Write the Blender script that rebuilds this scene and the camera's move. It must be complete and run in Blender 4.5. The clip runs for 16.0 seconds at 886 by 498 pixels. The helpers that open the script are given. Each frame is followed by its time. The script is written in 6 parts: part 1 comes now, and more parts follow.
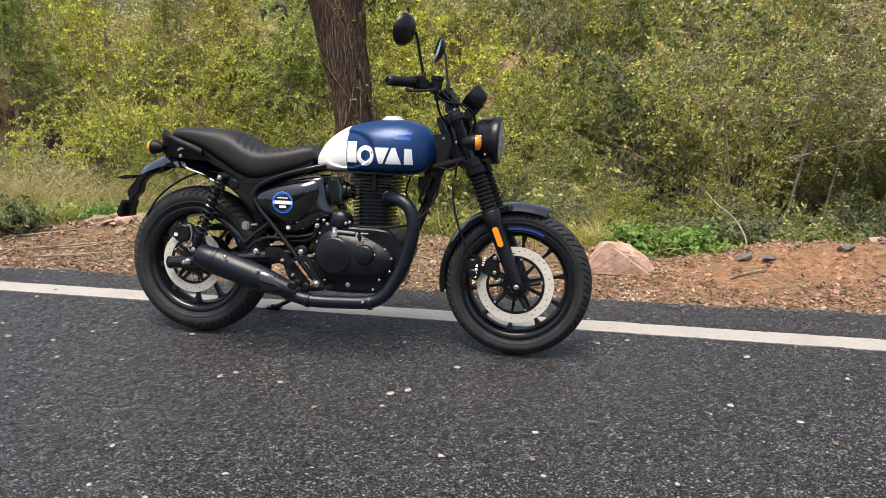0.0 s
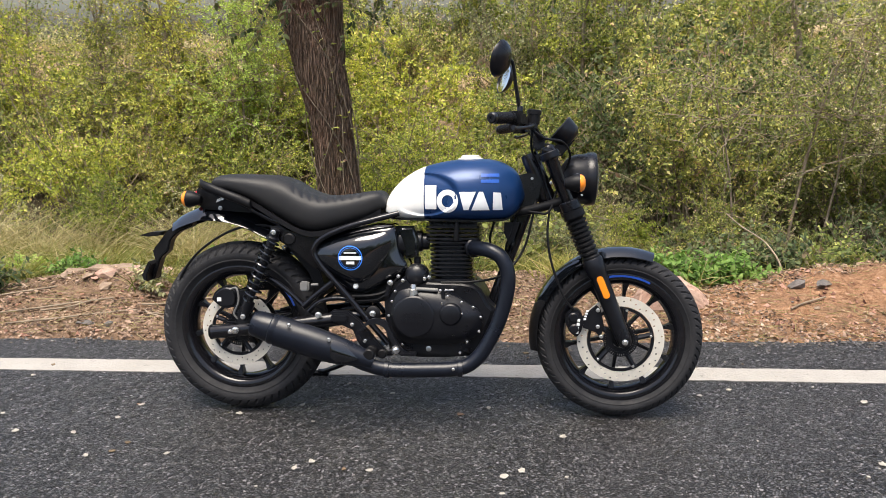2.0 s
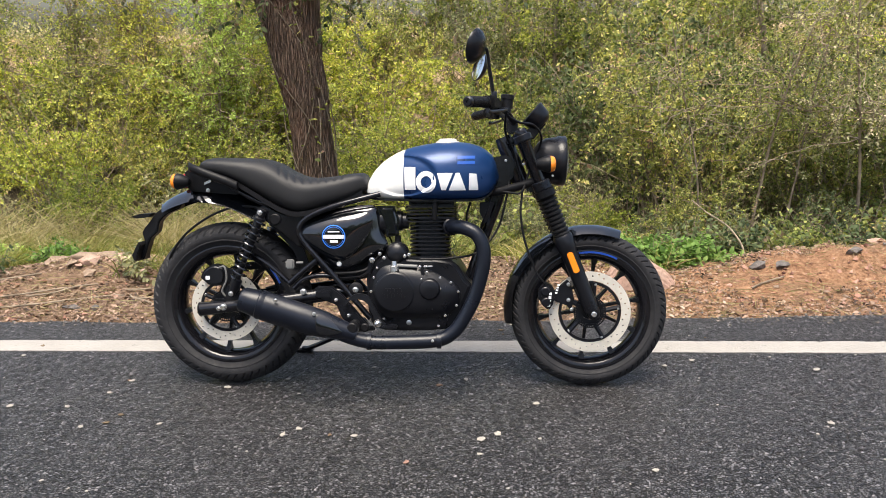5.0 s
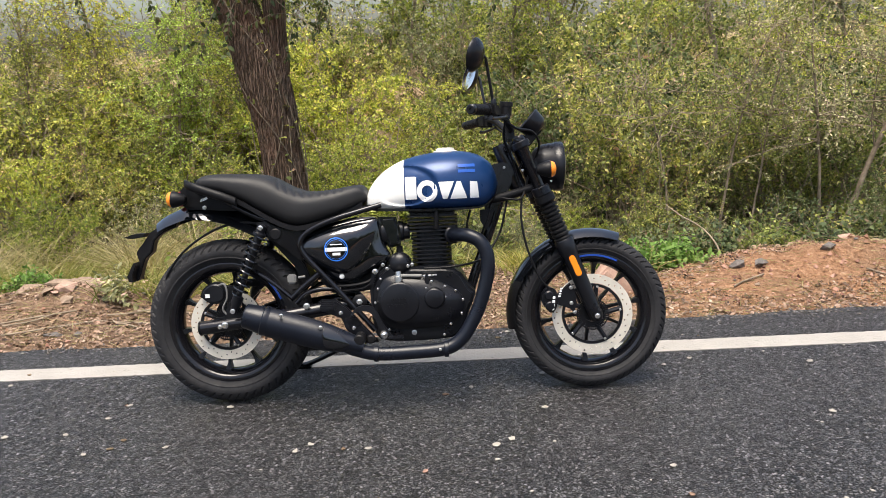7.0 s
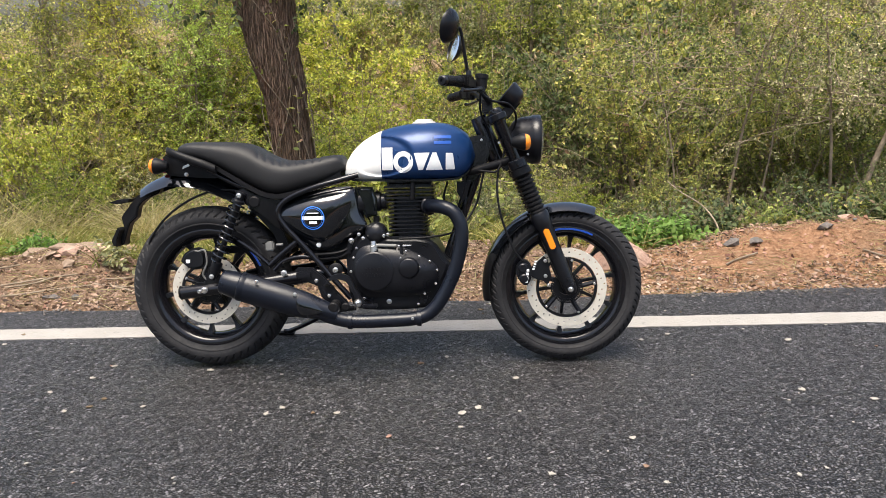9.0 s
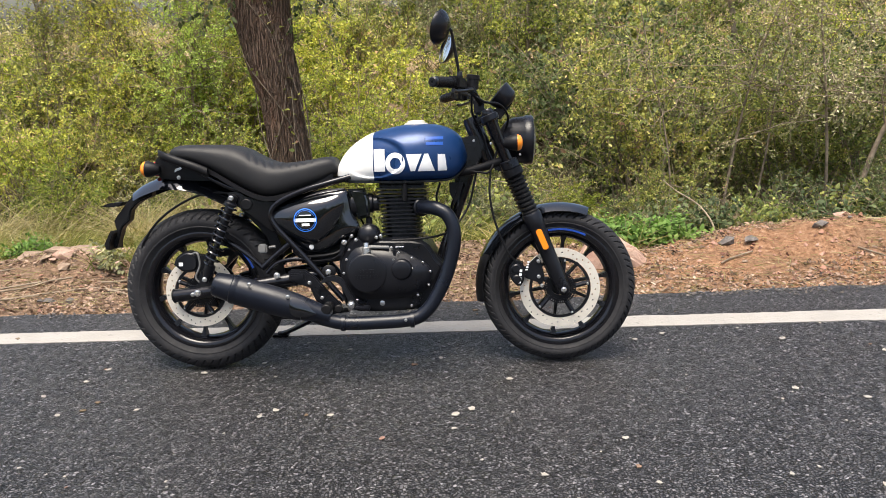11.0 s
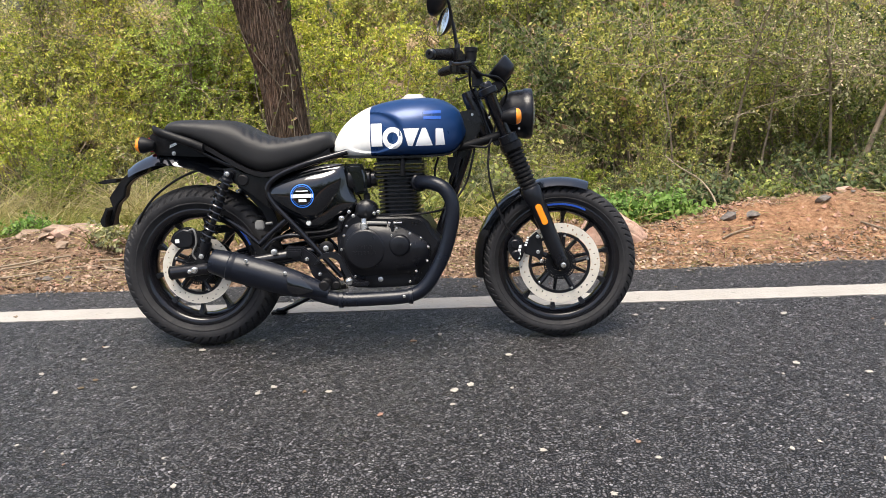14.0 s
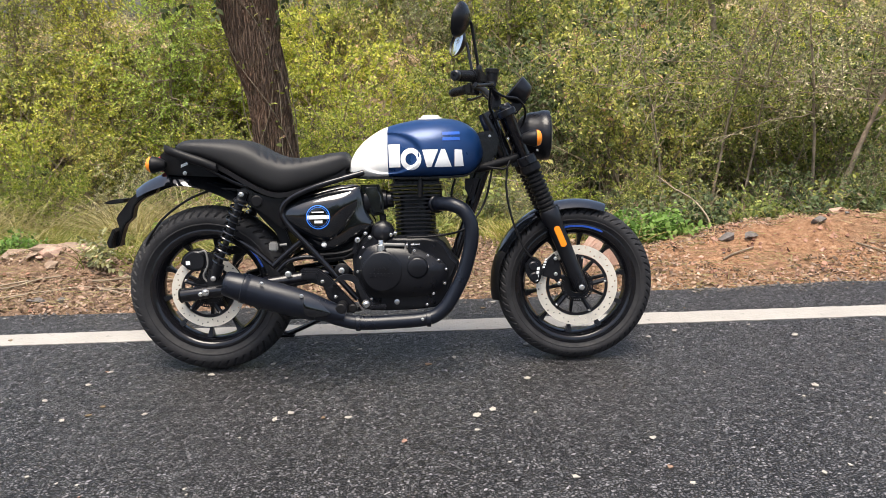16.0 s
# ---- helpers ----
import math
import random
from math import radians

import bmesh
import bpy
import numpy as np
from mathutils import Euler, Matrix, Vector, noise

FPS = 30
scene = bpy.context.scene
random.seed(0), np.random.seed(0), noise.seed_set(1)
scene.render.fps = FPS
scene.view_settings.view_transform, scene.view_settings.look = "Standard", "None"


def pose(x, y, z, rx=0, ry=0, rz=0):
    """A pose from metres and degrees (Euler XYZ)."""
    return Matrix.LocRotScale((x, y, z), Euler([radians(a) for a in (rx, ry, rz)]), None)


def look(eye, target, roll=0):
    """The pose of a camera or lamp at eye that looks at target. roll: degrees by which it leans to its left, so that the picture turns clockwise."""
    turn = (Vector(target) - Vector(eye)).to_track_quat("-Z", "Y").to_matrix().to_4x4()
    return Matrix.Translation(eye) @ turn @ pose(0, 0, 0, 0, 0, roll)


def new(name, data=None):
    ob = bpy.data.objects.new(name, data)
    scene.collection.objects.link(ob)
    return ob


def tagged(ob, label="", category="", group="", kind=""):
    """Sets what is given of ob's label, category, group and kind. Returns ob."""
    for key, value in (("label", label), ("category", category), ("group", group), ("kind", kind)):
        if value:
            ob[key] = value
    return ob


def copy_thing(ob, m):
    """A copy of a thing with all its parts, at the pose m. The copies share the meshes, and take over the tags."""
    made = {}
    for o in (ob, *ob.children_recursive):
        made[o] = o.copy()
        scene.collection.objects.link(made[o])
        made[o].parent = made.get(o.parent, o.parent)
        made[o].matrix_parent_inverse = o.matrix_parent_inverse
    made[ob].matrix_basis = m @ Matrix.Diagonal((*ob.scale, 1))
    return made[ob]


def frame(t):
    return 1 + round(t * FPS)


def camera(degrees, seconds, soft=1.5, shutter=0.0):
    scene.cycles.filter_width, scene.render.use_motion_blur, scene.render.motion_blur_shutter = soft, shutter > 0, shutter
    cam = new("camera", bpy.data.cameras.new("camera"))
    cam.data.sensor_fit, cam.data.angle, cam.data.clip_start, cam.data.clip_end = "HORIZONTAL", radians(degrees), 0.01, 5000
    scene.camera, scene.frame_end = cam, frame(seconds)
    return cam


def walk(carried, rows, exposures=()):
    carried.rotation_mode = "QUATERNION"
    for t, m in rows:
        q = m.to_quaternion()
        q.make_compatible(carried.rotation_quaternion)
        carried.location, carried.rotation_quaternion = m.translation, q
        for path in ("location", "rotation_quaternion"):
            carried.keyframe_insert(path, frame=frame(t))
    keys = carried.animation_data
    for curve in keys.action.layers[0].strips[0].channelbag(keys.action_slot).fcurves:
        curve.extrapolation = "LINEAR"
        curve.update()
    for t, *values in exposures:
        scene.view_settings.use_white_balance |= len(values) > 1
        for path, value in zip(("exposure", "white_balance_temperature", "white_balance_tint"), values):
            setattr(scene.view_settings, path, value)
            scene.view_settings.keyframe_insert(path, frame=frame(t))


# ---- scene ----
cam = camera(59.1, 16.0, soft=0.5)
PATH = [
    (0, (1.698, -2.959, 1.303), (1.297, -1.084, 0.735), -0.4),
    (0.5, (1.525, -2.927, 1.31), (1.151, -1.044, 0.749), -0.0),
    (1, (1.329, -2.889, 1.327), (1.035, -0.988, 0.78), -0.5),
    (1.5, (1.158, -2.761, 1.327), (0.909, -0.853, 0.781), -1.3),
    (2, (1.029, -2.672, 1.342), (0.827, -0.755, 0.811), -1.4),
    (2.5, (0.903, -2.676, 1.348), (0.796, -0.744, 0.84), -1.7),
    (3, (0.791, -2.731, 1.343), (0.75, -0.797, 0.835), -1.2),
    (3.5, (0.764, -2.777, 1.338), (0.749, -0.845, 0.822), -0.4),
    (4, (0.873, -2.784, 1.341), (0.829, -0.853, 0.821), -0.6),
    (4.5, (1.002, -2.804, 1.324), (0.888, -0.881, 0.786), -0.9),
    (4.7, (1.035, -2.825, 1.321), (0.895, -0.905, 0.778), -1.2),
    (6.8, (0.86, -2.853, 1.291), (0.821, -0.915, 0.798), -2.7),
    (7, (0.849, -2.857, 1.295), (0.83, -0.921, 0.793), -2.6),
    (7.5, (0.883, -2.865, 1.291), (0.89, -0.933, 0.773), -1.9),
    (8, (0.957, -2.876, 1.284), (0.934, -0.951, 0.74), -1.7),
    (8.5, (1.018, -2.885, 1.281), (0.933, -0.967, 0.72), -1.8),
    (11, (1.067, -2.881, 1.285), (0.977, -0.964, 0.723), -2.4),
    (11.5, (1.069, -2.874, 1.282), (0.994, -0.96, 0.707), -2.7),
    (12, (1.079, -2.876, 1.281), (0.995, -0.965, 0.696), -2.8),
    (12.5, (1.081, -2.874, 1.273), (1.002, -0.966, 0.679), -3.0),
    (13, (1.082, -2.87, 1.279), (1.013, -0.964, 0.678), -2.9),
    (13.5, (1.09, -2.864, 1.275), (1.007, -0.959, 0.672), -3.0),
    (14, (1.079, -2.858, 1.268), (0.982, -0.958, 0.653), -2.7),
    (14.5, (1.02, -2.85, 1.286), (0.933, -0.956, 0.651), -2.2),
    (15, (0.899, -2.845, 1.3), (0.833, -0.947, 0.674), -2.3),
    (15.5, (0.845, -2.854, 1.284), (0.83, -0.949, 0.676), -2.3),
    (16, (0.896, -2.825, 1.283), (0.883, -0.91, 0.706), -1.9),
]
walk(cam, [(t, look(eye, target, roll)) for t, eye, target, roll in PATH], [(0, 0.64, 6750, 10), (1, 0.68, 6750, 10), (2.2, 0.78, 6750, 10), (4.5, 0.82, 6750, 10), (7, 0.78, 6750, 10), (7.8, 0.72, 6750, 10), (8.7, 0.80, 6750, 10), (11, 0.82, 6750, 10), (13, 0.84, 6750, 10), (16, 0.84, 6750, 10)])

# ---- light ----
world = bpy.data.worlds.new("world")
scene.world = world
world.use_nodes = True
wn = world.node_tree.nodes
sky = wn.new("ShaderNodeTexSky")
sky.sky_type, sky.sun_disc = "NISHITA", False
SUN_EL, SUN_AZ = radians(76), radians(196)
sky.sun_elevation, sky.sun_rotation = SUN_EL, SUN_AZ
sky.air_density, sky.dust_density, sky.ozone_density = 1.0, 4.0, 1.0
wn["Background"].inputs["Strength"].default_value = 0.145
world.node_tree.links.new(sky.outputs[0], wn["Background"].inputs["Color"])
sun = new("sun", bpy.data.lights.new("sun", "SUN"))
sun.data.energy, sun.data.angle, sun.data.color = 3.3, radians(38), (1.0, 0.95, 0.86)
sun_dir = Vector((math.sin(SUN_AZ) * math.cos(SUN_EL), math.cos(SUN_AZ) * math.cos(SUN_EL), math.sin(SUN_EL)))
sun.matrix_world = look(sun_dir * 30, (0, 0, 0))

# ---- materials ----


class Nodes:
    """A small wrapper round one node material."""

    def __init__(self, name):
        self.m = bpy.data.materials.new(name)
        self.m.use_nodes = True
        self.t = self.m.node_tree
        self.b = self.t.nodes["Principled BSDF"]
        self.out = self.t.nodes["Material Output"]
        self.xyz = self.add("ShaderNodeTexCoord").outputs["Object"]

    def add(self, kind, **sets):
        n = self.t.nodes.new(kind)
        for k, v in sets.items():
            if k == "blend_type":
                n.blend_type = v
            elif k == "data_type":
                n.data_type = v
            elif k == "operation":
                n.operation = v
            elif k == "feature":
                n.feature = v
        return n

    def link(self, a, b):
        self.t.links.new(a, b)

    def noise(self, scale, detail=5, rough=0.6, vec=None):
        n = self.add("ShaderNodeTexNoise")
        n.inputs["Scale"].default_value, n.inputs["Detail"].default_value, n.inputs["Roughness"].default_value = scale, detail, rough
        self.link(vec or self.xyz, n.inputs["Vector"])
        return n.outputs["Fac"]

    def cells(self, scale, feature="F1", vec=None, out="Distance"):
        n = self.add("ShaderNodeTexVoronoi", feature=feature)
        n.inputs["Scale"].default_value = scale
        self.link(vec or self.xyz, n.inputs["Vector"])
        return n.outputs[out]

    def ramp(self, fac, stops):
        n = self.add("ShaderNodeValToRGB")
        e = n.color_ramp.elements
        while len(e) < len(stops):
            e.new(0.5)
        for k, (p, c) in zip(e, stops):
            k.position = p
            k.color = (*c, 1) if len(c) == 3 else c
        self.link(fac, n.inputs["Fac"])
        return n.outputs["Color"]

    def grey(self, fac, p0, v0, p1, v1):
        n = self.add("ShaderNodeMapRange")
        for k, v in zip(("From Min", "From Max", "To Min", "To Max"), (p0, p1, v0, v1)):
            n.inputs[k].default_value = v
        self.link(fac, n.inputs["Value"])
        return n.outputs["Result"]

    def mix(self, fac, a, b, blend="MIX"):
        n = self.add("ShaderNodeMix", data_type="RGBA", blend_type=blend)
        for sock, v in ((n.inputs[0], fac), (n.inputs[6], a), (n.inputs[7], b)):
            if isinstance(v, (int, float)):
                sock.default_value = v
            elif isinstance(v, tuple):
                sock.default_value = (*v, 1)
            else:
                self.link(v, sock)
        return n.outputs[2]

    def maths(self, op, a, b):
        n = self.add("ShaderNodeMath", operation=op)
        for sock, v in zip(n.inputs, (a, b)):
            if isinstance(v, (int, float)):
                sock.default_value = v
            else:
                self.link(v, sock)
        return n.outputs[0]

    def bump(self, height, strength, dist, after=None):
        n = self.add("ShaderNodeBump")
        n.inputs["Strength"].default_value, n.inputs["Distance"].default_value = strength, dist
        self.link(height, n.inputs["Height"])
        if after:
            self.link(after, n.inputs["Normal"])
        return n.outputs["Normal"]

    def done(self, color=None, rough=None, normal=None, metal=0.0, spec=0.5, coat=0.0):
        b = self.b.inputs
        for key, v in (("Base Color", color), ("Roughness", rough), ("Normal", normal)):
            if v is None:
                continue
            if isinstance(v, (int, float)):
                b[key].default_value = v
            elif isinstance(v, tuple):
                b[key].default_value = (*v, 1)
            else:
                self.link(v, b[key])
        b["Metallic"].default_value, b["Specular IOR Level"].default_value, b["Coat Weight"].default_value = metal, spec, coat
        b["Coat Roughness"].default_value = 0.05
        return self.m


def painted(name, color, rough, metal=0.0, coat=0.0, grain=0.1, relief=0.0, scale=300.0, dust=0.12, spec=0.5):
    """A worn, slightly dusty finish: fine grain, larger smudges, optional relief."""
    n = Nodes(name)
    big = n.noise(9, 4)
    fine = n.noise(scale, 3)
    c = n.mix(n.grey(big, 0.35, 0.0, 0.75, grain), color, tuple(min(1, v * 1.5 + 0.004) for v in color))
    c = n.mix(n.grey(n.noise(31, 6, 0.7), 0.5, 0.0, 0.85, dust), c, (0.22, 0.19, 0.15))
    r = n.grey(big, 0.3, max(0.02, rough - 0.05), 0.8, min(1, rough + 0.09))
    nor = n.bump(fine, relief, 0.001) if relief else None
    return n.done(c, r, nor, metal, spec, coat)


GLOSS = painted("gloss_black_paint", (0.004, 0.005, 0.007), 0.03, coat=1.0, dust=0.004)
SATIN = painted("satin_black_metal", (0.006, 0.0065, 0.009), 0.30, relief=0.15, scale=900, dust=0.02, spec=0.36)
MATTE = painted("matte_black_plastic", (0.006, 0.006, 0.007), 0.46, relief=0.3, scale=700, dust=0.03, spec=0.22)
EXHAUST = painted("exhaust_black_coating", (0.006, 0.008, 0.014), 0.30, relief=0.1, scale=1200, dust=0.015, spec=0.36)
FRAME = painted("frame_black_enamel", (0.006, 0.006, 0.008), 0.16, dust=0.02)
BLUE = painted("blue_satin_paint", (0.006, 0.036, 0.125), 0.30, metal=0.2, grain=0.05, dust=0.02)
CREAM = painted("white_satin_paint", (0.80, 0.80, 0.77), 0.32, grain=0.04, dust=0.05)
DECAL = painted("white_print", (0.82, 0.83, 0.83), 0.4, grain=0.03, dust=0.04)
BRIGHT = painted("bright_blue_print", (0.03, 0.20, 0.78), 0.35, grain=0.05, dust=0.02)
STEEL = painted("brushed_disc_steel", (0.66, 0.62, 0.54), 0.42, metal=0.3, grain=0.2, relief=0.2, scale=400, dust=0.25)
CHROME = painted("zinc_plated_steel", (0.56, 0.56, 0.55), 0.26, metal=0.85, grain=0.1, dust=0.1)
STRIPE = painted("deep_blue_stripe", (0.010, 0.060, 0.36), 0.35, grain=0.05, dust=0.02)
TANK_PRINT = painted("mid_blue_print", (0.012, 0.085, 0.40), 0.35, grain=0.05, dust=0.02)
GREYP = painted("grey_plastic", (0.16, 0.16, 0.155), 0.5)
ORANGE = painted("orange_lens_plastic", (0.95, 0.27, 0.02), 0.18, coat=0.4, dust=0.02)
RED = painted("red_lens_plastic", (0.35, 0.01, 0.01), 0.15, coat=0.5, dust=0.03)


def tyre_rubber():
    n = Nodes("tyre_rubber")
    c = n.mix(n.grey(n.noise(14, 6, 0.7), 0.42, 0.0, 0.75, 0.6), (0.014, 0.014, 0.016), (0.036, 0.035, 0.036))
    return n.done(c, n.grey(n.noise(60), 0.3, 0.55, 0.7, 0.8), n.bump(n.noise(420), 0.3, 0.002), spec=0.35)


def seat_vinyl():
    n = Nodes("seat_vinyl")
    grain = n.cells(420)
    c = n.mix(n.grey(n.noise(7, 5), 0.4, 0, 0.75, 0.5), (0.011, 0.011, 0.012), (0.024, 0.023, 0.022))
    return n.done(c, n.grey(n.noise(16), 0.3, 0.46, 0.8, 0.62), n.bump(grain, 0.35, 0.0012), spec=0.4)


TYRE, SEAT = tyre_rubber(), seat_vinyl()


def mirror_glass():
    n = Nodes("mirror_glass")
    return n.done((0.9, 0.9, 0.9), 0.03, metal=1.0)


def lens_glass():
    n = Nodes("lamp_glass")
    n.b.inputs["Transmission Weight"].default_value = 0.85
    return n.done((0.95, 0.96, 0.97), 0.06)


MIRROR, LENS = mirror_glass(), lens_glass()


def asphalt():
    n = Nodes("asphalt")
    warp = n.mix(0.008, n.xyz, n.cells(55, out="Color"), "ADD")
    edge = n.cells(96, "DISTANCE_TO_EDGE", warp)
    tone = n.cells(96, out="Color", vec=warp)
    fine = n.noise(330, 4, 0.7)
    c = n.ramp(tone, [(0.0, (0.020, 0.019, 0.020)), (0.25, (0.036, 0.035, 0.037)), (0.5, (0.083, 0.080, 0.084)), (0.78, (0.160, 0.154, 0.160)), (1.0, (0.38, 0.365, 0.37))])
    c = n.mix(n.grey(fine, 0.40, 0.0, 0.7, 0.40), c, (0.066, 0.065, 0.067))
    # gaps between chippings painted near black for the shadow in them
    c = n.mix(n.grey(edge, 0.0, 1.0, 0.14, 0.0), c, (0.006, 0.006, 0.0065))
    c = n.mix(n.grey(n.noise(0.9, 5, 0.6), 0.42, 0.0, 0.72, 0.22), c, (0.10, 0.098, 0.099))
    c = n.mix(n.grey(n.noise(3.5, 6, 0.75), 0.60, 0.0, 0.8, 0.22), c, (0.15, 0.135, 0.12))
    h = n.grey(edge, 0.0, 0.0, 0.17, 1.0)
    nor = n.bump(n.noise(9), 0.2, 0.02, n.bump(h, 1.0, 0.020, n.bump(fine, 0.5, 0.003)))
    return n.done(c, n.grey(n.noise(26), 0.3, 0.36, 0.75, 0.56), nor, spec=0.55)


def line_paint():
    n = Nodes("road_line_paint")
    worn = n.noise(34, 7, 0.75)
    c = n.mix(n.grey(n.noise(5, 4), 0.35, 0, 0.7, 0.5), (0.335, 0.318, 0.290), (0.245, 0.228, 0.200))
    c = n.mix(n.grey(worn, 0.58, 0.0, 0.70, 0.8), c, (0.12, 0.11, 0.10))
    return n.done(c, 0.65, n.bump(n.cells(95), 0.5, 0.003))


def soil():
    n = Nodes("red_soil")
    big = n.noise(1.1, 6, 0.65)
    fine = n.noise(30, 8, 0.75)
    sep = n.add("ShaderNodeSeparateXYZ")
    n.link(n.xyz, sep.inputs[0])
    red = n.ramp(fine, [(0.30, (0.09, 0.044, 0.025)), (0.43, (0.29, 0.150, 0.081)), (0.57, (0.43, 0.245, 0.140)), (0.75, (0.58, 0.40, 0.275))])
    brown = n.ramp(fine, [(0.30, (0.065, 0.039, 0.025)), (0.45, (0.21, 0.133, 0.086)), (0.58, (0.34, 0.227, 0.152)), (0.75, (0.52, 0.39, 0.285))])
    # orange spoil towards the heap, browner trodden earth elsewhere
    c = n.mix(n.grey(n.maths("ADD", sep.outputs["X"], n.maths("MULTIPLY", big, 3.0)), 2.7, 0.0, 3.6, 1.0), brown, red)
    c = n.mix(n.grey(n.noise(2.6, 8, 0.78), 0.46, 0.0, 0.60, 0.55), c, (0.24, 0.155, 0.095))
    c = n.mix(n.grey(n.noise(6.5, 8, 0.8), 0.57, 0.0, 0.68, 0.5), c, (0.085, 0.058, 0.040))
    # leaf mould in the ditch, painted dark for the shade there; straw-coloured field beyond
    wob = n.maths("ADD", sep.outputs["Y"], n.maths("MULTIPLY", big, 0.9))
    c = n.mix(n.grey(wob, 2.2, 0.0, 2.9, 1.0), c, n.ramp(fine, [(0.3, (0.045, 0.036, 0.022)), (0.7, (0.12, 0.092, 0.052))]))
    c = n.mix(n.grey(wob, 8.5, 0.0, 11.0, 1.0), c, n.ramp(fine, [(0.3, (0.40, 0.27, 0.16)), (0.7, (0.62, 0.46, 0.30))]))
    nor = n.bump(n.noise(7, 6, 0.7), 0.9, 0.06, n.bump(fine, 1.0, 0.03))
    return n.done(c, 0.9, nor, spec=0.2)


def stone(name, a, b):
    n = Nodes(name)
    f = n.noise(12, 8, 0.7)
    c = n.mix(n.grey(f, 0.35, 0, 0.68, 1.0), a, b)
    c = n.mix(n.grey(n.noise(60, 4), 0.55, 0, 0.7, 0.5), c, tuple(v * 0.4 for v in a))
    return n.done(c, 0.85, n.bump(f, 0.8, 0.02, n.bump(n.noise(90), 0.5, 0.004)), spec=0.3)


def bark():
    n = Nodes("bark")
    mp = n.add("ShaderNodeMapping")
    mp.inputs["Scale"].default_value = (1, 1, 0.07)
    n.link(n.mix(0.03, n.xyz, n.noise(5, 3), "ADD"), mp.inputs["Vector"])
    ridge = n.noise(60, 7, 0.7, mp.outputs[0])
    crack = n.cells(58, "DISTANCE_TO_EDGE", mp.outputs[0])
    c = n.ramp(ridge, [(0.32, (0.065, 0.042, 0.030)), (0.5, (0.21, 0.140, 0.100)), (0.70, (0.36, 0.255, 0.185))])
    c = n.mix(n.grey(crack, 0.0, 0.5, 0.12, 0.0), c, (0.022, 0.014, 0.011))
    c = n.mix(n.grey(n.noise(3, 5), 0.52, 0, 0.72, 0.50), c, (0.27, 0.135, 0.085))
    c = n.mix(n.grey(n.noise(9, 5), 0.58, 0, 0.75, 0.40), c, (0.12, 0.125, 0.075))
    nor = n.bump(n.grey(crack, 0.0, 0.0, 0.2, 1.0), 1.0, 0.02, n.bump(ridge, 1.0, 0.02))
    return n.done(c, 0.9, nor, spec=0.2)


def twig():
    n = Nodes("twig_bark")
    c = n.ramp(n.noise(13, 5), [(0.3, (0.11, 0.085, 0.06)), (0.7, (0.36, 0.29, 0.21))])
    return n.done(c, 0.85, n.bump(n.noise(80), 0.5, 0.004), spec=0.2)


def foliage(name, stops, thin=0.42, rough=0.6):
    """Leaves: each one its own shade, light passing through the blade."""
    n = Nodes(name)
    geo = n.add("ShaderNodeNewGeometry")
    inst = n.add("ShaderNodeObjectInfo")
    clump = n.grey(n.noise(4.5, 3), 0.30, -0.20, 0.70, 0.24)
    c = n.ramp(n.maths("ADD", n.grey(geo.outputs["Random Per Island"], 0, 0.0, 1, 0.93), clump), stops)
    hue = n.add("ShaderNodeHueSaturation")
    n.link(n.grey(inst.outputs["Random"], 0, 0.473, 1, 0.520), hue.inputs["Hue"])
    n.link(n.grey(inst.outputs["Random"], 0, 1.36, 1, 0.66), hue.inputs["Value"])
    hue.inputs["Saturation"].default_value = 0.96
    n.link(c, hue.inputs["Color"])
    c = n.mix(n.grey(n.noise(1.7, 4), 0.50, 0.0, 0.80, 0.25), hue.outputs[0], (0.30, 0.27, 0.08))
    n.done(c, rough, spec=0.25)
    tr = n.add("ShaderNodeBsdfTranslucent")
    n.link(n.mix(1.0, c, (1.0, 0.98, 0.66), "MULTIPLY"), tr.inputs["Color"])
    ms = n.add("ShaderNodeMixShader")
    ms.inputs[0].default_value = thin
    n.link(n.b.outputs[0], ms.inputs[1])
    n.link(tr.outputs[0], ms.inputs[2])
    n.link(ms.outputs[0], n.out.inputs["Surface"])
    return n.m


ASPHALT, LINE, SOIL, BARK, TWIG = asphalt(), line_paint(), soil(), bark(), twig()
PINK = stone("pink_stone", (0.36, 0.215, 0.160), (0.52, 0.37, 0.29))
GREYSTONE = stone("dark_stone", (0.10, 0.095, 0.09), (0.22, 0.19, 0.17))
CHIP = stone("pale_chip", (0.33, 0.31, 0.27), (0.47, 0.44, 0.38))
TAN = stone("tan_stone", (0.21, 0.145, 0.10), (0.38, 0.29, 0.215))
LEAF_LIME = foliage("lime_leaves", [(0.0, (0.11, 0.165, 0.028)), (0.3, (0.28, 0.345, 0.050)), (0.6, (0.44, 0.50, 0.070)), (0.93, (0.68, 0.68, 0.14)), (1.0, (0.64, 0.45, 0.25))])
LEAF_MID = foliage("mid_green_leaves", [(0.0, (0.065, 0.10, 0.028)), (0.4, (0.20, 0.25, 0.062)), (0.75, (0.36, 0.40, 0.10)), (0.93, (0.60, 0.60, 0.18)), (1.0, (0.46, 0.29, 0.19))])
LEAF_GREY = foliage("grey_green_leaves", [(0.0, (0.085, 0.110, 0.055)), (0.4, (0.24, 0.265, 0.135)), (0.75, (0.41, 0.42, 0.225)), (0.93, (0.62, 0.60, 0.36)), (1.0, (0.50, 0.35, 0.29))])
LEAF_FRESH = foliage("fresh_green_leaves", [(0.0, (0.12, 0.21, 0.04)), (0.5, (0.26, 0.42, 0.075)), (1.0, (0.45, 0.60, 0.15))])
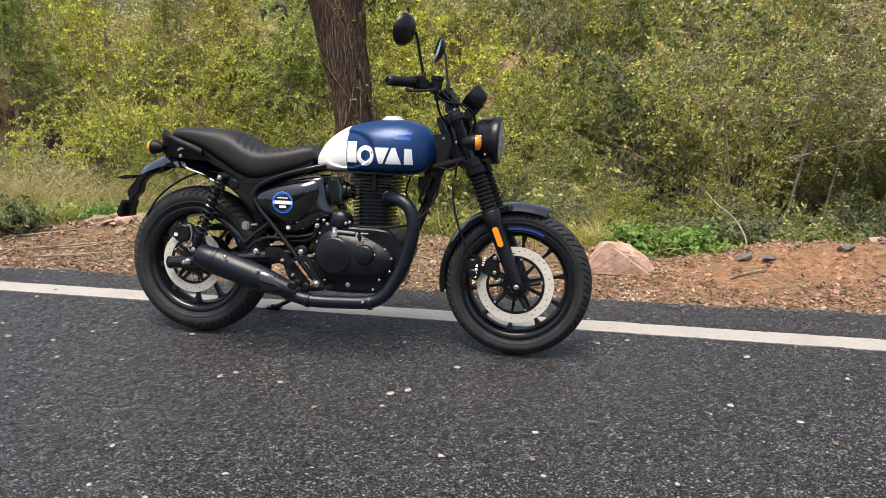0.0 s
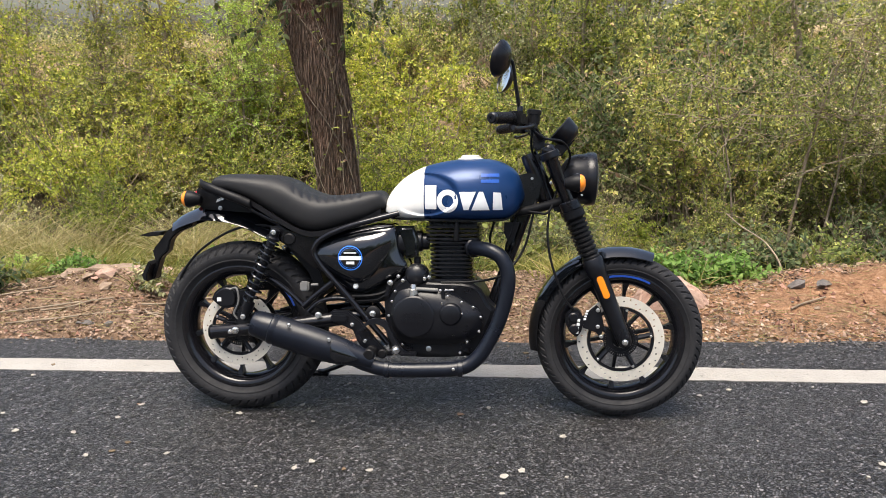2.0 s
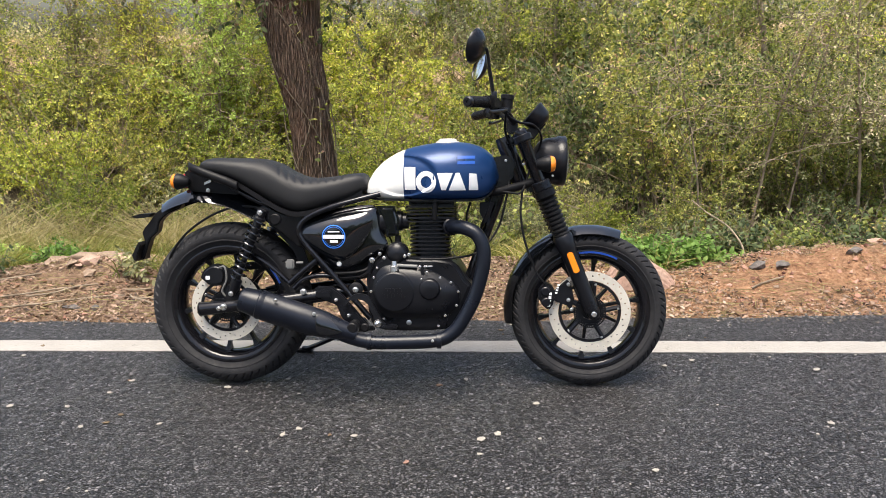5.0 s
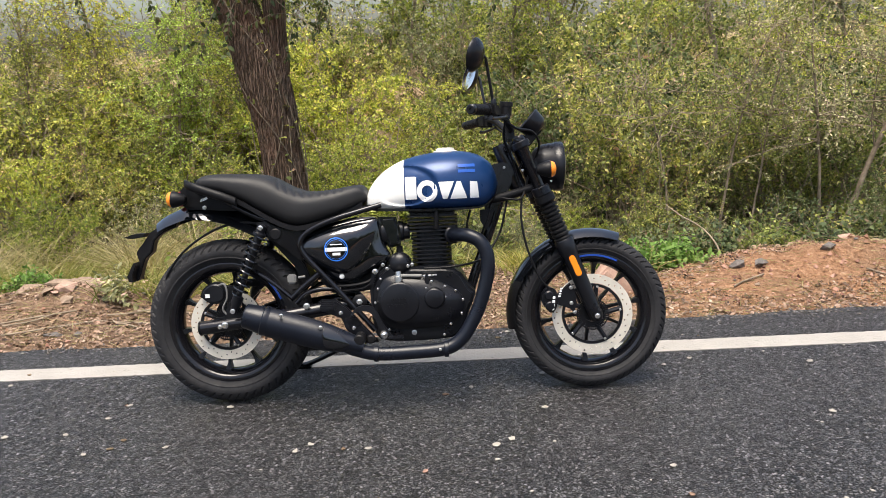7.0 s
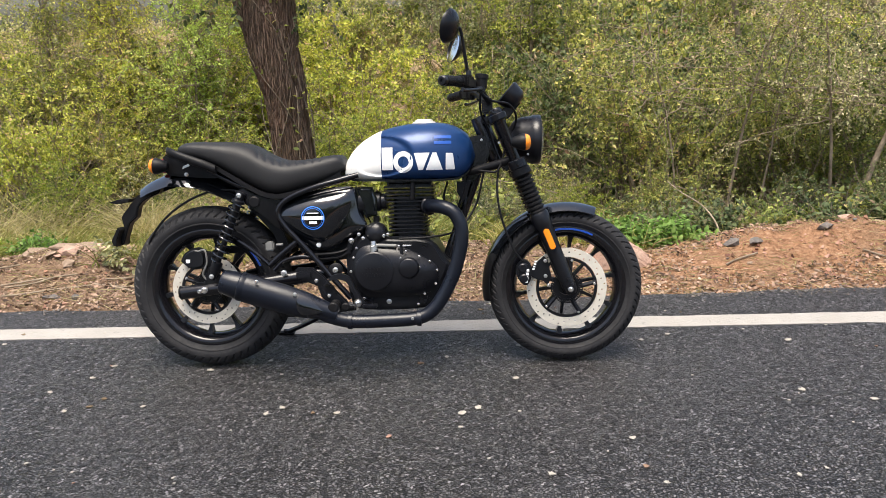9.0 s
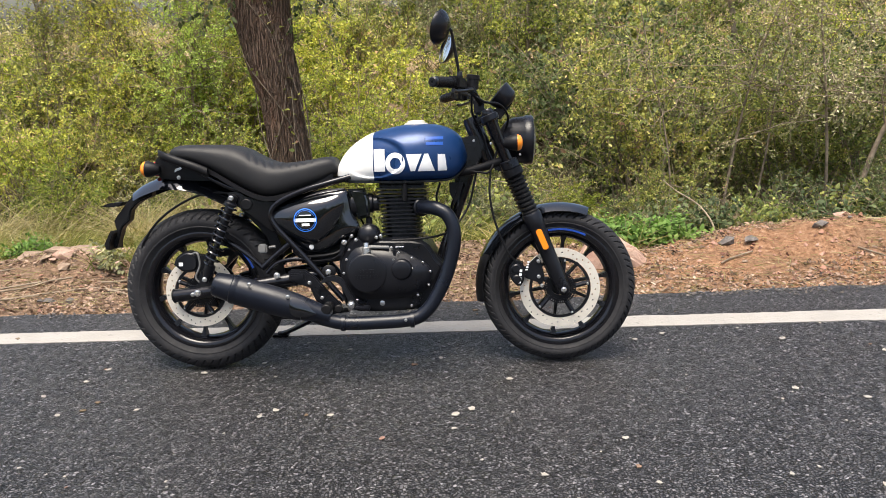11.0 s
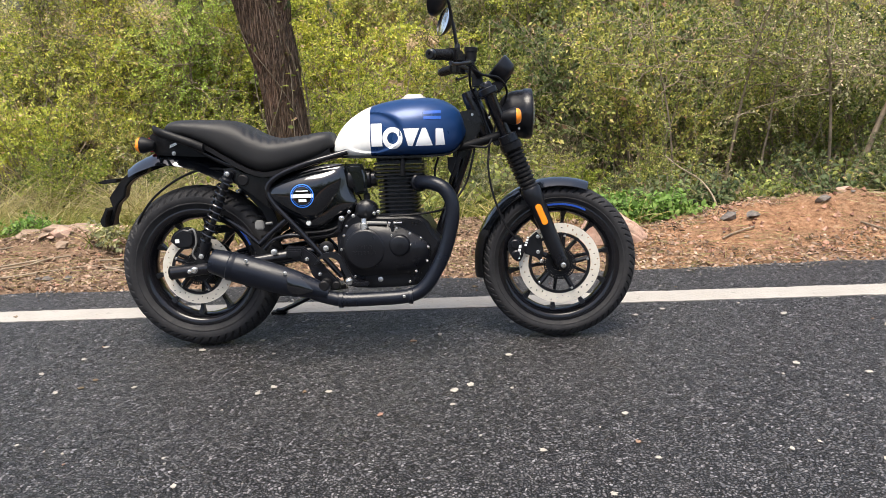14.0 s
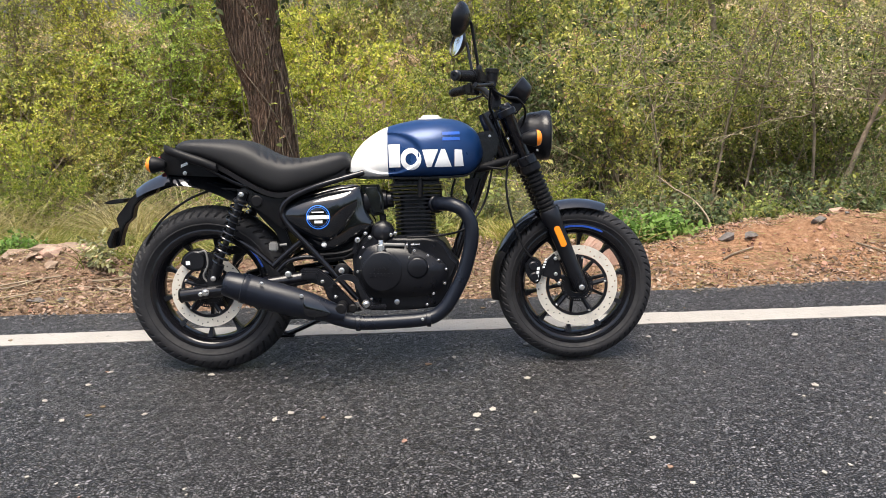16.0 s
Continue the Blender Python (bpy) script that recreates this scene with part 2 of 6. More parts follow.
LEAF_DRY = foliage("dry_leaves", [(0.0, (0.17, 0.115, 0.070)), (0.4, (0.38, 0.29, 0.165)), (0.8, (0.60, 0.50, 0.31)), (1.0, (0.69, 0.43, 0.34))])
# olive leaf colour, its dark tone doubling as painted shade in the ditch hollows
LEAF_OLIVE = foliage("olive_shadow_leaves", [(0.0, (0.040, 0.060, 0.026)), (0.5, (0.108, 0.148, 0.056)), (0.85, (0.21, 0.26, 0.108)), (1.0, (0.30, 0.20, 0.13))], thin=0.35)
LEAF_DARK = foliage("dark_green_leaves", [(0.0, (0.045, 0.070, 0.032)), (0.6, (0.101, 0.130, 0.053)), (0.92, (0.224, 0.260, 0.090)), (1.0, (0.246, 0.150, 0.107))], thin=0.35)
DRYGRASS = foliage("pinkish_dry_grass", [(0.0, (0.25, 0.16, 0.11)), (0.5, (0.48, 0.33, 0.24)), (1.0, (0.66, 0.50, 0.39))])
STRAW = foliage("straw", [(0.0, (0.20, 0.17, 0.06)), (0.5, (0.36, 0.31, 0.13)), (1.0, (0.55, 0.47, 0.26))], thin=0.3)
GRASS = foliage("grass_blades", [(0.0, (0.12, 0.15, 0.030)), (0.5, (0.28, 0.30, 0.070)), (0.8, (0.42, 0.38, 0.12)), (1.0, (0.50, 0.41, 0.22))])
EARTH = foliage("earth_lumps", [(0.0, (0.11, 0.060, 0.036)), (0.5, (0.26, 0.152, 0.090)), (1.0, (0.38, 0.25, 0.165))], thin=0.0, rough=0.9)
LITTER = foliage("fallen_leaves", [(0.0, (0.045, 0.030, 0.021)), (0.35, (0.16, 0.106, 0.070)), (0.75, (0.33, 0.228, 0.152)), (0.94, (0.37, 0.265, 0.185)), (1.0, (0.46, 0.355, 0.26))], thin=0.1)

# ---- mesh helpers ----


def finish(me, mats, smooth=35):
    for m in mats if isinstance(mats, (list, tuple)) else [mats]:
        me.materials.append(m)
    me.polygons.foreach_set("use_smooth", [smooth > 0] * len(me.polygons))
    if smooth > 0:
        me.set_sharp_from_angle(angle=radians(smooth))
    return me


def part(name, bm, material, parent=None, label="", smooth=35):
    """One bmesh as one mesh object, under a thing or a part."""
    bmesh.ops.recalc_face_normals(bm, faces=bm.faces)
    me = bpy.data.meshes.new(name)
    bm.to_mesh(me)
    bm.free()
    finish(me, material, smooth)
    ob = new(name, me)
    if parent:
        ob.parent = parent
    if label:
        tagged(ob, label)
    return ob


def again(name, ob, parent, m=None, label=""):
    """Another object on the same mesh."""
    o = new(name, ob.data)
    o.parent = parent
    if m is not None:
        o.matrix_basis = m
    if label:
        tagged(o, label)
    return o


def rings(loops, bm=None, cap=True, closed=False):
    """Skin a row of vertex rings of equal count."""
    bm = bm or bmesh.new()
    vs = [[bm.verts.new(p) for p in loop] for loop in loops]
    n = len(vs[0])
    pairs = list(zip(vs, vs[1:])) + ([(vs[-1], vs[0])] if closed else [])
    for a, b in pairs:
        for i in range(n):
            bm.faces.new((a[i], a[(i + 1) % n], b[(i + 1) % n], b[i]))
    if cap and not closed:
        bm.faces.new(vs[0][::-1])
        bm.faces.new(vs[-1])
    return bm


def basis(axis):
    a = Vector(axis).normalized()
    s = a.cross(Vector((0, 0, 1)) if abs(a.z) < 0.9 else Vector((1, 0, 0))).normalized()
    return a, s, s.cross(a)


def lathe(profile, at, axis, segs=32, bm=None, cap=True):
    """profile: (distance along the axis, radius)."""
    a, s, u = basis(axis)
    at = Vector(at)
    loops = [[at + a * d + (s * math.cos(k) + u * math.sin(k)) * max(r, 0.0004) for k in (2 * math.pi * i / segs for i in range(segs))] for d, r in profile]
    return rings(loops, bm, cap)


def smooth_path(points, steps=6):
    p = [Vector(q) for q in points]
    p = [2 * p[0] - p[1]] + p + [2 * p[-1] - p[-2]]
    out = []
    for a, b, c, d in zip(p, p[1:], p[2:], p[3:]):
        for i in range(steps):
            t = i / steps
            out.append(0.5 * (2 * b + (c - a) * t + (2 * a - 5 * b + 4 * c - d) * t * t + (3 * b - a - 3 * c + d) * t**3))
    return out + [p[-2]]


def tube(points, r, segs=12, steps=6, bm=None, smooth=True):
    """A round tube along points; r is one radius or a function of 0..1."""
    pts = smooth_path(points, steps) if smooth and len(points) > 2 else [Vector(q) for q in points]
    side, loops = None, []
    for i, q in enumerate(pts):
        d = (pts[min(i + 1, len(pts) - 1)] - pts[max(i - 1, 0)]).normalized()
        if side is None:
            side = basis(d)[1]
        side = (side - d * side.dot(d)).normalized()
        up = d.cross(side)
        rad = r(i / (len(pts) - 1)) if callable(r) else r
        loops.append([q + (side * math.cos(k) + up * math.sin(k)) * rad for k in (2 * math.pi * j / segs for j in range(segs))])
    return rings(loops, bm)


def prism(outline, v0, v1, bevel=0.004, bm=None, segments=2, rounds=0):
    """A slab across the machine: an outline of (forward, up) from side v0 to v1, edges rounded."""
    if rounds:
        outline = [(q.x, q.z) for q in smooth_path([(a, 0, b) for a, b in outline + outline[:1]], rounds)[:-1]]
    own = bmesh.new()
    a = [own.verts.new((x, v0, z)) for x, z in outline]
    b = [own.verts.new((x, v1, z)) for x, z in outline]
    n = len(a)
    for i in range(n):
        own.faces.new((a[i], a[(i + 1) % n], b[(i + 1) % n], b[i]))
    own.faces.new(a[::-1])
    own.faces.new(b)
    if bevel:
        bmesh.ops.recalc_face_normals(own, faces=own.faces)
        rim = [e for e in own.edges if abs(e.verts[0].co.y - e.verts[1].co.y) < 1e-6]
        bmesh.ops.bevel(own, geom=rim, offset=bevel, segments=segments, affect="EDGES", clamp_overlap=True)
    if bm is None:
        return own
    me = bpy.data.meshes.new("join")
    own.to_mesh(me)
    own.free()
    bm.from_mesh(me)
    bpy.data.meshes.remove(me)
    return bm


def box(c, s, bevel=0.003, rot=None, bm=None):
    own = bmesh.new()
    bmesh.ops.create_cube(own, size=1.0, matrix=Matrix.Diagonal((*s, 1)))
    if bevel:
        bmesh.ops.bevel(own, geom=list(own.edges), offset=bevel, segments=2, affect="EDGES", clamp_overlap=True)
    bmesh.ops.transform(own, matrix=Matrix.Translation(c) @ (rot or Matrix()), verts=own.verts)
    if bm is None:
        return own
    me = bpy.data.meshes.new("join")
    own.to_mesh(me)
    own.free()
    bm.from_mesh(me)
    bpy.data.meshes.remove(me)
    return bm


def holed_ring(r0, r1, v0, v1, sectors, hole, radii, at=(0, 0), slot=1.0):
    """A flat ring across the machine with one real hole in each sector."""
    bm = bmesh.new()
    k = 16
    for s in range(sectors):
        a0, a1 = 2 * math.pi * s / sectors, 2 * math.pi * (s + 1) / sectors
        am, rm = (a0 + a1) / 2, radii[s % len(radii)]
        rim = []
        for i in range(k):
            e, f = divmod(i, k // 4)
            f /= k // 4
            rim.append([(r1, a0 + (a1 - a0) * f), (r1 + (r0 - r1) * f, a1), (r0, a1 + (a0 - a1) * f), (r0 + (r1 - r0) * f, a0)][e])
        inner = []
        for r, a in rim:
            d = math.atan2(r - rm, (a - am) * rm)
            inner.append((rm + hole * slot * math.sin(d), am + hole * math.cos(d) / rm))
        place = lambda q, v: (at[0] + q[0] * math.cos(q[1]), v, at[1] + q[0] * math.sin(q[1]))
        L = [[bm.verts.new(place(q, v)) for q in loop] for loop, v in ((rim, v0), (inner, v0), (inner, v1), (rim, v1))]
        for a, b in ((0, 1), (1, 2), (2, 3)):
            for i in range(k):
                j = (i + 1) % k
                bm.faces.new((L[a][i], L[a][j], L[b][j], L[b][i]))
        for i in list(range(4)) + list(range(8, 12)):
            bm.faces.new((L[3][i], L[3][(i + 1) % k], L[0][(i + 1) % k], L[0][i]))
    bmesh.ops.remove_doubles(bm, verts=bm.verts, dist=1e-5)
    return bm


def curve_at(table, x):
    """Smooth value from a short table of (x, value)."""
    xs, ys = [a for a, _ in table], [b for _, b in table]
    if x <= xs[0]:
        return ys[0]
    for i in range(len(xs) - 1):
        if x <= xs[i + 1]:
            t = (x - xs[i]) / (xs[i + 1] - xs[i])
            d = lambda j: (ys[min(j + 1, len(xs) - 1)] - ys[max(j - 1, 0)]) / (xs[min(j + 1, len(xs) - 1)] - xs[max(j - 1, 0)])
            h, m0, m1 = xs[i + 1] - xs[i], d(i), d(i + 1)
            return (2 * t**3 - 3 * t * t + 1) * ys[i] + (t**3 - 2 * t * t + t) * h * m0 + (3 * t * t - 2 * t**3) * ys[i + 1] + (t**3 - t * t) * h * m1
    return ys[-1]

# ---- ground and road ----
GROUND_Y = [-400, -8, -6.6, 0.55, 0.66, 1.0, 1.4, 2.1, 2.8, 3.4, 4.2, 5.0, 6.5, 8.0, 11.0, 14.0, 20.0, 60.0, 900.0]
GROUND_Z = [-0.1, -0.1, -0.05, -0.05, -0.015, -0.03, -0.02, -0.15, -0.36, -0.54, -0.75, -0.80, -0.62, -0.25, 0.60, 0.90, 1.0, 1.1, 1.1]


def road_edge(x):
    return 0.585 + 0.035 * x + 0.05 * noise.noise((x * 1.3, 3.1, 0)) + 0.03 * noise.noise((x * 6.0, 1.0, 0))


def ground_z(x, y):
    z = float(np.interp(y, GROUND_Y, GROUND_Z))
    off = max(0.0, min(1.0, (y - 0.7) / 0.5))
    z += off * (0.035 * noise.noise((x * 1.1, y * 1.1, 0)) + 0.022 * noise.noise((x * 4, y * 4, 5)) + 0.014 * noise.noise((x * 12, y * 12, 9)))
    z += off * (0.15 + 0.06 * noise.noise((x * 2.6, y * 3.2, 17)) + 0.04 * noise.noise((x * 7, y * 7, 3))) * math.exp(-(((x - 3.55) / 1.20) ** 4) - ((y - 1.58) / 0.38) ** 2)
    z += off * 0.09 * math.exp(-(((x + 1.3) / 0.45) ** 2) - ((y - 1.55) / 0.28) ** 2)
    if y > 3:
        z += 0.10 * noise.noise((x * 0.5, y * 0.5, 2))
    return z


def grid_mesh(name, xs, ys, height, mats, smooth=40):
    verts = [(x, y, height(x, y)) for y in ys for x in xs]
    n = len(xs)
    faces = [(j * n + i, j * n + i + 1, (j + 1) * n + i + 1, (j + 1) * n + i) for j in range(len(ys) - 1) for i in range(n - 1)]
    me = bpy.data.meshes.new(name)
    me.from_pydata(verts, [], faces)
    return new(name, finish(me, mats, smooth))


gx = [-900, -300, -100, -40, -20, -12] + [-9 + 0.3 * i for i in range(14)] + [-4.8 + 0.045 * i for i in range(235)] + [5.8 + 0.3 * i for i in range(14)] + [12, 20, 40, 100, 300, 900]
gy = [-900, -300, -60, -20, -8, -6.7, -5, -2, 0, 0.5] + [0.54 + 0.035 * i for i in range(62)] + [2.75 + 0.15 * i for i in range(32)] + [7.6 + 0.5 * i for i in range(14)] + [16, 20, 30, 60, 140, 400, 900]
ground = tagged(grid_mesh("ground", gx, gy, ground_z, SOIL), "reddish bare soil verge falling into an overgrown ditch", "ground", kind="structure")


def slab(name, near, far, xs, z0, z1, mat, rows=1):
    """A flat strip along the road with uneven long edges and real thickness."""
    bm = bmesh.new()
    grid = []
    for x in xs:
        a, b = near(x), far(x)
        grid.append([bm.verts.new((x, a, z0))] + [bm.verts.new((x, a + (b - a) * k / rows, z1)) for k in range(rows + 1)] + [bm.verts.new((x, b, z0))])
    for p, q in zip(grid, grid[1:]):
        for i in range(len(p) - 1):
            bm.faces.new((p[i], p[i + 1], q[i + 1], q[i]))
    return part(name, bm, mat)


road_x = [-300, -100, -40, -15, -8] + [-5 + 0.03 * i for i in range(367)] + [8, 15, 40, 100, 300]
road = tagged(slab("road", lambda x: -6.4, road_edge, road_x, -0.08, 0.0, ASPHALT), "dark grey asphalt road with fine stone chippings", "road", kind="structure")
line_x = [-300, -60, -8] + [-4 + 0.02 * i for i in range(451)] + [8, 60, 300]
wear = lambda x, s: 0.006 * noise.noise((x * 7, s, 0)) + 0.004 * noise.noise((x * 31, s, 4))
line = tagged(
    slab("road_line", lambda x: 0.222 + 0.010 * max(-4, min(5, x)) + wear(x, 1), lambda x: 0.342 + 0.010 * max(-4, min(5, x)) + wear(x, 2), line_x, -0.002, 0.0035, LINE),
    "worn white painted edge line on the asphalt", "road marking", kind="structure")

# ---- leaves ----
RNG = np.random.default_rng(7)


def unit(a):
    return a / np.maximum(np.linalg.norm(a, axis=-1, keepdims=True), 1e-9)


def leaf_mesh(name, p, axis, normal, length, width, mat, curl=0.25):
    """Many small bent leaf blades in one mesh: base, two widths, tip."""
    p, axis, normal = np.asarray(p), unit(np.asarray(axis)), np.asarray(normal)
    side = unit(np.cross(axis, normal))
    normal = np.cross(side, axis)
    L, W = np.asarray(length)[:, None], np.asarray(width)[:, None]
    rows = [p, p + axis * L * 0.35 - side * W * 0.5 + normal * W * 0.12, p + axis * L * 0.35 + side * W * 0.5 + normal * W * 0.12,
            p + axis * L * 0.72 - side * W * 0.34 - normal * L * curl * 0.25, p + axis * L * 0.72 + side * W * 0.34 - normal * L * curl * 0.25, p + axis * L - normal * L * curl * 0.6]
    v = np.stack(rows, 1).reshape(-1, 3)
    n = len(p)
    base = (np.arange(n) * 6)[:, None]
    loops = (base + np.array([0, 2, 1, 1, 2, 4, 3, 3, 4, 5])).ravel()
    me = bpy.data.meshes.new(name)
    me.vertices.add(len(v))
    me.vertices.foreach_set("co", v.ravel())
    me.loops.add(len(loops))
    me.loops.foreach_set("vertex_index", loops.astype(np.int32))
    starts = ((np.arange(n) * 10)[:, None] + np.array([0, 3, 7])).ravel()
    me.polygons.add(len(starts))
    me.polygons.foreach_set("loop_start", starts.astype(np.int32))
    me.update(calc_edges=True)
    me.materials.append(mat)
    return me


def kite_mesh(name, p, axis, normal, length, width, mat):
    """Many tiny leaves in one mesh: two triangles each, folded along the midrib."""
    p, axis, normal = np.asarray(p), unit(np.asarray(axis)), np.asarray(normal)
    side = unit(np.cross(axis, normal))
    normal = np.cross(side, axis)
    L, W = np.asarray(length)[:, None], np.asarray(width)[:, None]
    mid = p + axis * L * 0.42 + normal * W * 0.16
    v = np.stack([p, mid + side * W * 0.5, p + axis * L, mid - side * W * 0.5], 1).reshape(-1, 3)
    n = len(p)
    loops = ((np.arange(n) * 4)[:, None] + np.array([0, 1, 2, 0, 2, 3])).ravel()
    me = bpy.data.meshes.new(name)
    me.vertices.add(len(v))
    me.vertices.foreach_set("co", v.ravel())
    me.loops.add(len(loops))
    me.loops.foreach_set("vertex_index", loops.astype(np.int32))
    me.polygons.add(n * 2)
    me.polygons.foreach_set("loop_start", (np.arange(n * 2) * 3).astype(np.int32))
    me.update(calc_edges=True)
    me.materials.append(mat)
    return me


def blade_mesh(name, p, direction, length, width, mat, bend=0.5):
    """Grass blades: narrow strips of three pieces that bow over."""
    p, d = np.asarray(p), unit(np.asarray(direction))
    n = len(p)
    side = unit(np.cross(d, RNG.normal(size=(n, 3))))
    out = unit(d * np.array([1, 1, 0]) + RNG.normal(size=(n, 3)) * np.array([0.4, 0.4, 0]))
    L, W = np.asarray(length)[:, None], np.asarray(width)[:, None]
    rows = []
    for f, w in ((0, 1), (0.4, 0.9), (0.75, 0.6), (1.0, 0.08)):
        c = p + d * L * f + (out - np.array([0, 0, 0.55])) * L * bend * f * f
        rows += [c - side * W * w * 0.5, c + side * W * w * 0.5]
    v = np.stack(rows, 1).reshape(-1, 3)
    loops = ((np.arange(n) * 8)[:, None] + np.array([0, 1, 3, 2, 2, 3, 5, 4, 4, 5, 7, 6])).ravel()
    me = bpy.data.meshes.new(name)
    me.vertices.add(len(v))
    me.vertices.foreach_set("co", v.ravel())
    me.loops.add(len(loops))
    me.loops.foreach_set("vertex_index", loops.astype(np.int32))
    me.polygons.add(n * 3)
    me.polygons.foreach_set("loop_start", (np.arange(n * 3) * 4).astype(np.int32))
    me.update(calc_edges=True)
    me.materials.append(mat)
    return me


def rods_mesh(name, rods, mat, segs=5):
    """Stems and twigs: (points, r0, r1) each, joined."""
    verts, faces = [], []
    for pts, r0, r1 in rods:
        side = None
        n = len(pts)
        for i, q in enumerate(pts):
            d = Vector(pts[min(i + 1, n - 1)]) - Vector(pts[max(i - 1, 0)])
            d.normalize()
            s = basis(d)[1] if side is None else (side - d * side.dot(d)).normalized()
            side, u, r = s, d.cross(s), r0 + (r1 - r0) * i / (n - 1)
            b = len(verts)
            verts += [tuple(Vector(q) + (s * math.cos(k) + u * math.sin(k)) * r) for k in (2 * math.pi * j / segs for j in range(segs))]
            if i:
                faces += [(b - segs + j, b - segs + (j + 1) % segs, b + (j + 1) % segs, b + j) for j in range(segs)]
    me = bpy.data.meshes.new(name)
    me.from_pydata(verts, [], faces)
    return finish(me, mat, 60)


def grow(start, direction, length, steps, wander, droop, rng):
    """A wandering shoot as points."""
    p, d = np.array(start, float), unit(np.array(direction, float))
    out = [p.copy()]
    for _ in range(steps):
        d = unit(d + rng.normal(size=3) * wander + np.array([0, 0, -droop]))
        p = p + d * length / steps
        out.append(p.copy())
    return out


def sprigs(shoots, per, size, aspect, rng, spread=0.9, tilt=0.45):
    """Leaves set alternately along shoots: places, axes, normals, lengths, widths."""
    P, A, N, L, W = [], [], [], [], []
    for pts in shoots:
        pts = np.array(pts)
        for k in range(per):
            f = (k + rng.random()) / per
            x = (0.12 + 0.88 * f) * (len(pts) - 1)
            i = min(int(x), len(pts) - 2)
            q, d = pts[i] + (pts[i + 1] - pts[i]) * (x - i), unit(pts[i + 1] - pts[i])
            out = unit(np.cross(d, rng.normal(size=3)))
            P.append(q)
            A.append(d * 0.5 + out * spread + np.array([0, 0, -0.15]))
            N.append(np.array([0, 0, 1.0]) + rng.normal(size=3) * tilt)
            s = size * (0.6 + 0.7 * rng.random())
            L.append(s)
            W.append(s * aspect)
    return P, A, N, L, W


def bush(name, seed, height, spread, stems, twigs, per, leaf, aspect, mat, label, droop=0.05, bare=0.25):
    rng = np.random.default_rng(seed)
    rods, shoots = [], []
    for _ in range(stems):
        a, lean = rng.random() * 2 * math.pi, rng.random() ** 0.7 * spread
        d = np.array([math.cos(a) * lean, math.sin(a) * lean, 1.0])
        ln = height * (0.55 + 0.5 * rng.random())
        main = grow(rng.normal(size=3) * [0.09, 0.09, 0] - [0, 0, 0.1], d, ln, 9, 0.16, droop * 0.5, rng)
        rods.append((main, 0.006 + 0.006 * rng.random(), 0.002))
        knots = bare + (1 - bare) * rng.random(3)
        for _ in range(twigs):
            f = min(0.99, max(bare, knots[int(rng.integers(3))] + 0.05 * rng.normal()))
            i = min(int(f * 9), 8)
            td = unit(np.array(main[i + 1]) - main[i]) * 0.5 + unit(rng.normal(size=3)) * 0.9 + [0, 0, 0.25]
            tw = grow(main[i], td, (0.20 + 0.30 * rng.random()) * height / 1.7, 4, 0.25, droop * 2, rng)
            rods.append((tw[::2], 0.003, 0.001))
            shoots.append(tw)
    for _ in range(stems // 2):
        a, lean = rng.random() * 2 * math.pi, rng.random() * spread
        rods.append((grow(rng.normal(size=3) * [0.2, 0.2, 0] - [0, 0, 0.1], [math.cos(a) * lean, math.sin(a) * lean, 1.0], height * (0.4 + 0.6 * rng.random()), 8, 0.10, 0.0, rng), 0.005 + 0.005 * rng.random(), 0.0015))
    base = new(name)
    stem_ob = new("wood", rods_mesh("wood", rods, TWIG, 3))
    crown = new("crown", kite_mesh("crown", *sprigs(shoots, per * 3 // 2, leaf * 0.88, aspect * 1.1, rng, tilt=0.75), mat))
    stem_ob.parent = crown.parent = base
    return tagged(base, label, "bush", "roadside bushes")


KINDS = [
    bush("bush", 11, 1.7, 0.75, 22, 12, 23, 0.046, 0.55, LEAF_LIME, "leafy bush with bright yellow-green leaves in the ditch"),
    bush("bush", 12, 1.6, 0.80, 24, 12, 24, 0.042, 0.50, LEAF_MID, "dense mid-green bush with small leaves in the ditch"),
    bush("bush", 13, 1.5, 0.85, 24, 12, 25, 0.038, 0.45, LEAF_GREY, "grey-green shrub with narrow leaves in the ditch"),
    bush("bush", 14, 1.7, 0.70, 24, 10, 15, 0.036, 0.45, LEAF_DRY, "half-dry twiggy shrub with brownish leaves", bare=0.1),
    bush("bush", 15, 1.6, 0.80, 22, 13, 22, 0.048, 0.60, LEAF_MID, "mid-green bush with broad leaves in the ditch"),
    bush("bush", 16, 1.8, 0.65, 22, 12, 23, 0.040, 0.50, LEAF_LIME, "tall yellow-green bush with fine leaves"),
    # leaves kept dark to stand in for shaded hollows
    bush("bush", 17, 1.5, 0.85, 24, 12, 22, 0.040, 0.55, LEAF_OLIVE, "olive tangled shrub low in the ditch, leaves darkened for shaded hollows"),
    bush("bush", 18, 1.9, 0.60, 26, 13, 21, 0.042, 0.52, LEAF_MID, "tall shrub with bare pale stems under a leafy top", bare=0.52),
]
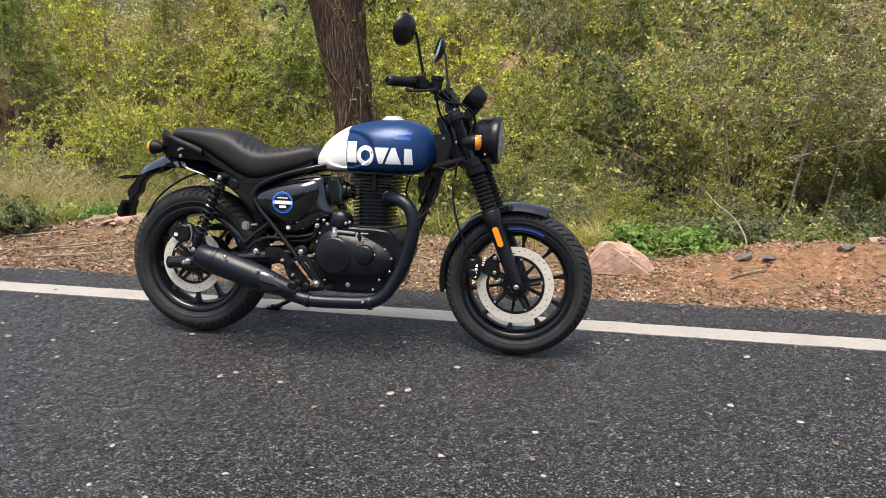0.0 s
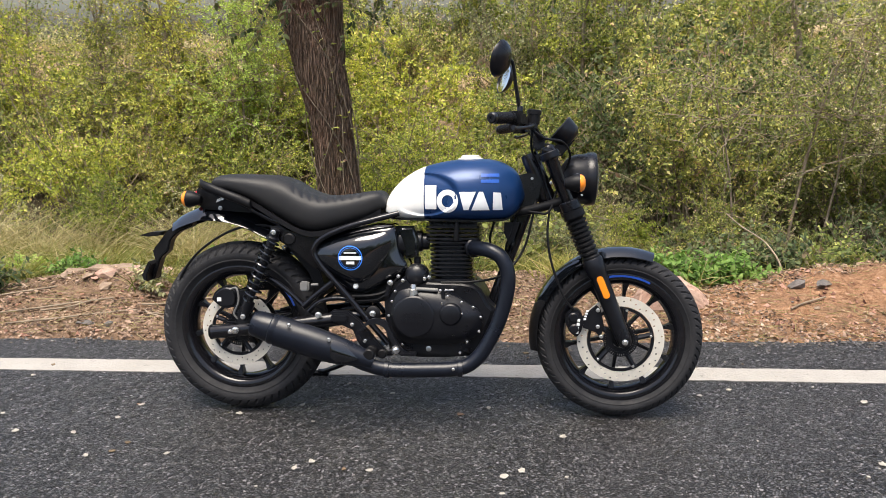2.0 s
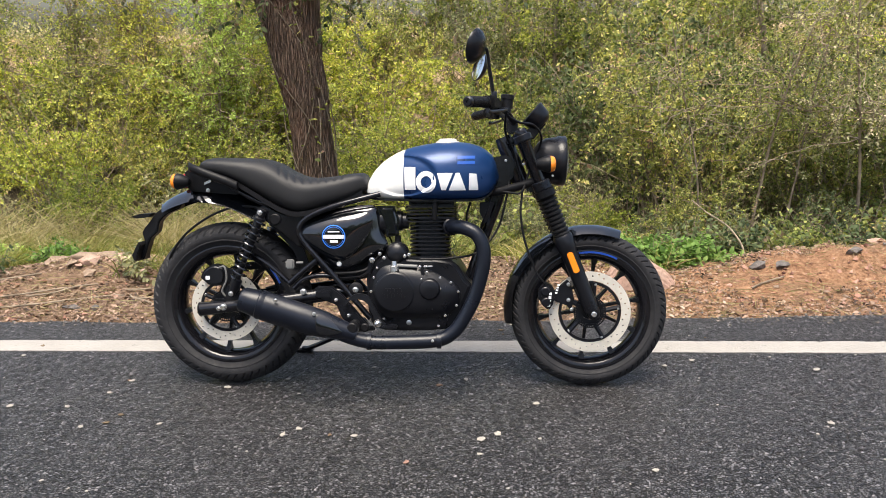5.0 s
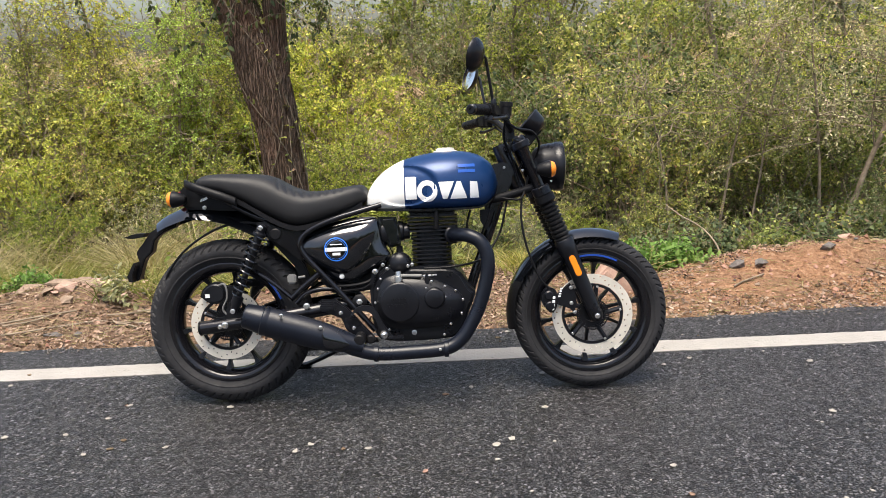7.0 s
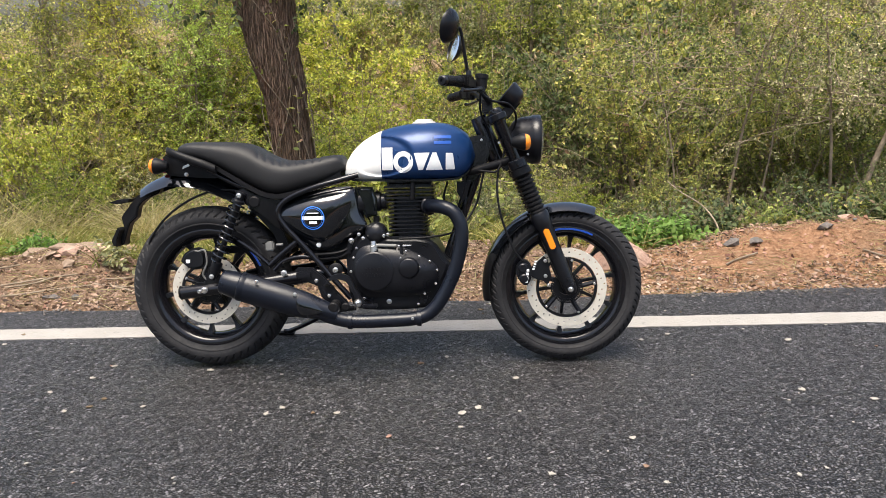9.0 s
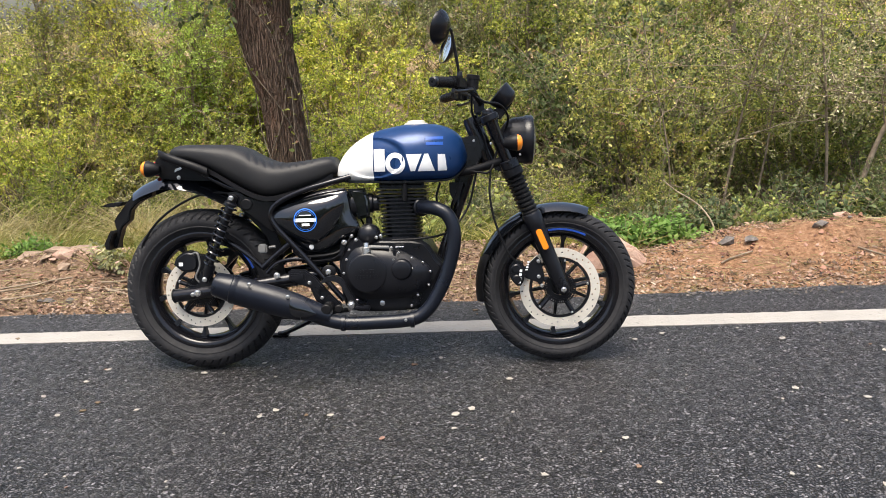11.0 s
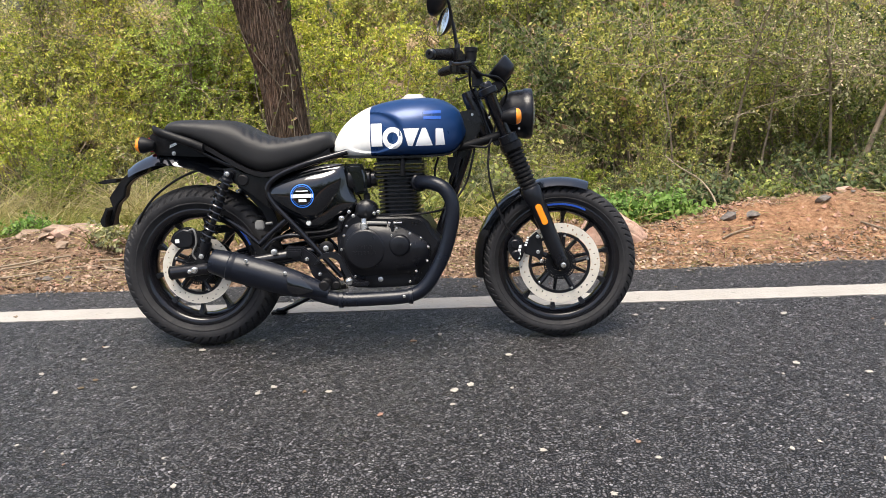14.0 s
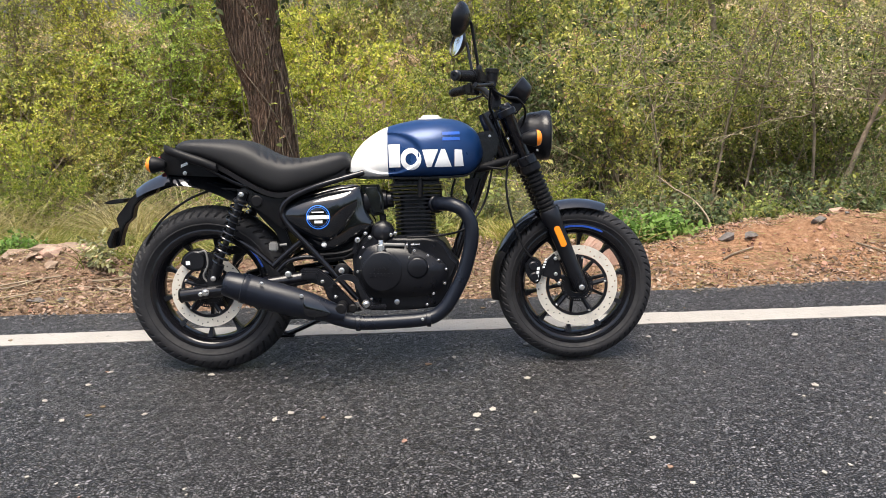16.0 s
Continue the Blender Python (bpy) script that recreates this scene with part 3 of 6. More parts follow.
# rows of bushes: distance, height factor, spacing, and which kinds grow there
ROWS = [(3.0, 0.36, 0.34, (2, 6, 6, 1, 6)), (3.7, 0.52, 0.55, (2, 3, 4, 2, 1)), (4.7, 0.66, 0.62, (2, 1, 4, 0, 3)), (5.9, 0.95, 0.78, (1, 0, 2, 4, 3, 2, 3)), (7.5, 1.2, 0.95, (0, 1, 3, 5, 2)), (9.6, 1.25, 1.25, (5, 3, 0, 2)), (12.5, 1.35, 2.3, (1, 5, 3, 4))]
brng = np.random.default_rng(21)
used = set()
for y0, tall, gap, grown in ROWS:
    half = 3.0 + 0.80 * (y0 + 2.0)
    x, n = 0.9 - half, 0
    while x < 0.9 + half:
        kinds = grown
        if (y0 < 4 and (x < 0.9 or x > 6)) or (3.4 < y0 < 4 and 2.7 < x < 5.0) or (y0 > 7 and -9.0 < x < -6.4) or (5 < y0 < 7 and -7.6 < x < -4.9):
            x += gap
            continue
        bx, by = x + brng.normal() * gap * 0.25, y0 + brng.normal() * 0.35
        s = tall * (0.75 + 0.5 * brng.random()) * (0.9 if y0 > 7 and bx < -3.5 else 1.0)
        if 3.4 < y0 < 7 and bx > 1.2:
            # at right, mostly dark-leaved shrubs: a shaded hollow put into leaf colour
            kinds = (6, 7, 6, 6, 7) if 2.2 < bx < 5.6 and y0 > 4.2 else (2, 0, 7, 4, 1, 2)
        elif 4 < y0 < 7 and bx < -3.8:
            kinds = (3, 0, 3, 5, 2)
        elif y0 > 5 and bx < 1.8:
            kinds = (0, 5, 1, 0, 4, 5, 2)
        elif y0 > 7:
            kinds = (1, 2, 0, 4, 5) if bx > 3.2 else (0, 1, 4, 5, 2, 7)
        # enlarged so the dark leaves fill the hollow that stands for shade
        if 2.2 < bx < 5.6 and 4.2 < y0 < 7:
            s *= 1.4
        k = kinds[int(brng.integers(len(kinds)))]
        m = Matrix.Translation((bx, by, ground_z(bx, by) - 0.02)) @ Matrix.Rotation(brng.random() * 6.28, 4, "Z") @ Matrix.Diagonal((s, s, s * (0.9 + 0.25 * brng.random()), 1))
        if k in used:
            c = copy_thing(KINDS[k], Matrix())
            c.matrix_basis = m
        else:
            KINDS[k].matrix_basis = m
            used.add(k)
        x += gap * (0.75 + 0.5 * brng.random())

# ---- the motorcycle ----
bike = tagged(new("motorcycle"), "black roadster motorcycle with blue and white tank on its side stand", "motorcycle")
bike.matrix_basis = pose(0, -0.06, 0, rx=-9.5)


def hexbolt(at, r=0.008, out=-1, depth=0.007, mat=CHROME, parent=None, name="bolt"):
    r *= 0.70
    p = [(0, r * 1.25), (depth * 0.3, r * 1.25), (depth * 0.35, r), (depth * 0.9, r * 0.95), (depth, r * 0.8)]
    return part(name, lathe(p, at, (0, out, 0), 10), mat, parent or bike, smooth=30)


# fuel tank: a lofted shell, its rear part white and the rest blue
TANK_TOP = [(0.538, 0.752), (0.548, 0.782), (0.57, 0.818), (0.61, 0.857), (0.68, 0.895), (0.78, 0.918), (0.88, 0.923), (0.95, 0.912), (1.0, 0.884), (1.025, 0.850), (1.038, 0.800)]
TANK_LOW = [(0.538, 0.742), (0.55, 0.722), (0.58, 0.712), (0.69, 0.708), (0.85, 0.705), (0.94, 0.706), (0.98, 0.712), (1.01, 0.733), (1.03, 0.765), (1.038, 0.792)]
TANK_HALF = [(0.538, 0.030), (0.55, 0.062), (0.60, 0.100), (0.69, 0.133), (0.78, 0.152), (0.86, 0.153), (0.94, 0.135), (0.99, 0.108), (1.02, 0.078), (1.038, 0.030)]


def tank_side(u, w):
    """Distance of the tank's flank from the middle plane."""
    top, low, half = curve_at(TANK_TOP, u), curve_at(TANK_LOW, u), curve_at(TANK_HALF, u)
    wide = low + 0.40 * (top - low)
    s = (w - wide) / (top - wide) if w > wide else (wide - w) / (wide - low)
    e = 2.3 if w > wide else 3.2
    v = half * max(0.0, 1 - min(1, abs(s)) ** e) ** (1 / e)
    q = ((u - 0.69) / 0.118) ** 2 + ((w - 0.800) / 0.072) ** 2
    if u > 0.60 and q < 1.3:
        v -= 0.013 * max(0, min(1, (1.06 - q) / 0.17)) * min(1.0, max(0, (u - 0.60) / 0.05))
    return v


def tank_ring(u, n=88):
    top, low, half = curve_at(TANK_TOP, u), curve_at(TANK_LOW, u), curve_at(TANK_HALF, u)
    wide = low + 0.40 * (top - low)
    out = []
    for i in range(n):
        a = 2 * math.pi * (i + 0.5) / n
        c, s = math.cos(a), math.sin(a)
        e = 2.3 if s > 0 else 3.2
        w = wide + (top - wide if s > 0 else wide - low) * math.copysign(abs(s) ** (2 / e), s)
        out.append((u, math.copysign(tank_side(u, w), c), w))
    return out


us = sorted([0.538 + 0.5 * (0.5 - 0.5 * math.cos(math.pi * i / 90)) for i in range(91)] + [0.6895])
bm = rings([tank_ring(u) for u in us])
for f in bm.faces:
    f.material_index = 0 if f.calc_center_median().x > 0.6895 else 1
tank = part("fuel_tank", bm, [BLUE, CREAM], bike, "blue fuel tank with a white rear part", 50)
part("seam", rings([[(u, math.copysign(1, c) * (tank_side(u, curve_at(TANK_LOW, u) + 0.012) + 0.002) * min(1, abs(c) * 9) , curve_at(TANK_LOW, u) + 0.004 + 0.004 * s) for c, s in ((math.cos(k), math.sin(k)) for k in (math.pi * (2 * j + 1) / 8 for j in range(8)))] for u in us[6:-6]]), FRAME, tank)
part("fuel_cap", lathe([(0, 0.046), (0.008, 0.046), (0.012, 0.042), (0.012, 0.036), (0.018, 0.034), (0.022, 0.028), (0.023, 0.0)], (0.845, 0, 0.914), (0, 0, 1), 36), STEEL, tank, "brushed metal filler cap")


def flank(quads, name, mat, parent, side=tank_side, lift=0.0018, div=5, label=""):
    """Thin print laid on the flank: bilinear patches between four (forward, up) corners."""
    bm = bmesh.new()
    for q in quads:
        g = []
        for i in range(div + 1):
            row = []
            for j in range(div + 1):
                a, b = i / div, j / div
                u = (q[0][0] * (1 - a) + q[1][0] * a) * (1 - b) + (q[3][0] * (1 - a) + q[2][0] * a) * b
                w = (q[0][1] * (1 - a) + q[1][1] * a) * (1 - b) + (q[3][1] * (1 - a) + q[2][1] * a) * b
                row.append(bm.verts.new((u, -side(u, w) - lift, w)))
            g.append(row)
        for i in range(div):
            for j in range(div):
                bm.faces.new((g[i][j], g[i + 1][j], g[i + 1][j + 1], g[i][j + 1]))
    return part(name, bm, mat, parent, label, 60)


def bar(u0, w0, u1, w1):
    return [(u0, w0), (u1, w0), (u1, w1), (u0, w1)]


def ring_quads(cu, cw, r0, r1, n=24, squash=1.0):
    out = []
    for i in range(n):
        a, b = 2 * math.pi * i / n, 2 * math.pi * (i + 1) / n
        out.append([(cu + r * math.cos(k) * squash, cw + r * math.sin(k)) for r, k in ((r0, a), (r1, a), (r1, b), (r0, b))])
    return out


# large white print: plain blocks, a ring and wedges
flank([[(0.694, 0.750), (0.735, 0.750), (0.735, 0.832), (0.694, 0.832)]], "print", DECAL, tank, div=16)
flank(ring_quads(0.774, 0.778, 0.021, 0.0395, 32, squash=0.95), "print", DECAL, tank, div=5)
flank([[(0.830, 0.748), (0.846, 0.748), (0.872, 0.810), (0.815, 0.810)]], "print", DECAL, tank, div=16)
flank([[(0.856, 0.747), (0.918, 0.747), (0.896, 0.810), (0.882, 0.810)]], "print", DECAL, tank, div=16)
flank([[(0.928, 0.747), (0.962, 0.747), (0.956, 0.806), (0.930, 0.808)]], "print", DECAL, tank, div=16)
for row in (0.840, 0.860):
    flank([bar(0.888, row, 0.950, row + 0.011)], "small_print", TANK_PRINT, tank, div=6)

# seat
SEAT_TOP = [(-0.092, 0.828), (-0.080, 0.856), (-0.045, 0.872), (0.06, 0.872), (0.15, 0.866), (0.20, 0.850), (0.26, 0.816), (0.32, 0.796), (0.40, 0.798), (0.50, 0.811), (0.532, 0.806), (0.548, 0.780)]
SEAT_LOW = [(-0.092, 0.818), (0.00, 0.802), (0.08, 0.768), (0.17, 0.713), (0.24, 0.674), (0.30, 0.660), (0.40, 0.682), (0.49, 0.714), (0.548, 0.750)]
SEAT_HALF = [(-0.092, 0.070), (-0.06, 0.108), (0.05, 0.125), (0.18, 0.135), (0.30, 0.138), (0.42, 0.115), (0.50, 0.090), (0.548, 0.065)]


def seat_ring(u, n=56):
    top, low, half = curve_at(SEAT_TOP, u), curve_at(SEAT_LOW, u), curve_at(SEAT_HALF, u)
    out = []
    for i in range(n):
        a = 2 * math.pi * i / n
        c, s = math.cos(a), math.sin(a)
        v = half * math.copysign(abs(c) ** (2 / 3.4), c)
        w = (top + low) / 2 + (top - low) / 2 * math.copysign(abs(s) ** (2 / 3.0), s)
        if s > 0.55 and 0.21 < u < 0.47:
            w -= 0.004 * (0.5 + 0.5 * math.cos(2 * math.pi * (u - abs(v) * 0.25) / 0.029)) ** 4
        out.append((u, v, w))
    return out


seat = part("seat", rings([seat_ring(-0.092 + 0.64 * i / 150) for i in range(151)]), SEAT, bike, "stepped black vinyl seat with cross pleats", 60)
part("seat_base", rings([[(u, s * curve_at(SEAT_HALF, u) * 0.96, curve_at(SEAT_LOW, u) + d) for s, d in ((-1, 0.012), (-1, -0.006), (1, -0.006), (1, 0.012))] for u in [-0.07 + 0.03 * i for i in range(21)]]), MATTE, seat)

# wheels
def wheel(name, cx, R, half, disc_r, disc_v, spokes, grooves, label):
    c = (cx, 0, R)
    rr = 0.2159
    bm = bmesh.new()
    segs, loops = grooves * 10, []
    bead = 0.2270
    shape = [(0.0, 0.76), (0.10, 0.84), (0.20, 0.93), (0.222, 0.955), (0.255, 0.96), (0.275, 0.945), (0.36, 0.985), (0.45, 1.0), (0.53, 0.988), (0.58, 0.965), (0.63, 0.935), (0.68, 0.895), (0.73, 0.845), (0.78, 0.785), (0.825, 0.715), (0.87, 0.63), (0.91, 0.54), (0.945, 0.43), (0.97, 0.32), (0.988, 0.20), (0.997, 0.11), (1.0, 0.03)]
    half_prof = [(half * wv, bead + (R - bead) * hv) for hv, wv in shape]
    prof = [(-v, r) for v, r in half_prof] + half_prof[::-1]
    for s in range(segs):
        th = 2 * math.pi * s / segs
        loop = []
        for v, r in prof:
            e, hv = abs(v) / half, (r - bead) / (R - bead)
            if hv > 0.5:
                # slanted sipes from the shoulder towards the crown, every second one short
                lift = math.atan2((hv - 0.45) / 0.55, e)
                ph = th * grooves / (2 * math.pi) + (0.5 if v > 0 else 0) + 1.25 * lift
                reach = 1.38 if int(ph) % 2 else 0.80
                if 0.20 < lift < reach and ph % 1.0 < 0.20:
                    r -= 0.0055 * math.sin(lift)
                    v -= math.copysign(0.0048 * math.cos(lift), v)
                if abs(e - 0.10) < 0.04:
                    r -= 0.004
            loop.append((cx + r * math.cos(th), v, R + r * math.sin(th)))
        loops.append(loop)
    n = len(prof)
    vs = [[bm.verts.new(p) for p in loop] for loop in loops]
    for a, b in zip(vs, vs[1:] + vs[:1]):
        for i in range(n - 1):
            bm.faces.new((a[i], a[i + 1], b[i + 1], b[i]))
        bm.faces.new((a[n - 1], a[0], b[0], b[n - 1]))
    hub = part(name, lathe([(-0.055, 0.012), (-0.055, 0.030), (-0.03, 0.036), (0.0, 0.032), (0.03, 0.036), (0.055, 0.030), (0.055, 0.012)], c, (0, 1, 0), 28), SATIN, bike, label)
    part("tyre", bm, TYRE, hub, "black rubber tyre with slanted tread grooves", 28)
    w = half * 0.80
    part("rim", lathe([(-w, rr + 0.0115), (-w * 1.02, rr + 0.008), (-w * 1.0, rr - 0.002), (-w * 0.94, rr - 0.010), (-w * 0.62, rr - 0.024), (0, rr - 0.032), (w * 0.62, rr - 0.024), (w * 0.94, rr - 0.010), (w * 1.0, rr - 0.002), (w * 1.02, rr + 0.008), (w, rr + 0.0115), (0, rr - 0.006), (-w, rr + 0.0115)], c, (0, 1, 0), 96, cap=False), FRAME, hub)
    one = None
    for k in range(spokes):
        a = 2 * math.pi * (k + 0.3) / spokes
        m = Matrix.Translation(c) @ Matrix.Rotation(-a, 4, "Y") @ Matrix.Translation(Vector(c) * -1)
        if one is None:
            o = [[(cx + r, s * b, R + t * d) for s, t in ((-1, -1), (-1, 1), (1, 1), (1, -1))] for r, b, d in ((0.026, 0.020, 0.010), (0.06, 0.013, 0.0065), (0.11, 0.011, 0.0052), (0.165, 0.014, 0.006), (rr - 0.024, 0.024, 0.012))]
            sb = rings(o)
            bmesh.ops.bevel(sb, geom=[e for e in sb.edges if abs(e.verts[0].co.x - e.verts[1].co.x) > 0.01], offset=0.003, segments=2, affect="EDGES")
            one = part("spoke", sb, SATIN, hub)
            one.matrix_basis = m
        else:
            again("spoke", one, hub, m)
    part("brake_disc", holed_ring(disc_r - 0.034, disc_r, disc_v - 0.0022, disc_v + 0.0022, 40, 0.0032, (disc_r - 0.008, disc_r - 0.017, disc_r - 0.026, disc_r - 0.017), (cx, R)), STEEL, hub, "drilled steel brake disc", 30)
    cb = lathe([(-0.003, 0.030), (-0.003, 0.052), (0.003, 0.052), (0.003, 0.030), (-0.003, 0.030)], (cx, disc_v, R), (0, 1, 0), 40, cap=False)
    lathe([(-0.003, disc_r - 0.046), (-0.003, disc_r - 0.036), (0.003, disc_r - 0.036), (0.003, disc_r - 0.046), (-0.003, disc_r - 0.046)], (cx, disc_v, R), (0, 1, 0), 48, cb, cap=False)
    for k in range(5):
        a = 2 * math.pi * (k + 0.05) / 5
        q = lambda r, d: (cx + r * math.cos(a + d), disc_v, R + r * math.sin(a + d))
        part("carrier_arm", tube([q(0.048, 0.0), q(disc_r - 0.04, 0.10)], 0.009, 8, 1), SATIN, hub)
    part("disc_carrier", cb, SATIN, hub)
    part("sensor_ring", holed_ring(0.044, 0.060, disc_v - 0.009, disc_v - 0.007, 44, 0.0018, (0.052,), (cx, R), slot=2.6), SATIN, hub, "slotted dark sensor ring", 30)
    for k in range(5):
        a = 2 * math.pi * (k + 0.1) / 5
        hexbolt((cx + (disc_r - 0.046) * math.cos(a), disc_v - 0.004, R + (disc_r - 0.046) * math.sin(a)), 0.0065, parent=hub)
    return hub


RW = wheel("rear_wheel", 0.0, 0.314, 0.066, 0.135, -0.078, 10, 56, "black cast rear wheel")
FW = wheel("front_wheel", 1.37, 0.293, 0.053, 0.150, -0.072, 10, 64, "black cast front wheel")


def blue_arc(cx, R, a0, a1, v, parent):
    loops = []
    for i in range(25):
        a = radians(a0 + (a1 - a0) * i / 24)
        loops.append([(cx + r * math.cos(a), vv, R + r * math.sin(a)) for r, vv in ((0.2145, v), (0.2215, v), (0.2215, v + 0.003), (0.2145, v + 0.003))])
    part("rim_stripe", rings(loops), STRIPE, parent, "deep blue arc on the rim: front a stripe, rear a painted reflection")


blue_arc(1.37, 0.293, 62, 100, -0.0446, FW)
# rear arc paints in a faint blue reflection seen on the swingarm stay
blue_arc(0.0, 0.314, 22, 46, -0.0553, RW)

# front fork, yokes, headlamp
F0, F1 = Vector((1.112, 0, 0.955)), Vector((1.384, 0, 0.283))
FD = (F1 - F0).normalized()
FL = (F1 - F0).length


def on_fork(f, v, ahead=0.0):
    p = F0 + FD * FL * f
    return Vector((p.x + ahead * -FD.z, v, p.z + ahead * FD.x))


for v in (-0.10, 0.10):
    leg = part("fork_leg", lathe([(0, 0.020), (0.008, 0.024), (0.03, 0.024), (0.035, 0.021), (0.30, 0.021)], on_fork(-0.01, v), FD, 28), FRAME, bike, "black telescopic fork leg")
    gait = [(0.225, 0.028), (0.228, 0.037), (0.252, 0.038), (0.258, 0.030)]
    for k in range(9):
        d = 0.262 + 0.0165 * k
        gait += [(d, 0.027), (d + 0.004, 0.034 - 0.0003 * k), (d + 0.010, 0.034 - 0.0003 * k), (d + 0.014, 0.027)]
    part("gaiter", lathe(gait + [(0.415, 0.030)], on_fork(0, v), FD, 32), MATTE, leg, "ribbed rubber fork gaiter", 25)
    part("slider", lathe([(0.405, 0.033), (0.412, 0.036), (0.455, 0.035), (0.47, 0.030), (0.58, 0.028), (0.66, 0.027), (0.70, 0.026), (0.722, 0.024), (0.735, 0.016)], on_fork(0, v), FD, 32), SATIN, leg)
    p = on_fork(0.702, v + math.copysign(0.031, v))
    cap = [(math.cos(t) * 0.0105 + (0.030 if math.cos(t) > 0 else -0.030), math.sin(t) * 0.0115) for t in (2 * math.pi * (i + 0.5) / 20 for i in range(20))]
    part("reflector", prism([(p.x + FD.x * a + FD.z * b, p.z + FD.z * a - FD.x * b) for a, b in cap], p.y - 0.004, p.y + 0.004, 0.002), ORANGE, leg, "amber stick-on reflector")
    hexbolt(on_fork(0.985, v + math.copysign(0.022, v)) + Vector((0.0, 0, 0)), 0.012, math.copysign(1, v), 0.012, parent=leg, name="axle_nut")
for f, hgt, nm in ((0.035, 0.026, "top_yoke"), (0.29, 0.034, "lower_yoke")):
    bm = bmesh.new()
    c = on_fork(f, 0)
    rot = Matrix.Rotation(math.atan2(-FD.x, -FD.z), 4, "Y")
    box(c + Vector((-0.02, 0, 0)), (0.075, 0.15, hgt), 0.008, rot, bm)
    for v in (-0.10, 0.10):
        lathe([(-hgt / 2, 0.031), (-hgt / 2 + 0.003, 0.034), (hgt / 2 - 0.003, 0.034), (hgt / 2, 0.031)], on_fork(f, v), FD, 24, bm)
    part(nm, bm, SATIN, bike)
head_axis = Vector((1, 0, -0.03))
shell = part("headlamp", lathe([(0, 0.02), (0.006, 0.045), (0.022, 0.068), (0.05, 0.083), (0.09, 0.089), (0.094, 0.092), (0.118, 0.093), (0.124, 0.090), (0.127, 0.082), (0.118, 0.080)], (1.158, 0, 0.852), head_axis, 48), SATIN, bike, "round black headlamp shell")
part("reflector_bowl", lathe([(0.118, 0.080), (0.09, 0.066), (0.06, 0.035), (0.055, 0.0)], (1.158, 0, 0.852), head_axis, 40, cap=False), CHROME, shell)
part("lens", lathe([(0.119, 0.081), (0.126, 0.080), (0.134, 0.055), (0.138, 0.0)], (1.158, 0, 0.852), head_axis, 40), LENS, shell, "clear round headlamp glass")
hexbolt((1.232, -0.068, 0.795), 0.005, parent=shell)
hexbolt((1.215, -0.085, 0.862), 0.008, parent=shell)


def indicator(at, axis, parent, foot):
    at = Vector(at)
    body = part("indicator", lathe([(0, 0.012), (0.006, 0.018), (0.03, 0.027), (0.046, 0.031), (0.050, 0.030)], at, axis, 28), MATTE, parent, "bullet indicator with amber lens")
    part("lens", lathe([(0.050, 0.029), (0.056, 0.0285), (0.064, 0.024), (0.069, 0.014), (0.070, 0.0)], at, axis, 28), ORANGE, body, "amber lens")
    part("stalk", tube([at + Vector(axis) * 0.024, at + Vector(axis) * 0.02 + Vector((0, (foot[1] - at.y) * 0.5, (foot[2] - at.z) * 0.5)), foot], 0.009, 10), MATTE, body)


for s in (-1, 1):
    indicator((1.166, 0.182 * s, 0.838), (1, 0, 0), bike, (1.185, 0.11 * s, 0.838))
    indicator((-0.115, 0.100 * s, 0.785), (-1, 0, 0.05), bike, (-0.13, 0.03 * s, 0.785))

# instruments, bars, controls, mirrors
clock = part("instrument", lathe([(0, 0.018), (0.004, 0.032), (0.018, 0.045), (0.050, 0.050), (0.062, 0.052), (0.066, 0.048), (0.063, 0.045)], (1.205, 0, 0.985), (-0.62, 0, 0.55), 40), SATIN, bike, "round black instrument pod")
part("dial_glass", lathe([(0.058, 0.0455), (0.064, 0.045), (0.065, 0.0)], (1.205, 0, 0.985), (-0.62, 0, 0.55), 36), GLOSS, clock)
part("clock_bracket", prism([(1.13, 0.93), (1.165, 0.93), (1.21, 0.985), (1.20, 1.0), (1.14, 0.965)], -0.02, 0.02), MATTE, bike)
BAR = [(1.092, 0, 0.992), (1.090, -0.06, 0.992), (1.078, -0.11, 1.005), (1.050, -0.18, 1.040), (1.020, -0.24, 1.048), (0.975, -0.32, 1.046), (0.942, -0.385, 1.042)]
bars = part("handlebar", tube([(x, -y, z) for x, y, z in BAR[::-1]] + BAR[1:], 0.011, 14), MATTE, bike, "black handlebar")
for v in (-0.035, 0.035):
    part("bar_clamp", box((1.085, v, 0.978), (0.040, 0.024, 0.055), 0.006), SATIN, bars)
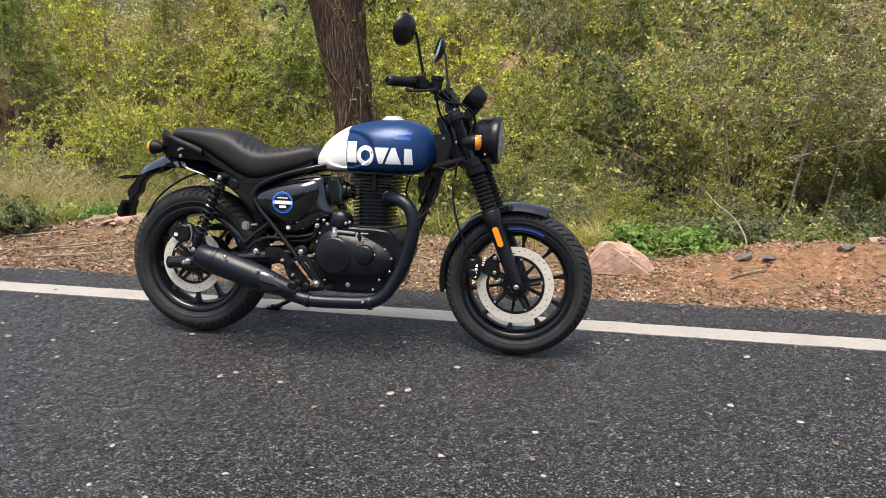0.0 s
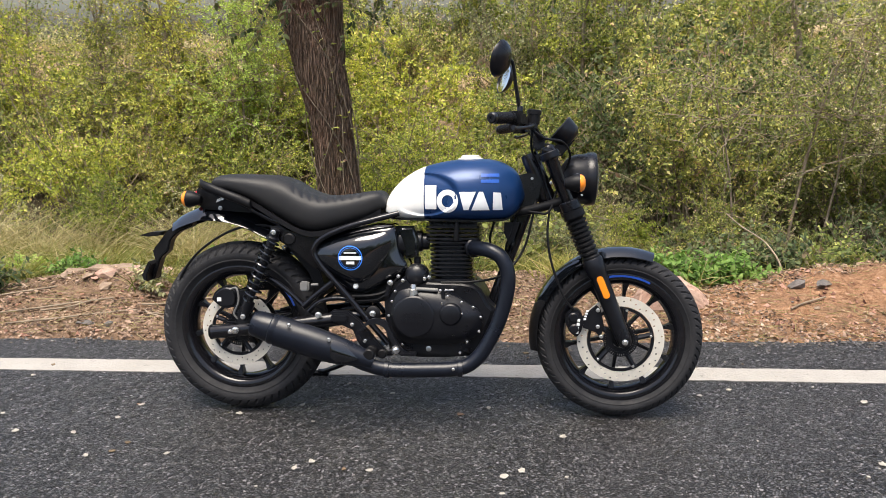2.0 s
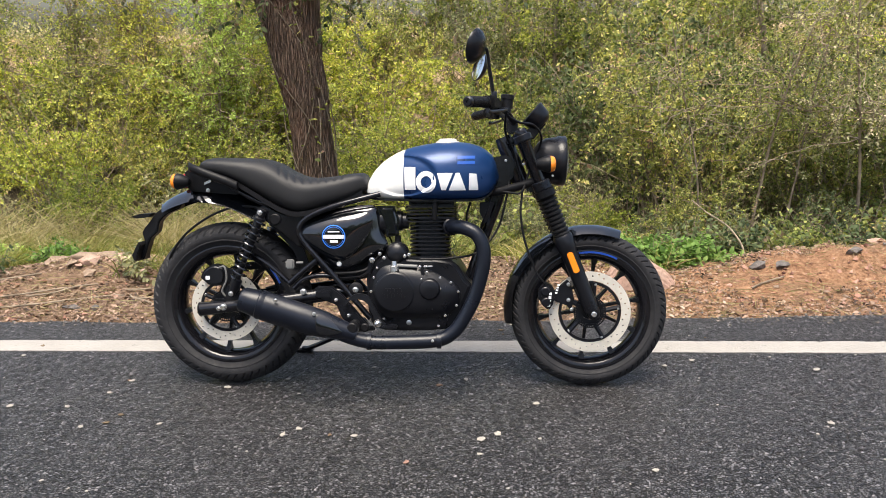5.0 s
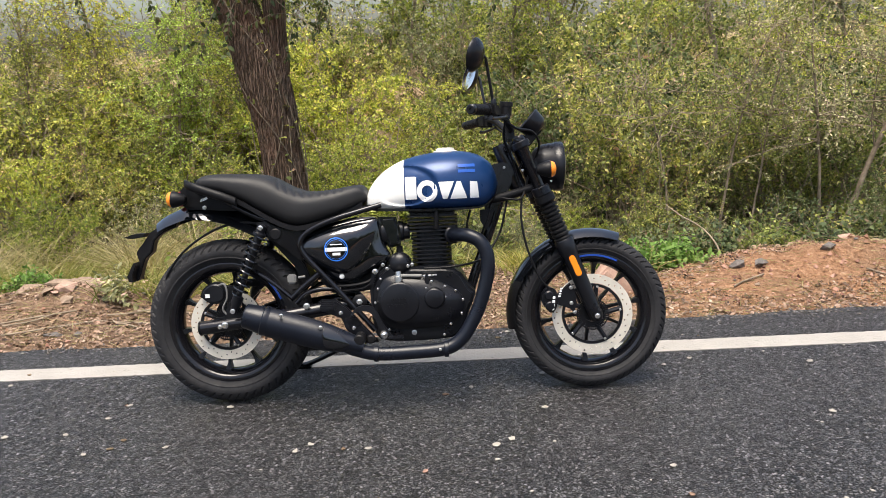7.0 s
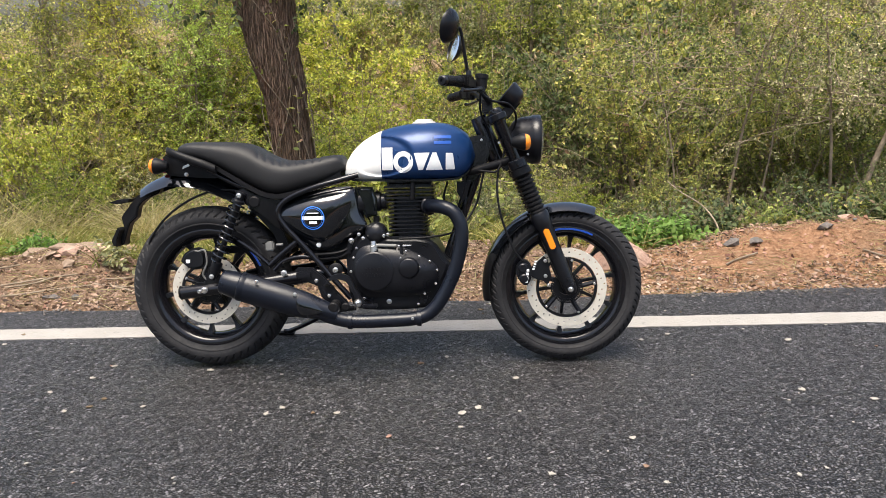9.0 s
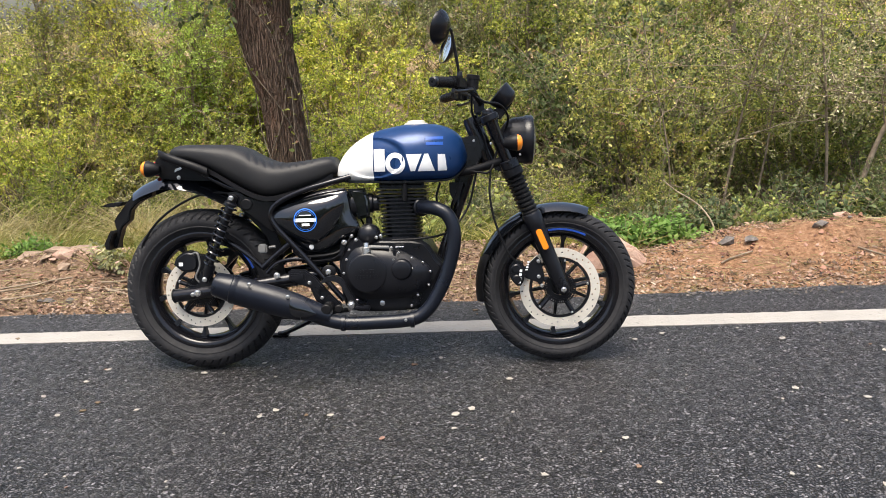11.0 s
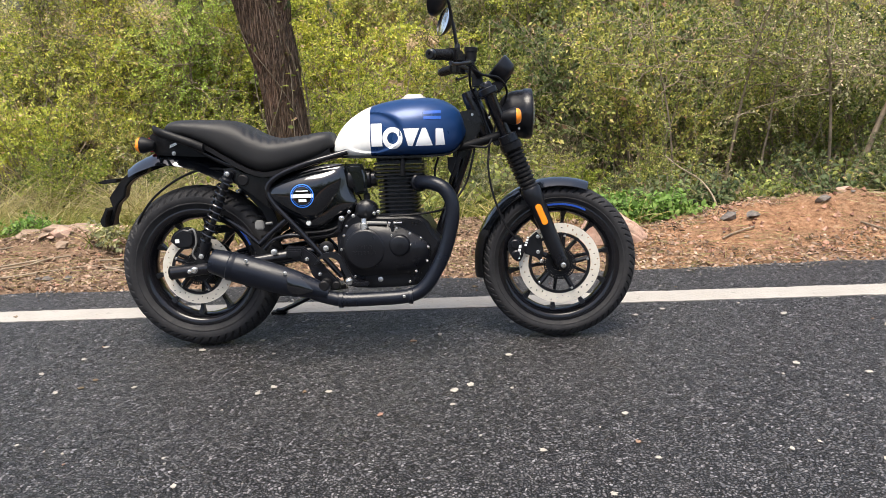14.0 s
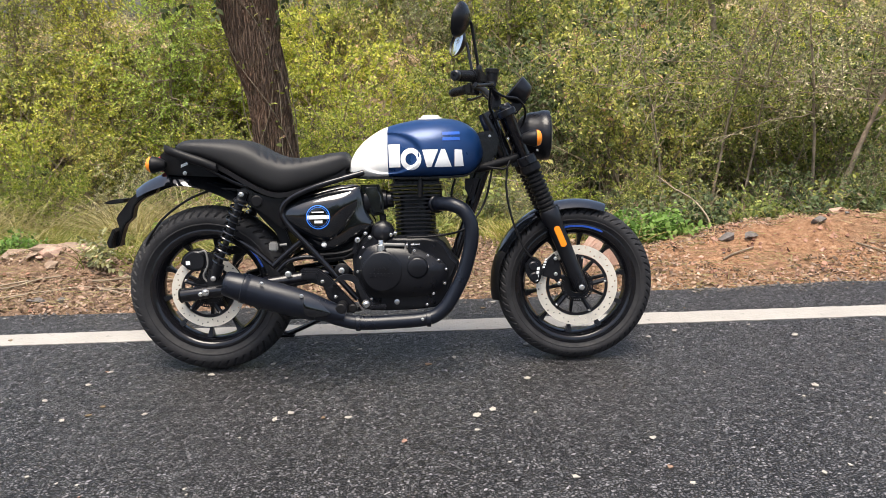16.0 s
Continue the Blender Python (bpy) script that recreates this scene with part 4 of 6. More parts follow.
for s in (-1, 1):
    a, b = Vector((0.990, 0.293 * s, 1.047)), Vector((0.942, 0.385 * s, 1.042))
    d = b - a
    n = 14
    prof = [(-0.004, 0.020), (0, 0.021), (0.004, 0.020)] + [(d.length * (k + o) / n, 0.0170 + e) for k in range(n) for o, e in ((0.1, 0), (0.5, 0.0012), (0.9, 0))]
    part("grip", lathe(prof, a, d, 24), MATTE, bars, "ribbed rubber grip")
    part("bar_end", lathe([(0, 0.012), (0.002, 0.017), (0.016, 0.017), (0.020, 0.013), (0.020, 0.006), (0.014, 0.006)], b, d, 24), SATIN, bars)
    bm = box((1.012, 0.262 * s, 1.046), (0.040, 0.052, 0.048), 0.008, Matrix.Rotation(0.46 * s, 4, "Z"))
    box((1.028, 0.235 * s, 1.040), (0.030, 0.030, 0.040), 0.006, Matrix.Rotation(0.46 * s, 4, "Z"), bm)
    part("switchgear", bm, MATTE, bars)
    part("lever", tube([(1.045, 0.205 * s, 1.030), (1.062, 0.240 * s, 1.026), (1.050, 0.300 * s, 1.018), (1.012, 0.370 * s, 1.010), (1.000, 0.392 * s, 1.012)], lambda f: 0.0075 - 0.0025 * math.sin(f * 3.1), 10), SATIN, bars, "black hand lever")
    st = tube([(1.020, 0.225 * s, 1.060), (1.016, 0.230 * s, 1.095), (1.006, 0.243 * s, 1.16), (0.998, 0.256 * s, 1.214), (0.990, 0.268 * s, 1.228), (0.966, 0.278 * s, 1.226)], 0.0055, 10)
    lathe([(0, 0.010), (0.03, 0.010), (0.034, 0.008)], (1.020, 0.225 * s, 1.055), (0, 0, 1), 12, st)
    stalk = part("mirror", st, SATIN, bars, "round black mirror on a cranked stalk")
    nrm = Vector((-0.86, -0.40 * s, 0.27)).normalized()
    mc = Vector((0.958, 0.282 * s, 1.232))
    part("mirror_shell", lathe([(-0.030, 0.0), (-0.028, 0.018), (-0.022, 0.036), (-0.012, 0.050), (-0.003, 0.0575), (0.003, 0.059), (0.004, 0.056), (0.002, 0.0555)], mc, nrm, 40), SATIN, stalk)
    part("mirror_glass", lathe([(0.0021, 0.0555), (0.0028, 0.054), (0.003, 0.0)], mc, nrm, 40), MIRROR, stalk, "mirror glass")
res = part("brake_reservoir", lathe([(0, 0.018), (0.004, 0.021), (0.032, 0.021), (0.033, 0.0235), (0.046, 0.0235), (0.048, 0.021)], (1.062, -0.200, 1.030), (0.1, 0, 1), 28), MATTE, bars, "black brake fluid reservoir")
part("master_cylinder", box((1.060, -0.205, 1.024), (0.034, 0.05, 0.022), 0.005), SATIN, bars)
CABLES = [
    [(1.05, -0.22, 1.02), (1.10, -0.20, 0.985), (1.16, -0.14, 0.975), (1.19, -0.08, 0.93), (1.17, -0.04, 0.86)],
    [(1.05, 0.22, 1.02), (1.10, 0.18, 0.98), (1.15, 0.10, 0.96), (1.14, 0.02, 0.88), (1.05, 0.03, 0.72), (0.97, 0.02, 0.60)],
    [(1.06, -0.20, 1.02), (1.06, -0.12, 0.95), (1.09, -0.07, 0.88), (1.12, -0.06, 0.76), (1.115, -0.09, 0.66), (1.13, -0.10, 0.56), (1.17, -0.105, 0.45), (1.205, -0.105, 0.40)],
    [(1.02, -0.03, 0.76), (0.99, -0.05, 0.66), (0.97, -0.02, 0.60), (1.0, 0.02, 0.55)],
    [(1.08, -0.02, 0.80), (1.06, -0.06, 0.70), (1.03, -0.06, 0.60), (0.96, -0.10, 0.52), (0.86, -0.13, 0.500), (0.75, -0.14, 0.497)],
    [(0.93, -0.03, 0.70), (0.915, -0.04, 0.64), (0.93, -0.02, 0.58)],
    [(1.15, -0.06, 0.82), (1.12, -0.09, 0.74), (1.08, -0.08, 0.735), (1.02, -0.05, 0.745)],
]
for c in CABLES:
    part("cable", tube(c, 0.0042, 8, 8), MATTE, bike)

# front mudguard
def arch(name, cx, cz, a0, a1, r, half, mat, label="", crown=0.022, thick=0.003, parent=None, n=48, taper=0.25):
    loops = []
    for i in range(n + 1):
        f = i / n
        a = radians(a0 + (a1 - a0) * f)
        h = half * (1 - taper * max(0, (abs(f - 0.5) - 0.38) / 0.12))
        loop = []
        for inner in (0, 1):
            ks = range(13) if not inner else range(12, -1, -1)
            for k in ks:
                t = k / 6 - 1
                rr = r - crown * (abs(t) ** 2.2) - thick * inner
                loop.append((cx + rr * math.cos(a), h * t * (1 - 0.03 * inner), cz + rr * math.sin(a)))
        loops.append(loop)
    return part(name, rings(loops), mat, parent or bike, label, 40)


mud = arch("front_mudguard", 1.37, 0.293, 68, 158, 0.319, 0.068, GLOSS, "gloss black front mudguard", crown=0.030)
arch("flap", 1.37, 0.293, 154, 190, 0.317, 0.062, MATTE, "dull rubber mud flap", crown=0.026, parent=mud, taper=0.1)
for s in (-1, 1):
    part("strut", prism([(1.245, 0.585), (1.285, 0.570), (1.300, 0.540), (1.290, 0.520), (1.255, 0.555)], 0.066 * s, 0.074 * s, 0.002), SATIN, mud)
    hexbolt((1.295, 0.073 * s, 0.565), 0.010, s, mat=MATTE, parent=mud)

# front caliper
bm = prism([(1.182, 0.378), (1.205, 0.402), (1.232, 0.392), (1.240, 0.350), (1.222, 0.308), (1.198, 0.318), (1.180, 0.350)], -0.112, -0.050, 0.010, rounds=2)
lathe([(0, 0.017), (0.008, 0.017), (0.011, 0.013)], (1.205, -0.108, 0.375), (0, -1, 0), 20, bm)
lathe([(0, 0.017), (0.008, 0.017), (0.011, 0.013)], (1.208, -0.108, 0.335), (0, -1, 0), 20, bm)
cal = part("brake_caliper", bm, SATIN, bike, "black brake caliper on the fork leg")
for k in range(4):
    flank([bar(1.240 + 0.0028 * k, 0.366 + 0.0095 * k, 1.249 + 0.0028 * k, 0.372 + 0.0095 * k)], "small_print", DECAL, cal, side=lambda u, w: 0.1035, div=1)
part("caliper_bracket", prism([(1.235, 0.372), (1.285, 0.415), (1.300, 0.40), (1.312, 0.34), (1.300, 0.300), (1.285, 0.318), (1.24, 0.335)], -0.088, -0.078, 0.003), SATIN, cal)
for u, w in ((1.290, 0.398), (1.290, 0.340), (1.302, 0.305)):
    hexbolt((u, -0.092, w), 0.0085, parent=cal)
flank([bar(1.212 + 0.002 * k, 0.320 + 0.014 * k, 1.222 + 0.002 * k, 0.330 + 0.014 * k) for k in range(4)], "small_print", DECAL, cal, side=lambda u, w: 0.1155, div=1)

# ---- rear end ----
FENDER = [(0.165, 0.660), (0.120, 0.682), (0.040, 0.716), (-0.040, 0.734), (-0.125, 0.738), (-0.170, 0.725), (-0.218, 0.706), (-0.252, 0.686)]
loops = []
path = smooth_path([(a, 0, b) for a, b in FENDER], 6)
for i, q in enumerate(path):
    d = (path[min(i + 1, len(path) - 1)] - path[max(i - 1, 0)]).normalized()
    nrm = Vector((d.z, 0, -d.x))
    nrm = nrm if nrm.z > 0 else -nrm
    f = i / (len(path) - 1)
    half = 0.088 - 0.018 * f
    loop = []
    for inner in (0, 1):
        for k in (range(15) if not inner else range(14, -1, -1)):
            t = k / 7 - 1
            p = q + nrm * (0.034 - 0.072 * abs(t) ** 1.7 - 0.003 * inner) * (1 - 0.45 * f)
            loop.append((p.x, half * t * (1 - 0.03 * inner), p.z))
    loops.append(loop)
part("rear_mudguard", rings(loops), GLOSS, bike, "gloss black rear mudguard", 40)
tail = part("tail_bracket", prism([(-0.185, 0.705), (-0.245, 0.690), (-0.285, 0.665), (-0.318, 0.625), (-0.345, 0.590), (-0.335, 0.550), (-0.352, 0.525), (-0.368, 0.500), (-0.356, 0.484), (-0.340, 0.490), (-0.326, 0.530), (-0.310, 0.568), (-0.282, 0.592), (-0.272, 0.632), (-0.235, 0.664), (-0.190, 0.682)], -0.022, 0.022, 0.005, rounds=2), MATTE, bike, "angular black plate carrier")
part("plate_holder", prism([(-0.372, 0.505), (-0.366, 0.485), (-0.352, 0.482), (-0.350, 0.510), (-0.335, 0.545), (-0.345, 0.555)], -0.06, 0.06, 0.003), MATTE, tail)
part("plate_lamp", prism([(-0.385, 0.650), (-0.345, 0.662), (-0.300, 0.664), (-0.305, 0.650), (-0.350, 0.645)], -0.04, 0.04, 0.003), MATTE, tail)
unit_ob = part("tail_unit", prism([(-0.150, 0.820), (-0.125, 0.842), (-0.085, 0.835), (0.08, 0.775), (0.11, 0.735), (0.04, 0.735), (-0.06, 0.742), (-0.130, 0.748), (-0.155, 0.775)], -0.060, 0.060, 0.010), MATTE, bike, "black tail moulding under the seat")
part("tail_lamp", lathe([(0, 0.028), (0.02, 0.030), (0.030, 0.026), (0.036, 0.016), (0.037, 0.0)], (-0.146, 0, 0.786), (-1, 0, 0.05), 32), RED, unit_ob, "round red tail lamp")
hexbolt((-0.06, -0.062, 0.752), 0.009, parent=unit_ob)
flank([[(-0.075, 0.772), (-0.045, 0.784), (-0.050, 0.792), (-0.072, 0.784)]], "clip", CHROME, unit_ob, side=lambda u, w: 0.061, div=1)
for s in (-1, 1):
    loops = []
    for q in smooth_path([(-0.128, 0.060 * s, 0.842), (-0.110, 0.105 * s, 0.840), (-0.075, 0.128 * s, 0.828), (-0.02, 0.138 * s, 0.808), (0.035, 0.140 * s, 0.788), (0.078, 0.132 * s, 0.768)], 5):
        loops.append([(q.x, q.y + 0.013 * math.cos(a) * s, q.z + 0.017 * math.sin(a)) for a in (2 * math.pi * k / 12 for k in range(12))])
    part("grab_rail", rings(loops), MATTE, bike, "moulded black grab rail")
part("splash_guard", tube([(0.15, -0.062, 0.680), (0.09, -0.062, 0.690), (0.014, -0.062, 0.682), (-0.07, -0.062, 0.647), (-0.155, -0.062, 0.586), (-0.215, -0.060, 0.510), (-0.225, -0.055, 0.470)], 0.0045, 8), MATTE, bike)
part("inner_guard", prism([(0.10, 0.675), (0.16, 0.655), (0.30, 0.53), (0.33, 0.44), (0.29, 0.44), (0.26, 0.52), (0.17, 0.625)], -0.06, 0.06, 0.004), MATTE, bike)

for s in (-1, 1):
    a, b = Vector((0.166, 0.140 * s, 0.672)), Vector((0.045, 0.140 * s, 0.372))
    d = b - a
    L = d.length
    shock = part("shock_absorber", lathe([(-0.012, 0.010), (-0.008, 0.017), (0.016, 0.017), (0.022, 0.024), (0.030, 0.024), (0.034, 0.016), (0.15, 0.016), (0.152, 0.011), (L - 0.06, 0.011), (L - 0.055, 0.020), (L - 0.03, 0.020), (L - 0.012, 0.014), (L + 0.012, 0.012)], a, d, 24), SATIN, bike, "twin-tube rear shock with black coil spring")
    ax, e1, e2 = basis(d)
    turns, pts = 10, []
    for i in range(turns * 14 + 1):
        t = i / 14 * 2 * math.pi
        f = 0.034 + (L - 0.095) * (i / (turns * 14))
        pts.append(a + ax * f + (e1 * math.cos(t) + e2 * math.sin(t)) * 0.026)
    part("spring", tube(pts, 0.0042, 7, smooth=False), GLOSS, shock, "black coil spring")
    hexbolt(a + Vector((0, 0.018 * s, 0)), 0.011, s, parent=shock)
    part("mount_plate", prism([(0.140, 0.690), (0.172, 0.694), (0.215, 0.672), (0.260, 0.655), (0.318, 0.650), (0.300, 0.600), (0.305, 0.540), (0.288, 0.548), (0.245, 0.588), (0.195, 0.625), (0.150, 0.655)], 0.105 * s, 0.122 * s, 0.004), FRAME, bike)
    part("rubber_plug", lathe([(0, 0.021), (0.006, 0.021), (0.009, 0.017), (0.009, 0.0)], (0.212, 0.121 * s, 0.645), (0, s, 0), 24), MATTE, bike)
    arm = part("swingarm", tube([(-0.088, 0.105 * s, 0.305), (0.04, 0.105 * s, 0.318), (0.25, 0.105 * s, 0.342), (0.47, 0.09 * s, 0.372)], 0.026, 18), FRAME, bike, "black tubular swingarm")
    part("end_plug", lathe([(0, 0.027), (0.004, 0.027), (0.006, 0.024)], (-0.090, 0.105 * s, 0.305), (-1, 0, -0.1), 24), MATTE, arm)
    part("frame_tube", tube([(0.60, 0.10 * s, 0.735), (0.52, 0.118 * s, 0.715), (0.42, 0.124 * s, 0.688), (0.335, 0.124 * s, 0.652), (0.300, 0.124 * s, 0.610), (0.318, 0.124 * s, 0.560), (0.40, 0.124 * s, 0.465), (0.48, 0.124 * s, 0.370), (0.56, 0.124 * s, 0.275)], 0.0105, 14), FRAME, bike)
    part("frame_rail", tube([(0.56, 0.07 * s, 0.728), (0.40, 0.07 * s, 0.690), (0.28, 0.07 * s, 0.690), (0.16, 0.07 * s, 0.700), (0.02, 0.06 * s, 0.770)], 0.011, 12), FRAME, bike)
    part("stay_tube", tube([(0.255, 0.112 * s, 0.405), (0.30, 0.112 * s, 0.445), (0.365, 0.116 * s, 0.495)], 0.011, 12), FRAME, bike)
    part("stay_tube", tube([(0.27, 0.108 * s, 0.385), (0.31, 0.108 * s, 0.420), (0.37, 0.110 * s, 0.434), (0.44, 0.112 * s, 0.430)], 0.009, 12), FRAME, bike)
hexbolt((0.008, -0.134, 0.318), 0.015, depth=0.014, name="axle_nut")
hexbolt((-0.012, -0.132, 0.312), 0.010, depth=0.010, name="adjuster")
hexbolt((0.045, -0.155, 0.372), 0.011, name="shock_bolt")
part("axle_plate", prism([(-0.03, 0.345), (0.005, 0.345), (0.020, 0.400), (0.050, 0.400), (0.075, 0.345), (0.02, 0.335)], -0.118, -0.104, 0.003), SATIN, bike)
rc = part("rear_caliper", prism([(-0.085, 0.425), (-0.070, 0.455), (-0.030, 0.475), (0.010, 0.455), (0.005, 0.405), (-0.045, 0.395)], -0.118, -0.060, 0.010, segments=3, rounds=3), SATIN, bike, "black rear brake caliper")
part("caliper_bracket", prism([(-0.005, 0.465), (0.055, 0.455), (0.065, 0.400), (0.05, 0.35), (0.0, 0.35), (0.015, 0.40)], -0.100, -0.086, 0.004), SATIN, rc)
flank([bar(-0.062, 0.420, -0.046, 0.434)], "small_print", DECAL, rc, side=lambda u, w: 0.1185, div=1)
part("brake_hose", tube([(-0.02, -0.110, 0.46), (0.012, -0.122, 0.468), (0.018, -0.120, 0.42), (-0.002, -0.115, 0.375), (0.02, -0.11, 0.345)], 0.0038, 8), GREYP, rc)
part("torque_arm", tube([(0.10, -0.095, 0.520), (0.18, -0.10, 0.470), (0.262, -0.105, 0.398)], 0.010, 10), FRAME, bike)
part("brake_light_switch", box((0.262, -0.118, 0.478), (0.032, 0.024, 0.034), 0.005), GREYP, bike, "grey plastic switch")
part("switch_spring", tube([(0.285, -0.118, 0.482), (0.31, -0.118, 0.484)], 0.005, 8), GREYP, bike)
for q in ([(0.10, 0.105, 0.35), (0.30, 0.105, 0.40), (0.52, 0.10, 0.42)], [(0.08, 0.105, 0.265), (0.30, 0.105, 0.30), (0.52, 0.10, 0.335)]):
    part("chain", tube(q, 0.007, 6), SATIN, bike)
part("sprocket", lathe([(-0.003, 0.05), (-0.003, 0.090), (0.003, 0.090), (0.003, 0.05), (-0.003, 0.05)], (0, 0.085, 0.314), (0, 1, 0), 48, cap=False), SATIN, RW)
part("chain_guard", prism([(-0.08, 0.42), (0.10, 0.43), (0.30, 0.44), (0.42, 0.455), (0.42, 0.48), (0.25, 0.47), (0.0, 0.455)], 0.10, 0.125, 0.004), MATTE, bike)
part("side_stand", tube([(0.50, 0.10, 0.225), (0.43, 0.14, 0.175), (0.31, 0.22, 0.108), (0.225, 0.278, 0.066), (0.195, 0.288, 0.060)], 0.010, 12), FRAME, bike, "black side stand folded out")
part("stand_foot", box((0.205, 0.287, 0.054), (0.07, 0.035, 0.010), 0.003, Matrix.Rotation(radians(9.5), 4, "X")), SATIN, bike)
part("centre_rod", tube([(0.30, -0.05, 0.205), (0.42, -0.06, 0.212), (0.56, -0.05, 0.225)], 0.008, 10), SATIN, bike)
part("centre_rod", tube([(0.28, -0.02, 0.190), (0.42, -0.02, 0.200), (0.56, -0.02, 0.215)], 0.006, 10), SATIN, bike)

# ---- side covers ----
def dome(outline, v0, v1, rise, power=3.2, fine=5, levels=12):
    """A shell over an outline: a short wall from v0, then a crown that rises to v1."""
    pts = [(q.x, q.z) for q in smooth_path([(a, 0, b) for a, b in outline + outline[:1]], fine)[:-1]]
    cx, cz = sum(p[0] for p in pts) / len(pts), sum(p[1] for p in pts) / len(pts)
    loops = [[(x, v0, z) for x, z in pts]]
    for k in range(levels):
        f = k / (levels - 1)
        sc = 1 - 0.97 * f**1.25
        v = v1 + (v0 - v1) * rise * sc**power
        loops.append([(cx + (x - cx) * sc, v, cz + (z - cz) * sc) for x, z in pts])
    return rings(loops)


COVER = [(0.276, 0.590), (0.300, 0.632), (0.372, 0.664), (0.473, 0.686), (0.535, 0.693), (0.580, 0.688), (0.594, 0.655), (0.602, 0.600), (0.627, 0.548), (0.615, 0.525), (0.574, 0.503), (0.520, 0.470), (0.465, 0.448), (0.411, 0.456), (0.350, 0.500), (0.300, 0.545)]
PANEL = [(0.294, 0.592), (0.304, 0.608), (0.325, 0.624), (0.377, 0.644), (0.430, 0.658), (0.480, 0.667), (0.535, 0.671), (0.562, 0.664), (0.573, 0.644), (0.570, 0.618), (0.551, 0.578), (0.515, 0.526), (0.482, 0.499), (0.458, 0.489), (0.432, 0.489), (0.373, 0.516), (0.319, 0.555), (0.300, 0.575)]
for s in (-1, 1):
    cov = part("side_cover", dome(COVER, 0.02 * s, 0.114 * s, 0.25, 8), GLOSS, bike, "gloss black side cover")
    part("side_panel", dome(PANEL, 0.110 * s, 0.147 * s, 0.80, 3.4, levels=22), GLOSS, cov, "teardrop gloss black panel")
EDGE = [(q.x, q.z) for q in smooth_path([(a, 0, b) for a, b in PANEL + PANEL[:1]], 5)[:-1]]
PC = (sum(a for a, _ in EDGE) / len(EDGE), sum(b for _, b in EDGE) / len(EDGE))
POLAR = sorted((math.atan2(b - PC[1], a - PC[0]), math.hypot(a - PC[0], b - PC[1])) for a, b in EDGE)


def panel_v(u, w):
    """How far the panel's crown stands out."""
    reach = np.interp(math.atan2(w - PC[1], u - PC[0]), [a for a, _ in POLAR], [r for _, r in POLAR], period=2 * math.pi)
    sc = math.hypot(u - PC[0], w - PC[1]) / reach
    return 0.147 - 0.0296 * sc**3.4 + 0.0006


badge = flank(ring_quads(0.434, 0.582, 0.0400, 0.0435, 36) + ring_quads(0.434, 0.582, 0.0350, 0.0362, 36), "badge", BRIGHT, cov, side=lambda u, w: panel_v(u, w) + 0.0008, div=1, label="round blue ring badge")
flank([bar(0.391, 0.575, 0.477, 0.589)], "small_print", DECAL, cov, side=panel_v, div=8)
flank([bar(0.420, 0.560, 0.449, 0.570)], "small_print", DECAL, cov, side=panel_v, div=4)
flank([bar(0.412, 0.598, 0.456, 0.602)], "small_print", DECAL, cov, side=panel_v, div=4)
hexbolt((0.445, -0.114, 0.478), 0.011, mat=CREAM, name="cover_screw")
bm = lathe([(0, 0.040), (0.008, 0.050), (0.030, 0.052), (0.055, 0.050), (0.060, 0.040), (0.085, 0.036), (0.09, 0.030), (0.11, 0.030)], (0.590, -0.050, 0.632), (1, 0, 0), 28)
part("intake", bm, SATIN, bike, "black intake stub")
part("intake_cover", prism([(0.584, 0.690), (0.652, 0.690), (0.667, 0.645), (0.667, 0.582), (0.622, 0.574), (0.604, 0.63)], -0.105, -0.02, 0.012, segments=3), GLOSS, bike)

# ---- engine ----
case = part("crankcase", prism([(0.545, 0.420), (0.575, 0.480), (0.640, 0.520), (0.700, 0.500), (0.860, 0.490), (0.915, 0.420), (0.935, 0.392), (0.905, 0.320), (0.890, 0.270), (0.840, 0.232), (0.610, 0.228), (0.555, 0.275)], -0.115, 0.115, 0.014, segments=3, rounds=3), SATIN, bike, "black engine crankcase")
RIGHT = [(0.572, 0.380), (0.580, 0.425), (0.605, 0.465), (0.660, 0.478), (0.730, 0.472), (0.790, 0.452), (0.850, 0.420), (0.888, 0.385), (0.885, 0.335), (0.845, 0.295), (0.780, 0.282), (0.700, 0.280), (0.630, 0.282), (0.590, 0.320)]
part("clutch_cover", dome(RIGHT, -0.112, -0.170, 0.55), SATIN, case)
cap = part("clutch_cap", lathe([(0, 0.074), (0.009, 0.073), (0.013, 0.069), (0.014, 0.066), (0.0145, 0.0)], (0.657, -0.160, 0.381), (0, -1, 0), 48), SATIN, case)
for r, n, u0 in ((0.389, 5, 0.628), (0.369, 7, 0.616)):
    for k in range(n):
        part("raised_mark", box((u0 + 0.0125 * k, -0.1752, r), (0.009, 0.003, 0.013), 0.0005), SATIN, cap)
part("oil_filter_cover", lathe([(0, 0.040), (0.008, 0.039), (0.014, 0.034), (0.016, 0.030), (0.016, 0.0)], (0.784, -0.160, 0.391), (0, -1, 0), 36), SATIN, case)
for u, w in ((0.590, 0.466), (0.578, 0.430), (0.566, 0.379), (0.612, 0.277), (0.687, 0.474), (0.733, 0.468), (0.775, 0.452), (0.755, 0.428), (0.823, 0.432), (0.823, 0.392), (0.861, 0.412), (0.887, 0.378), (0.881, 0.327), (0.768, 0.354), (0.839, 0.290), (0.814, 0.251)):
    hexbolt((u, -0.158 if 0.30 < w < 0.46 and u < 0.86 and u > 0.70 else -0.140, w), 0.0058, parent=case)
hexbolt((0.703, -0.118, 0.260), 0.015, parent=case, name="drain_plug")
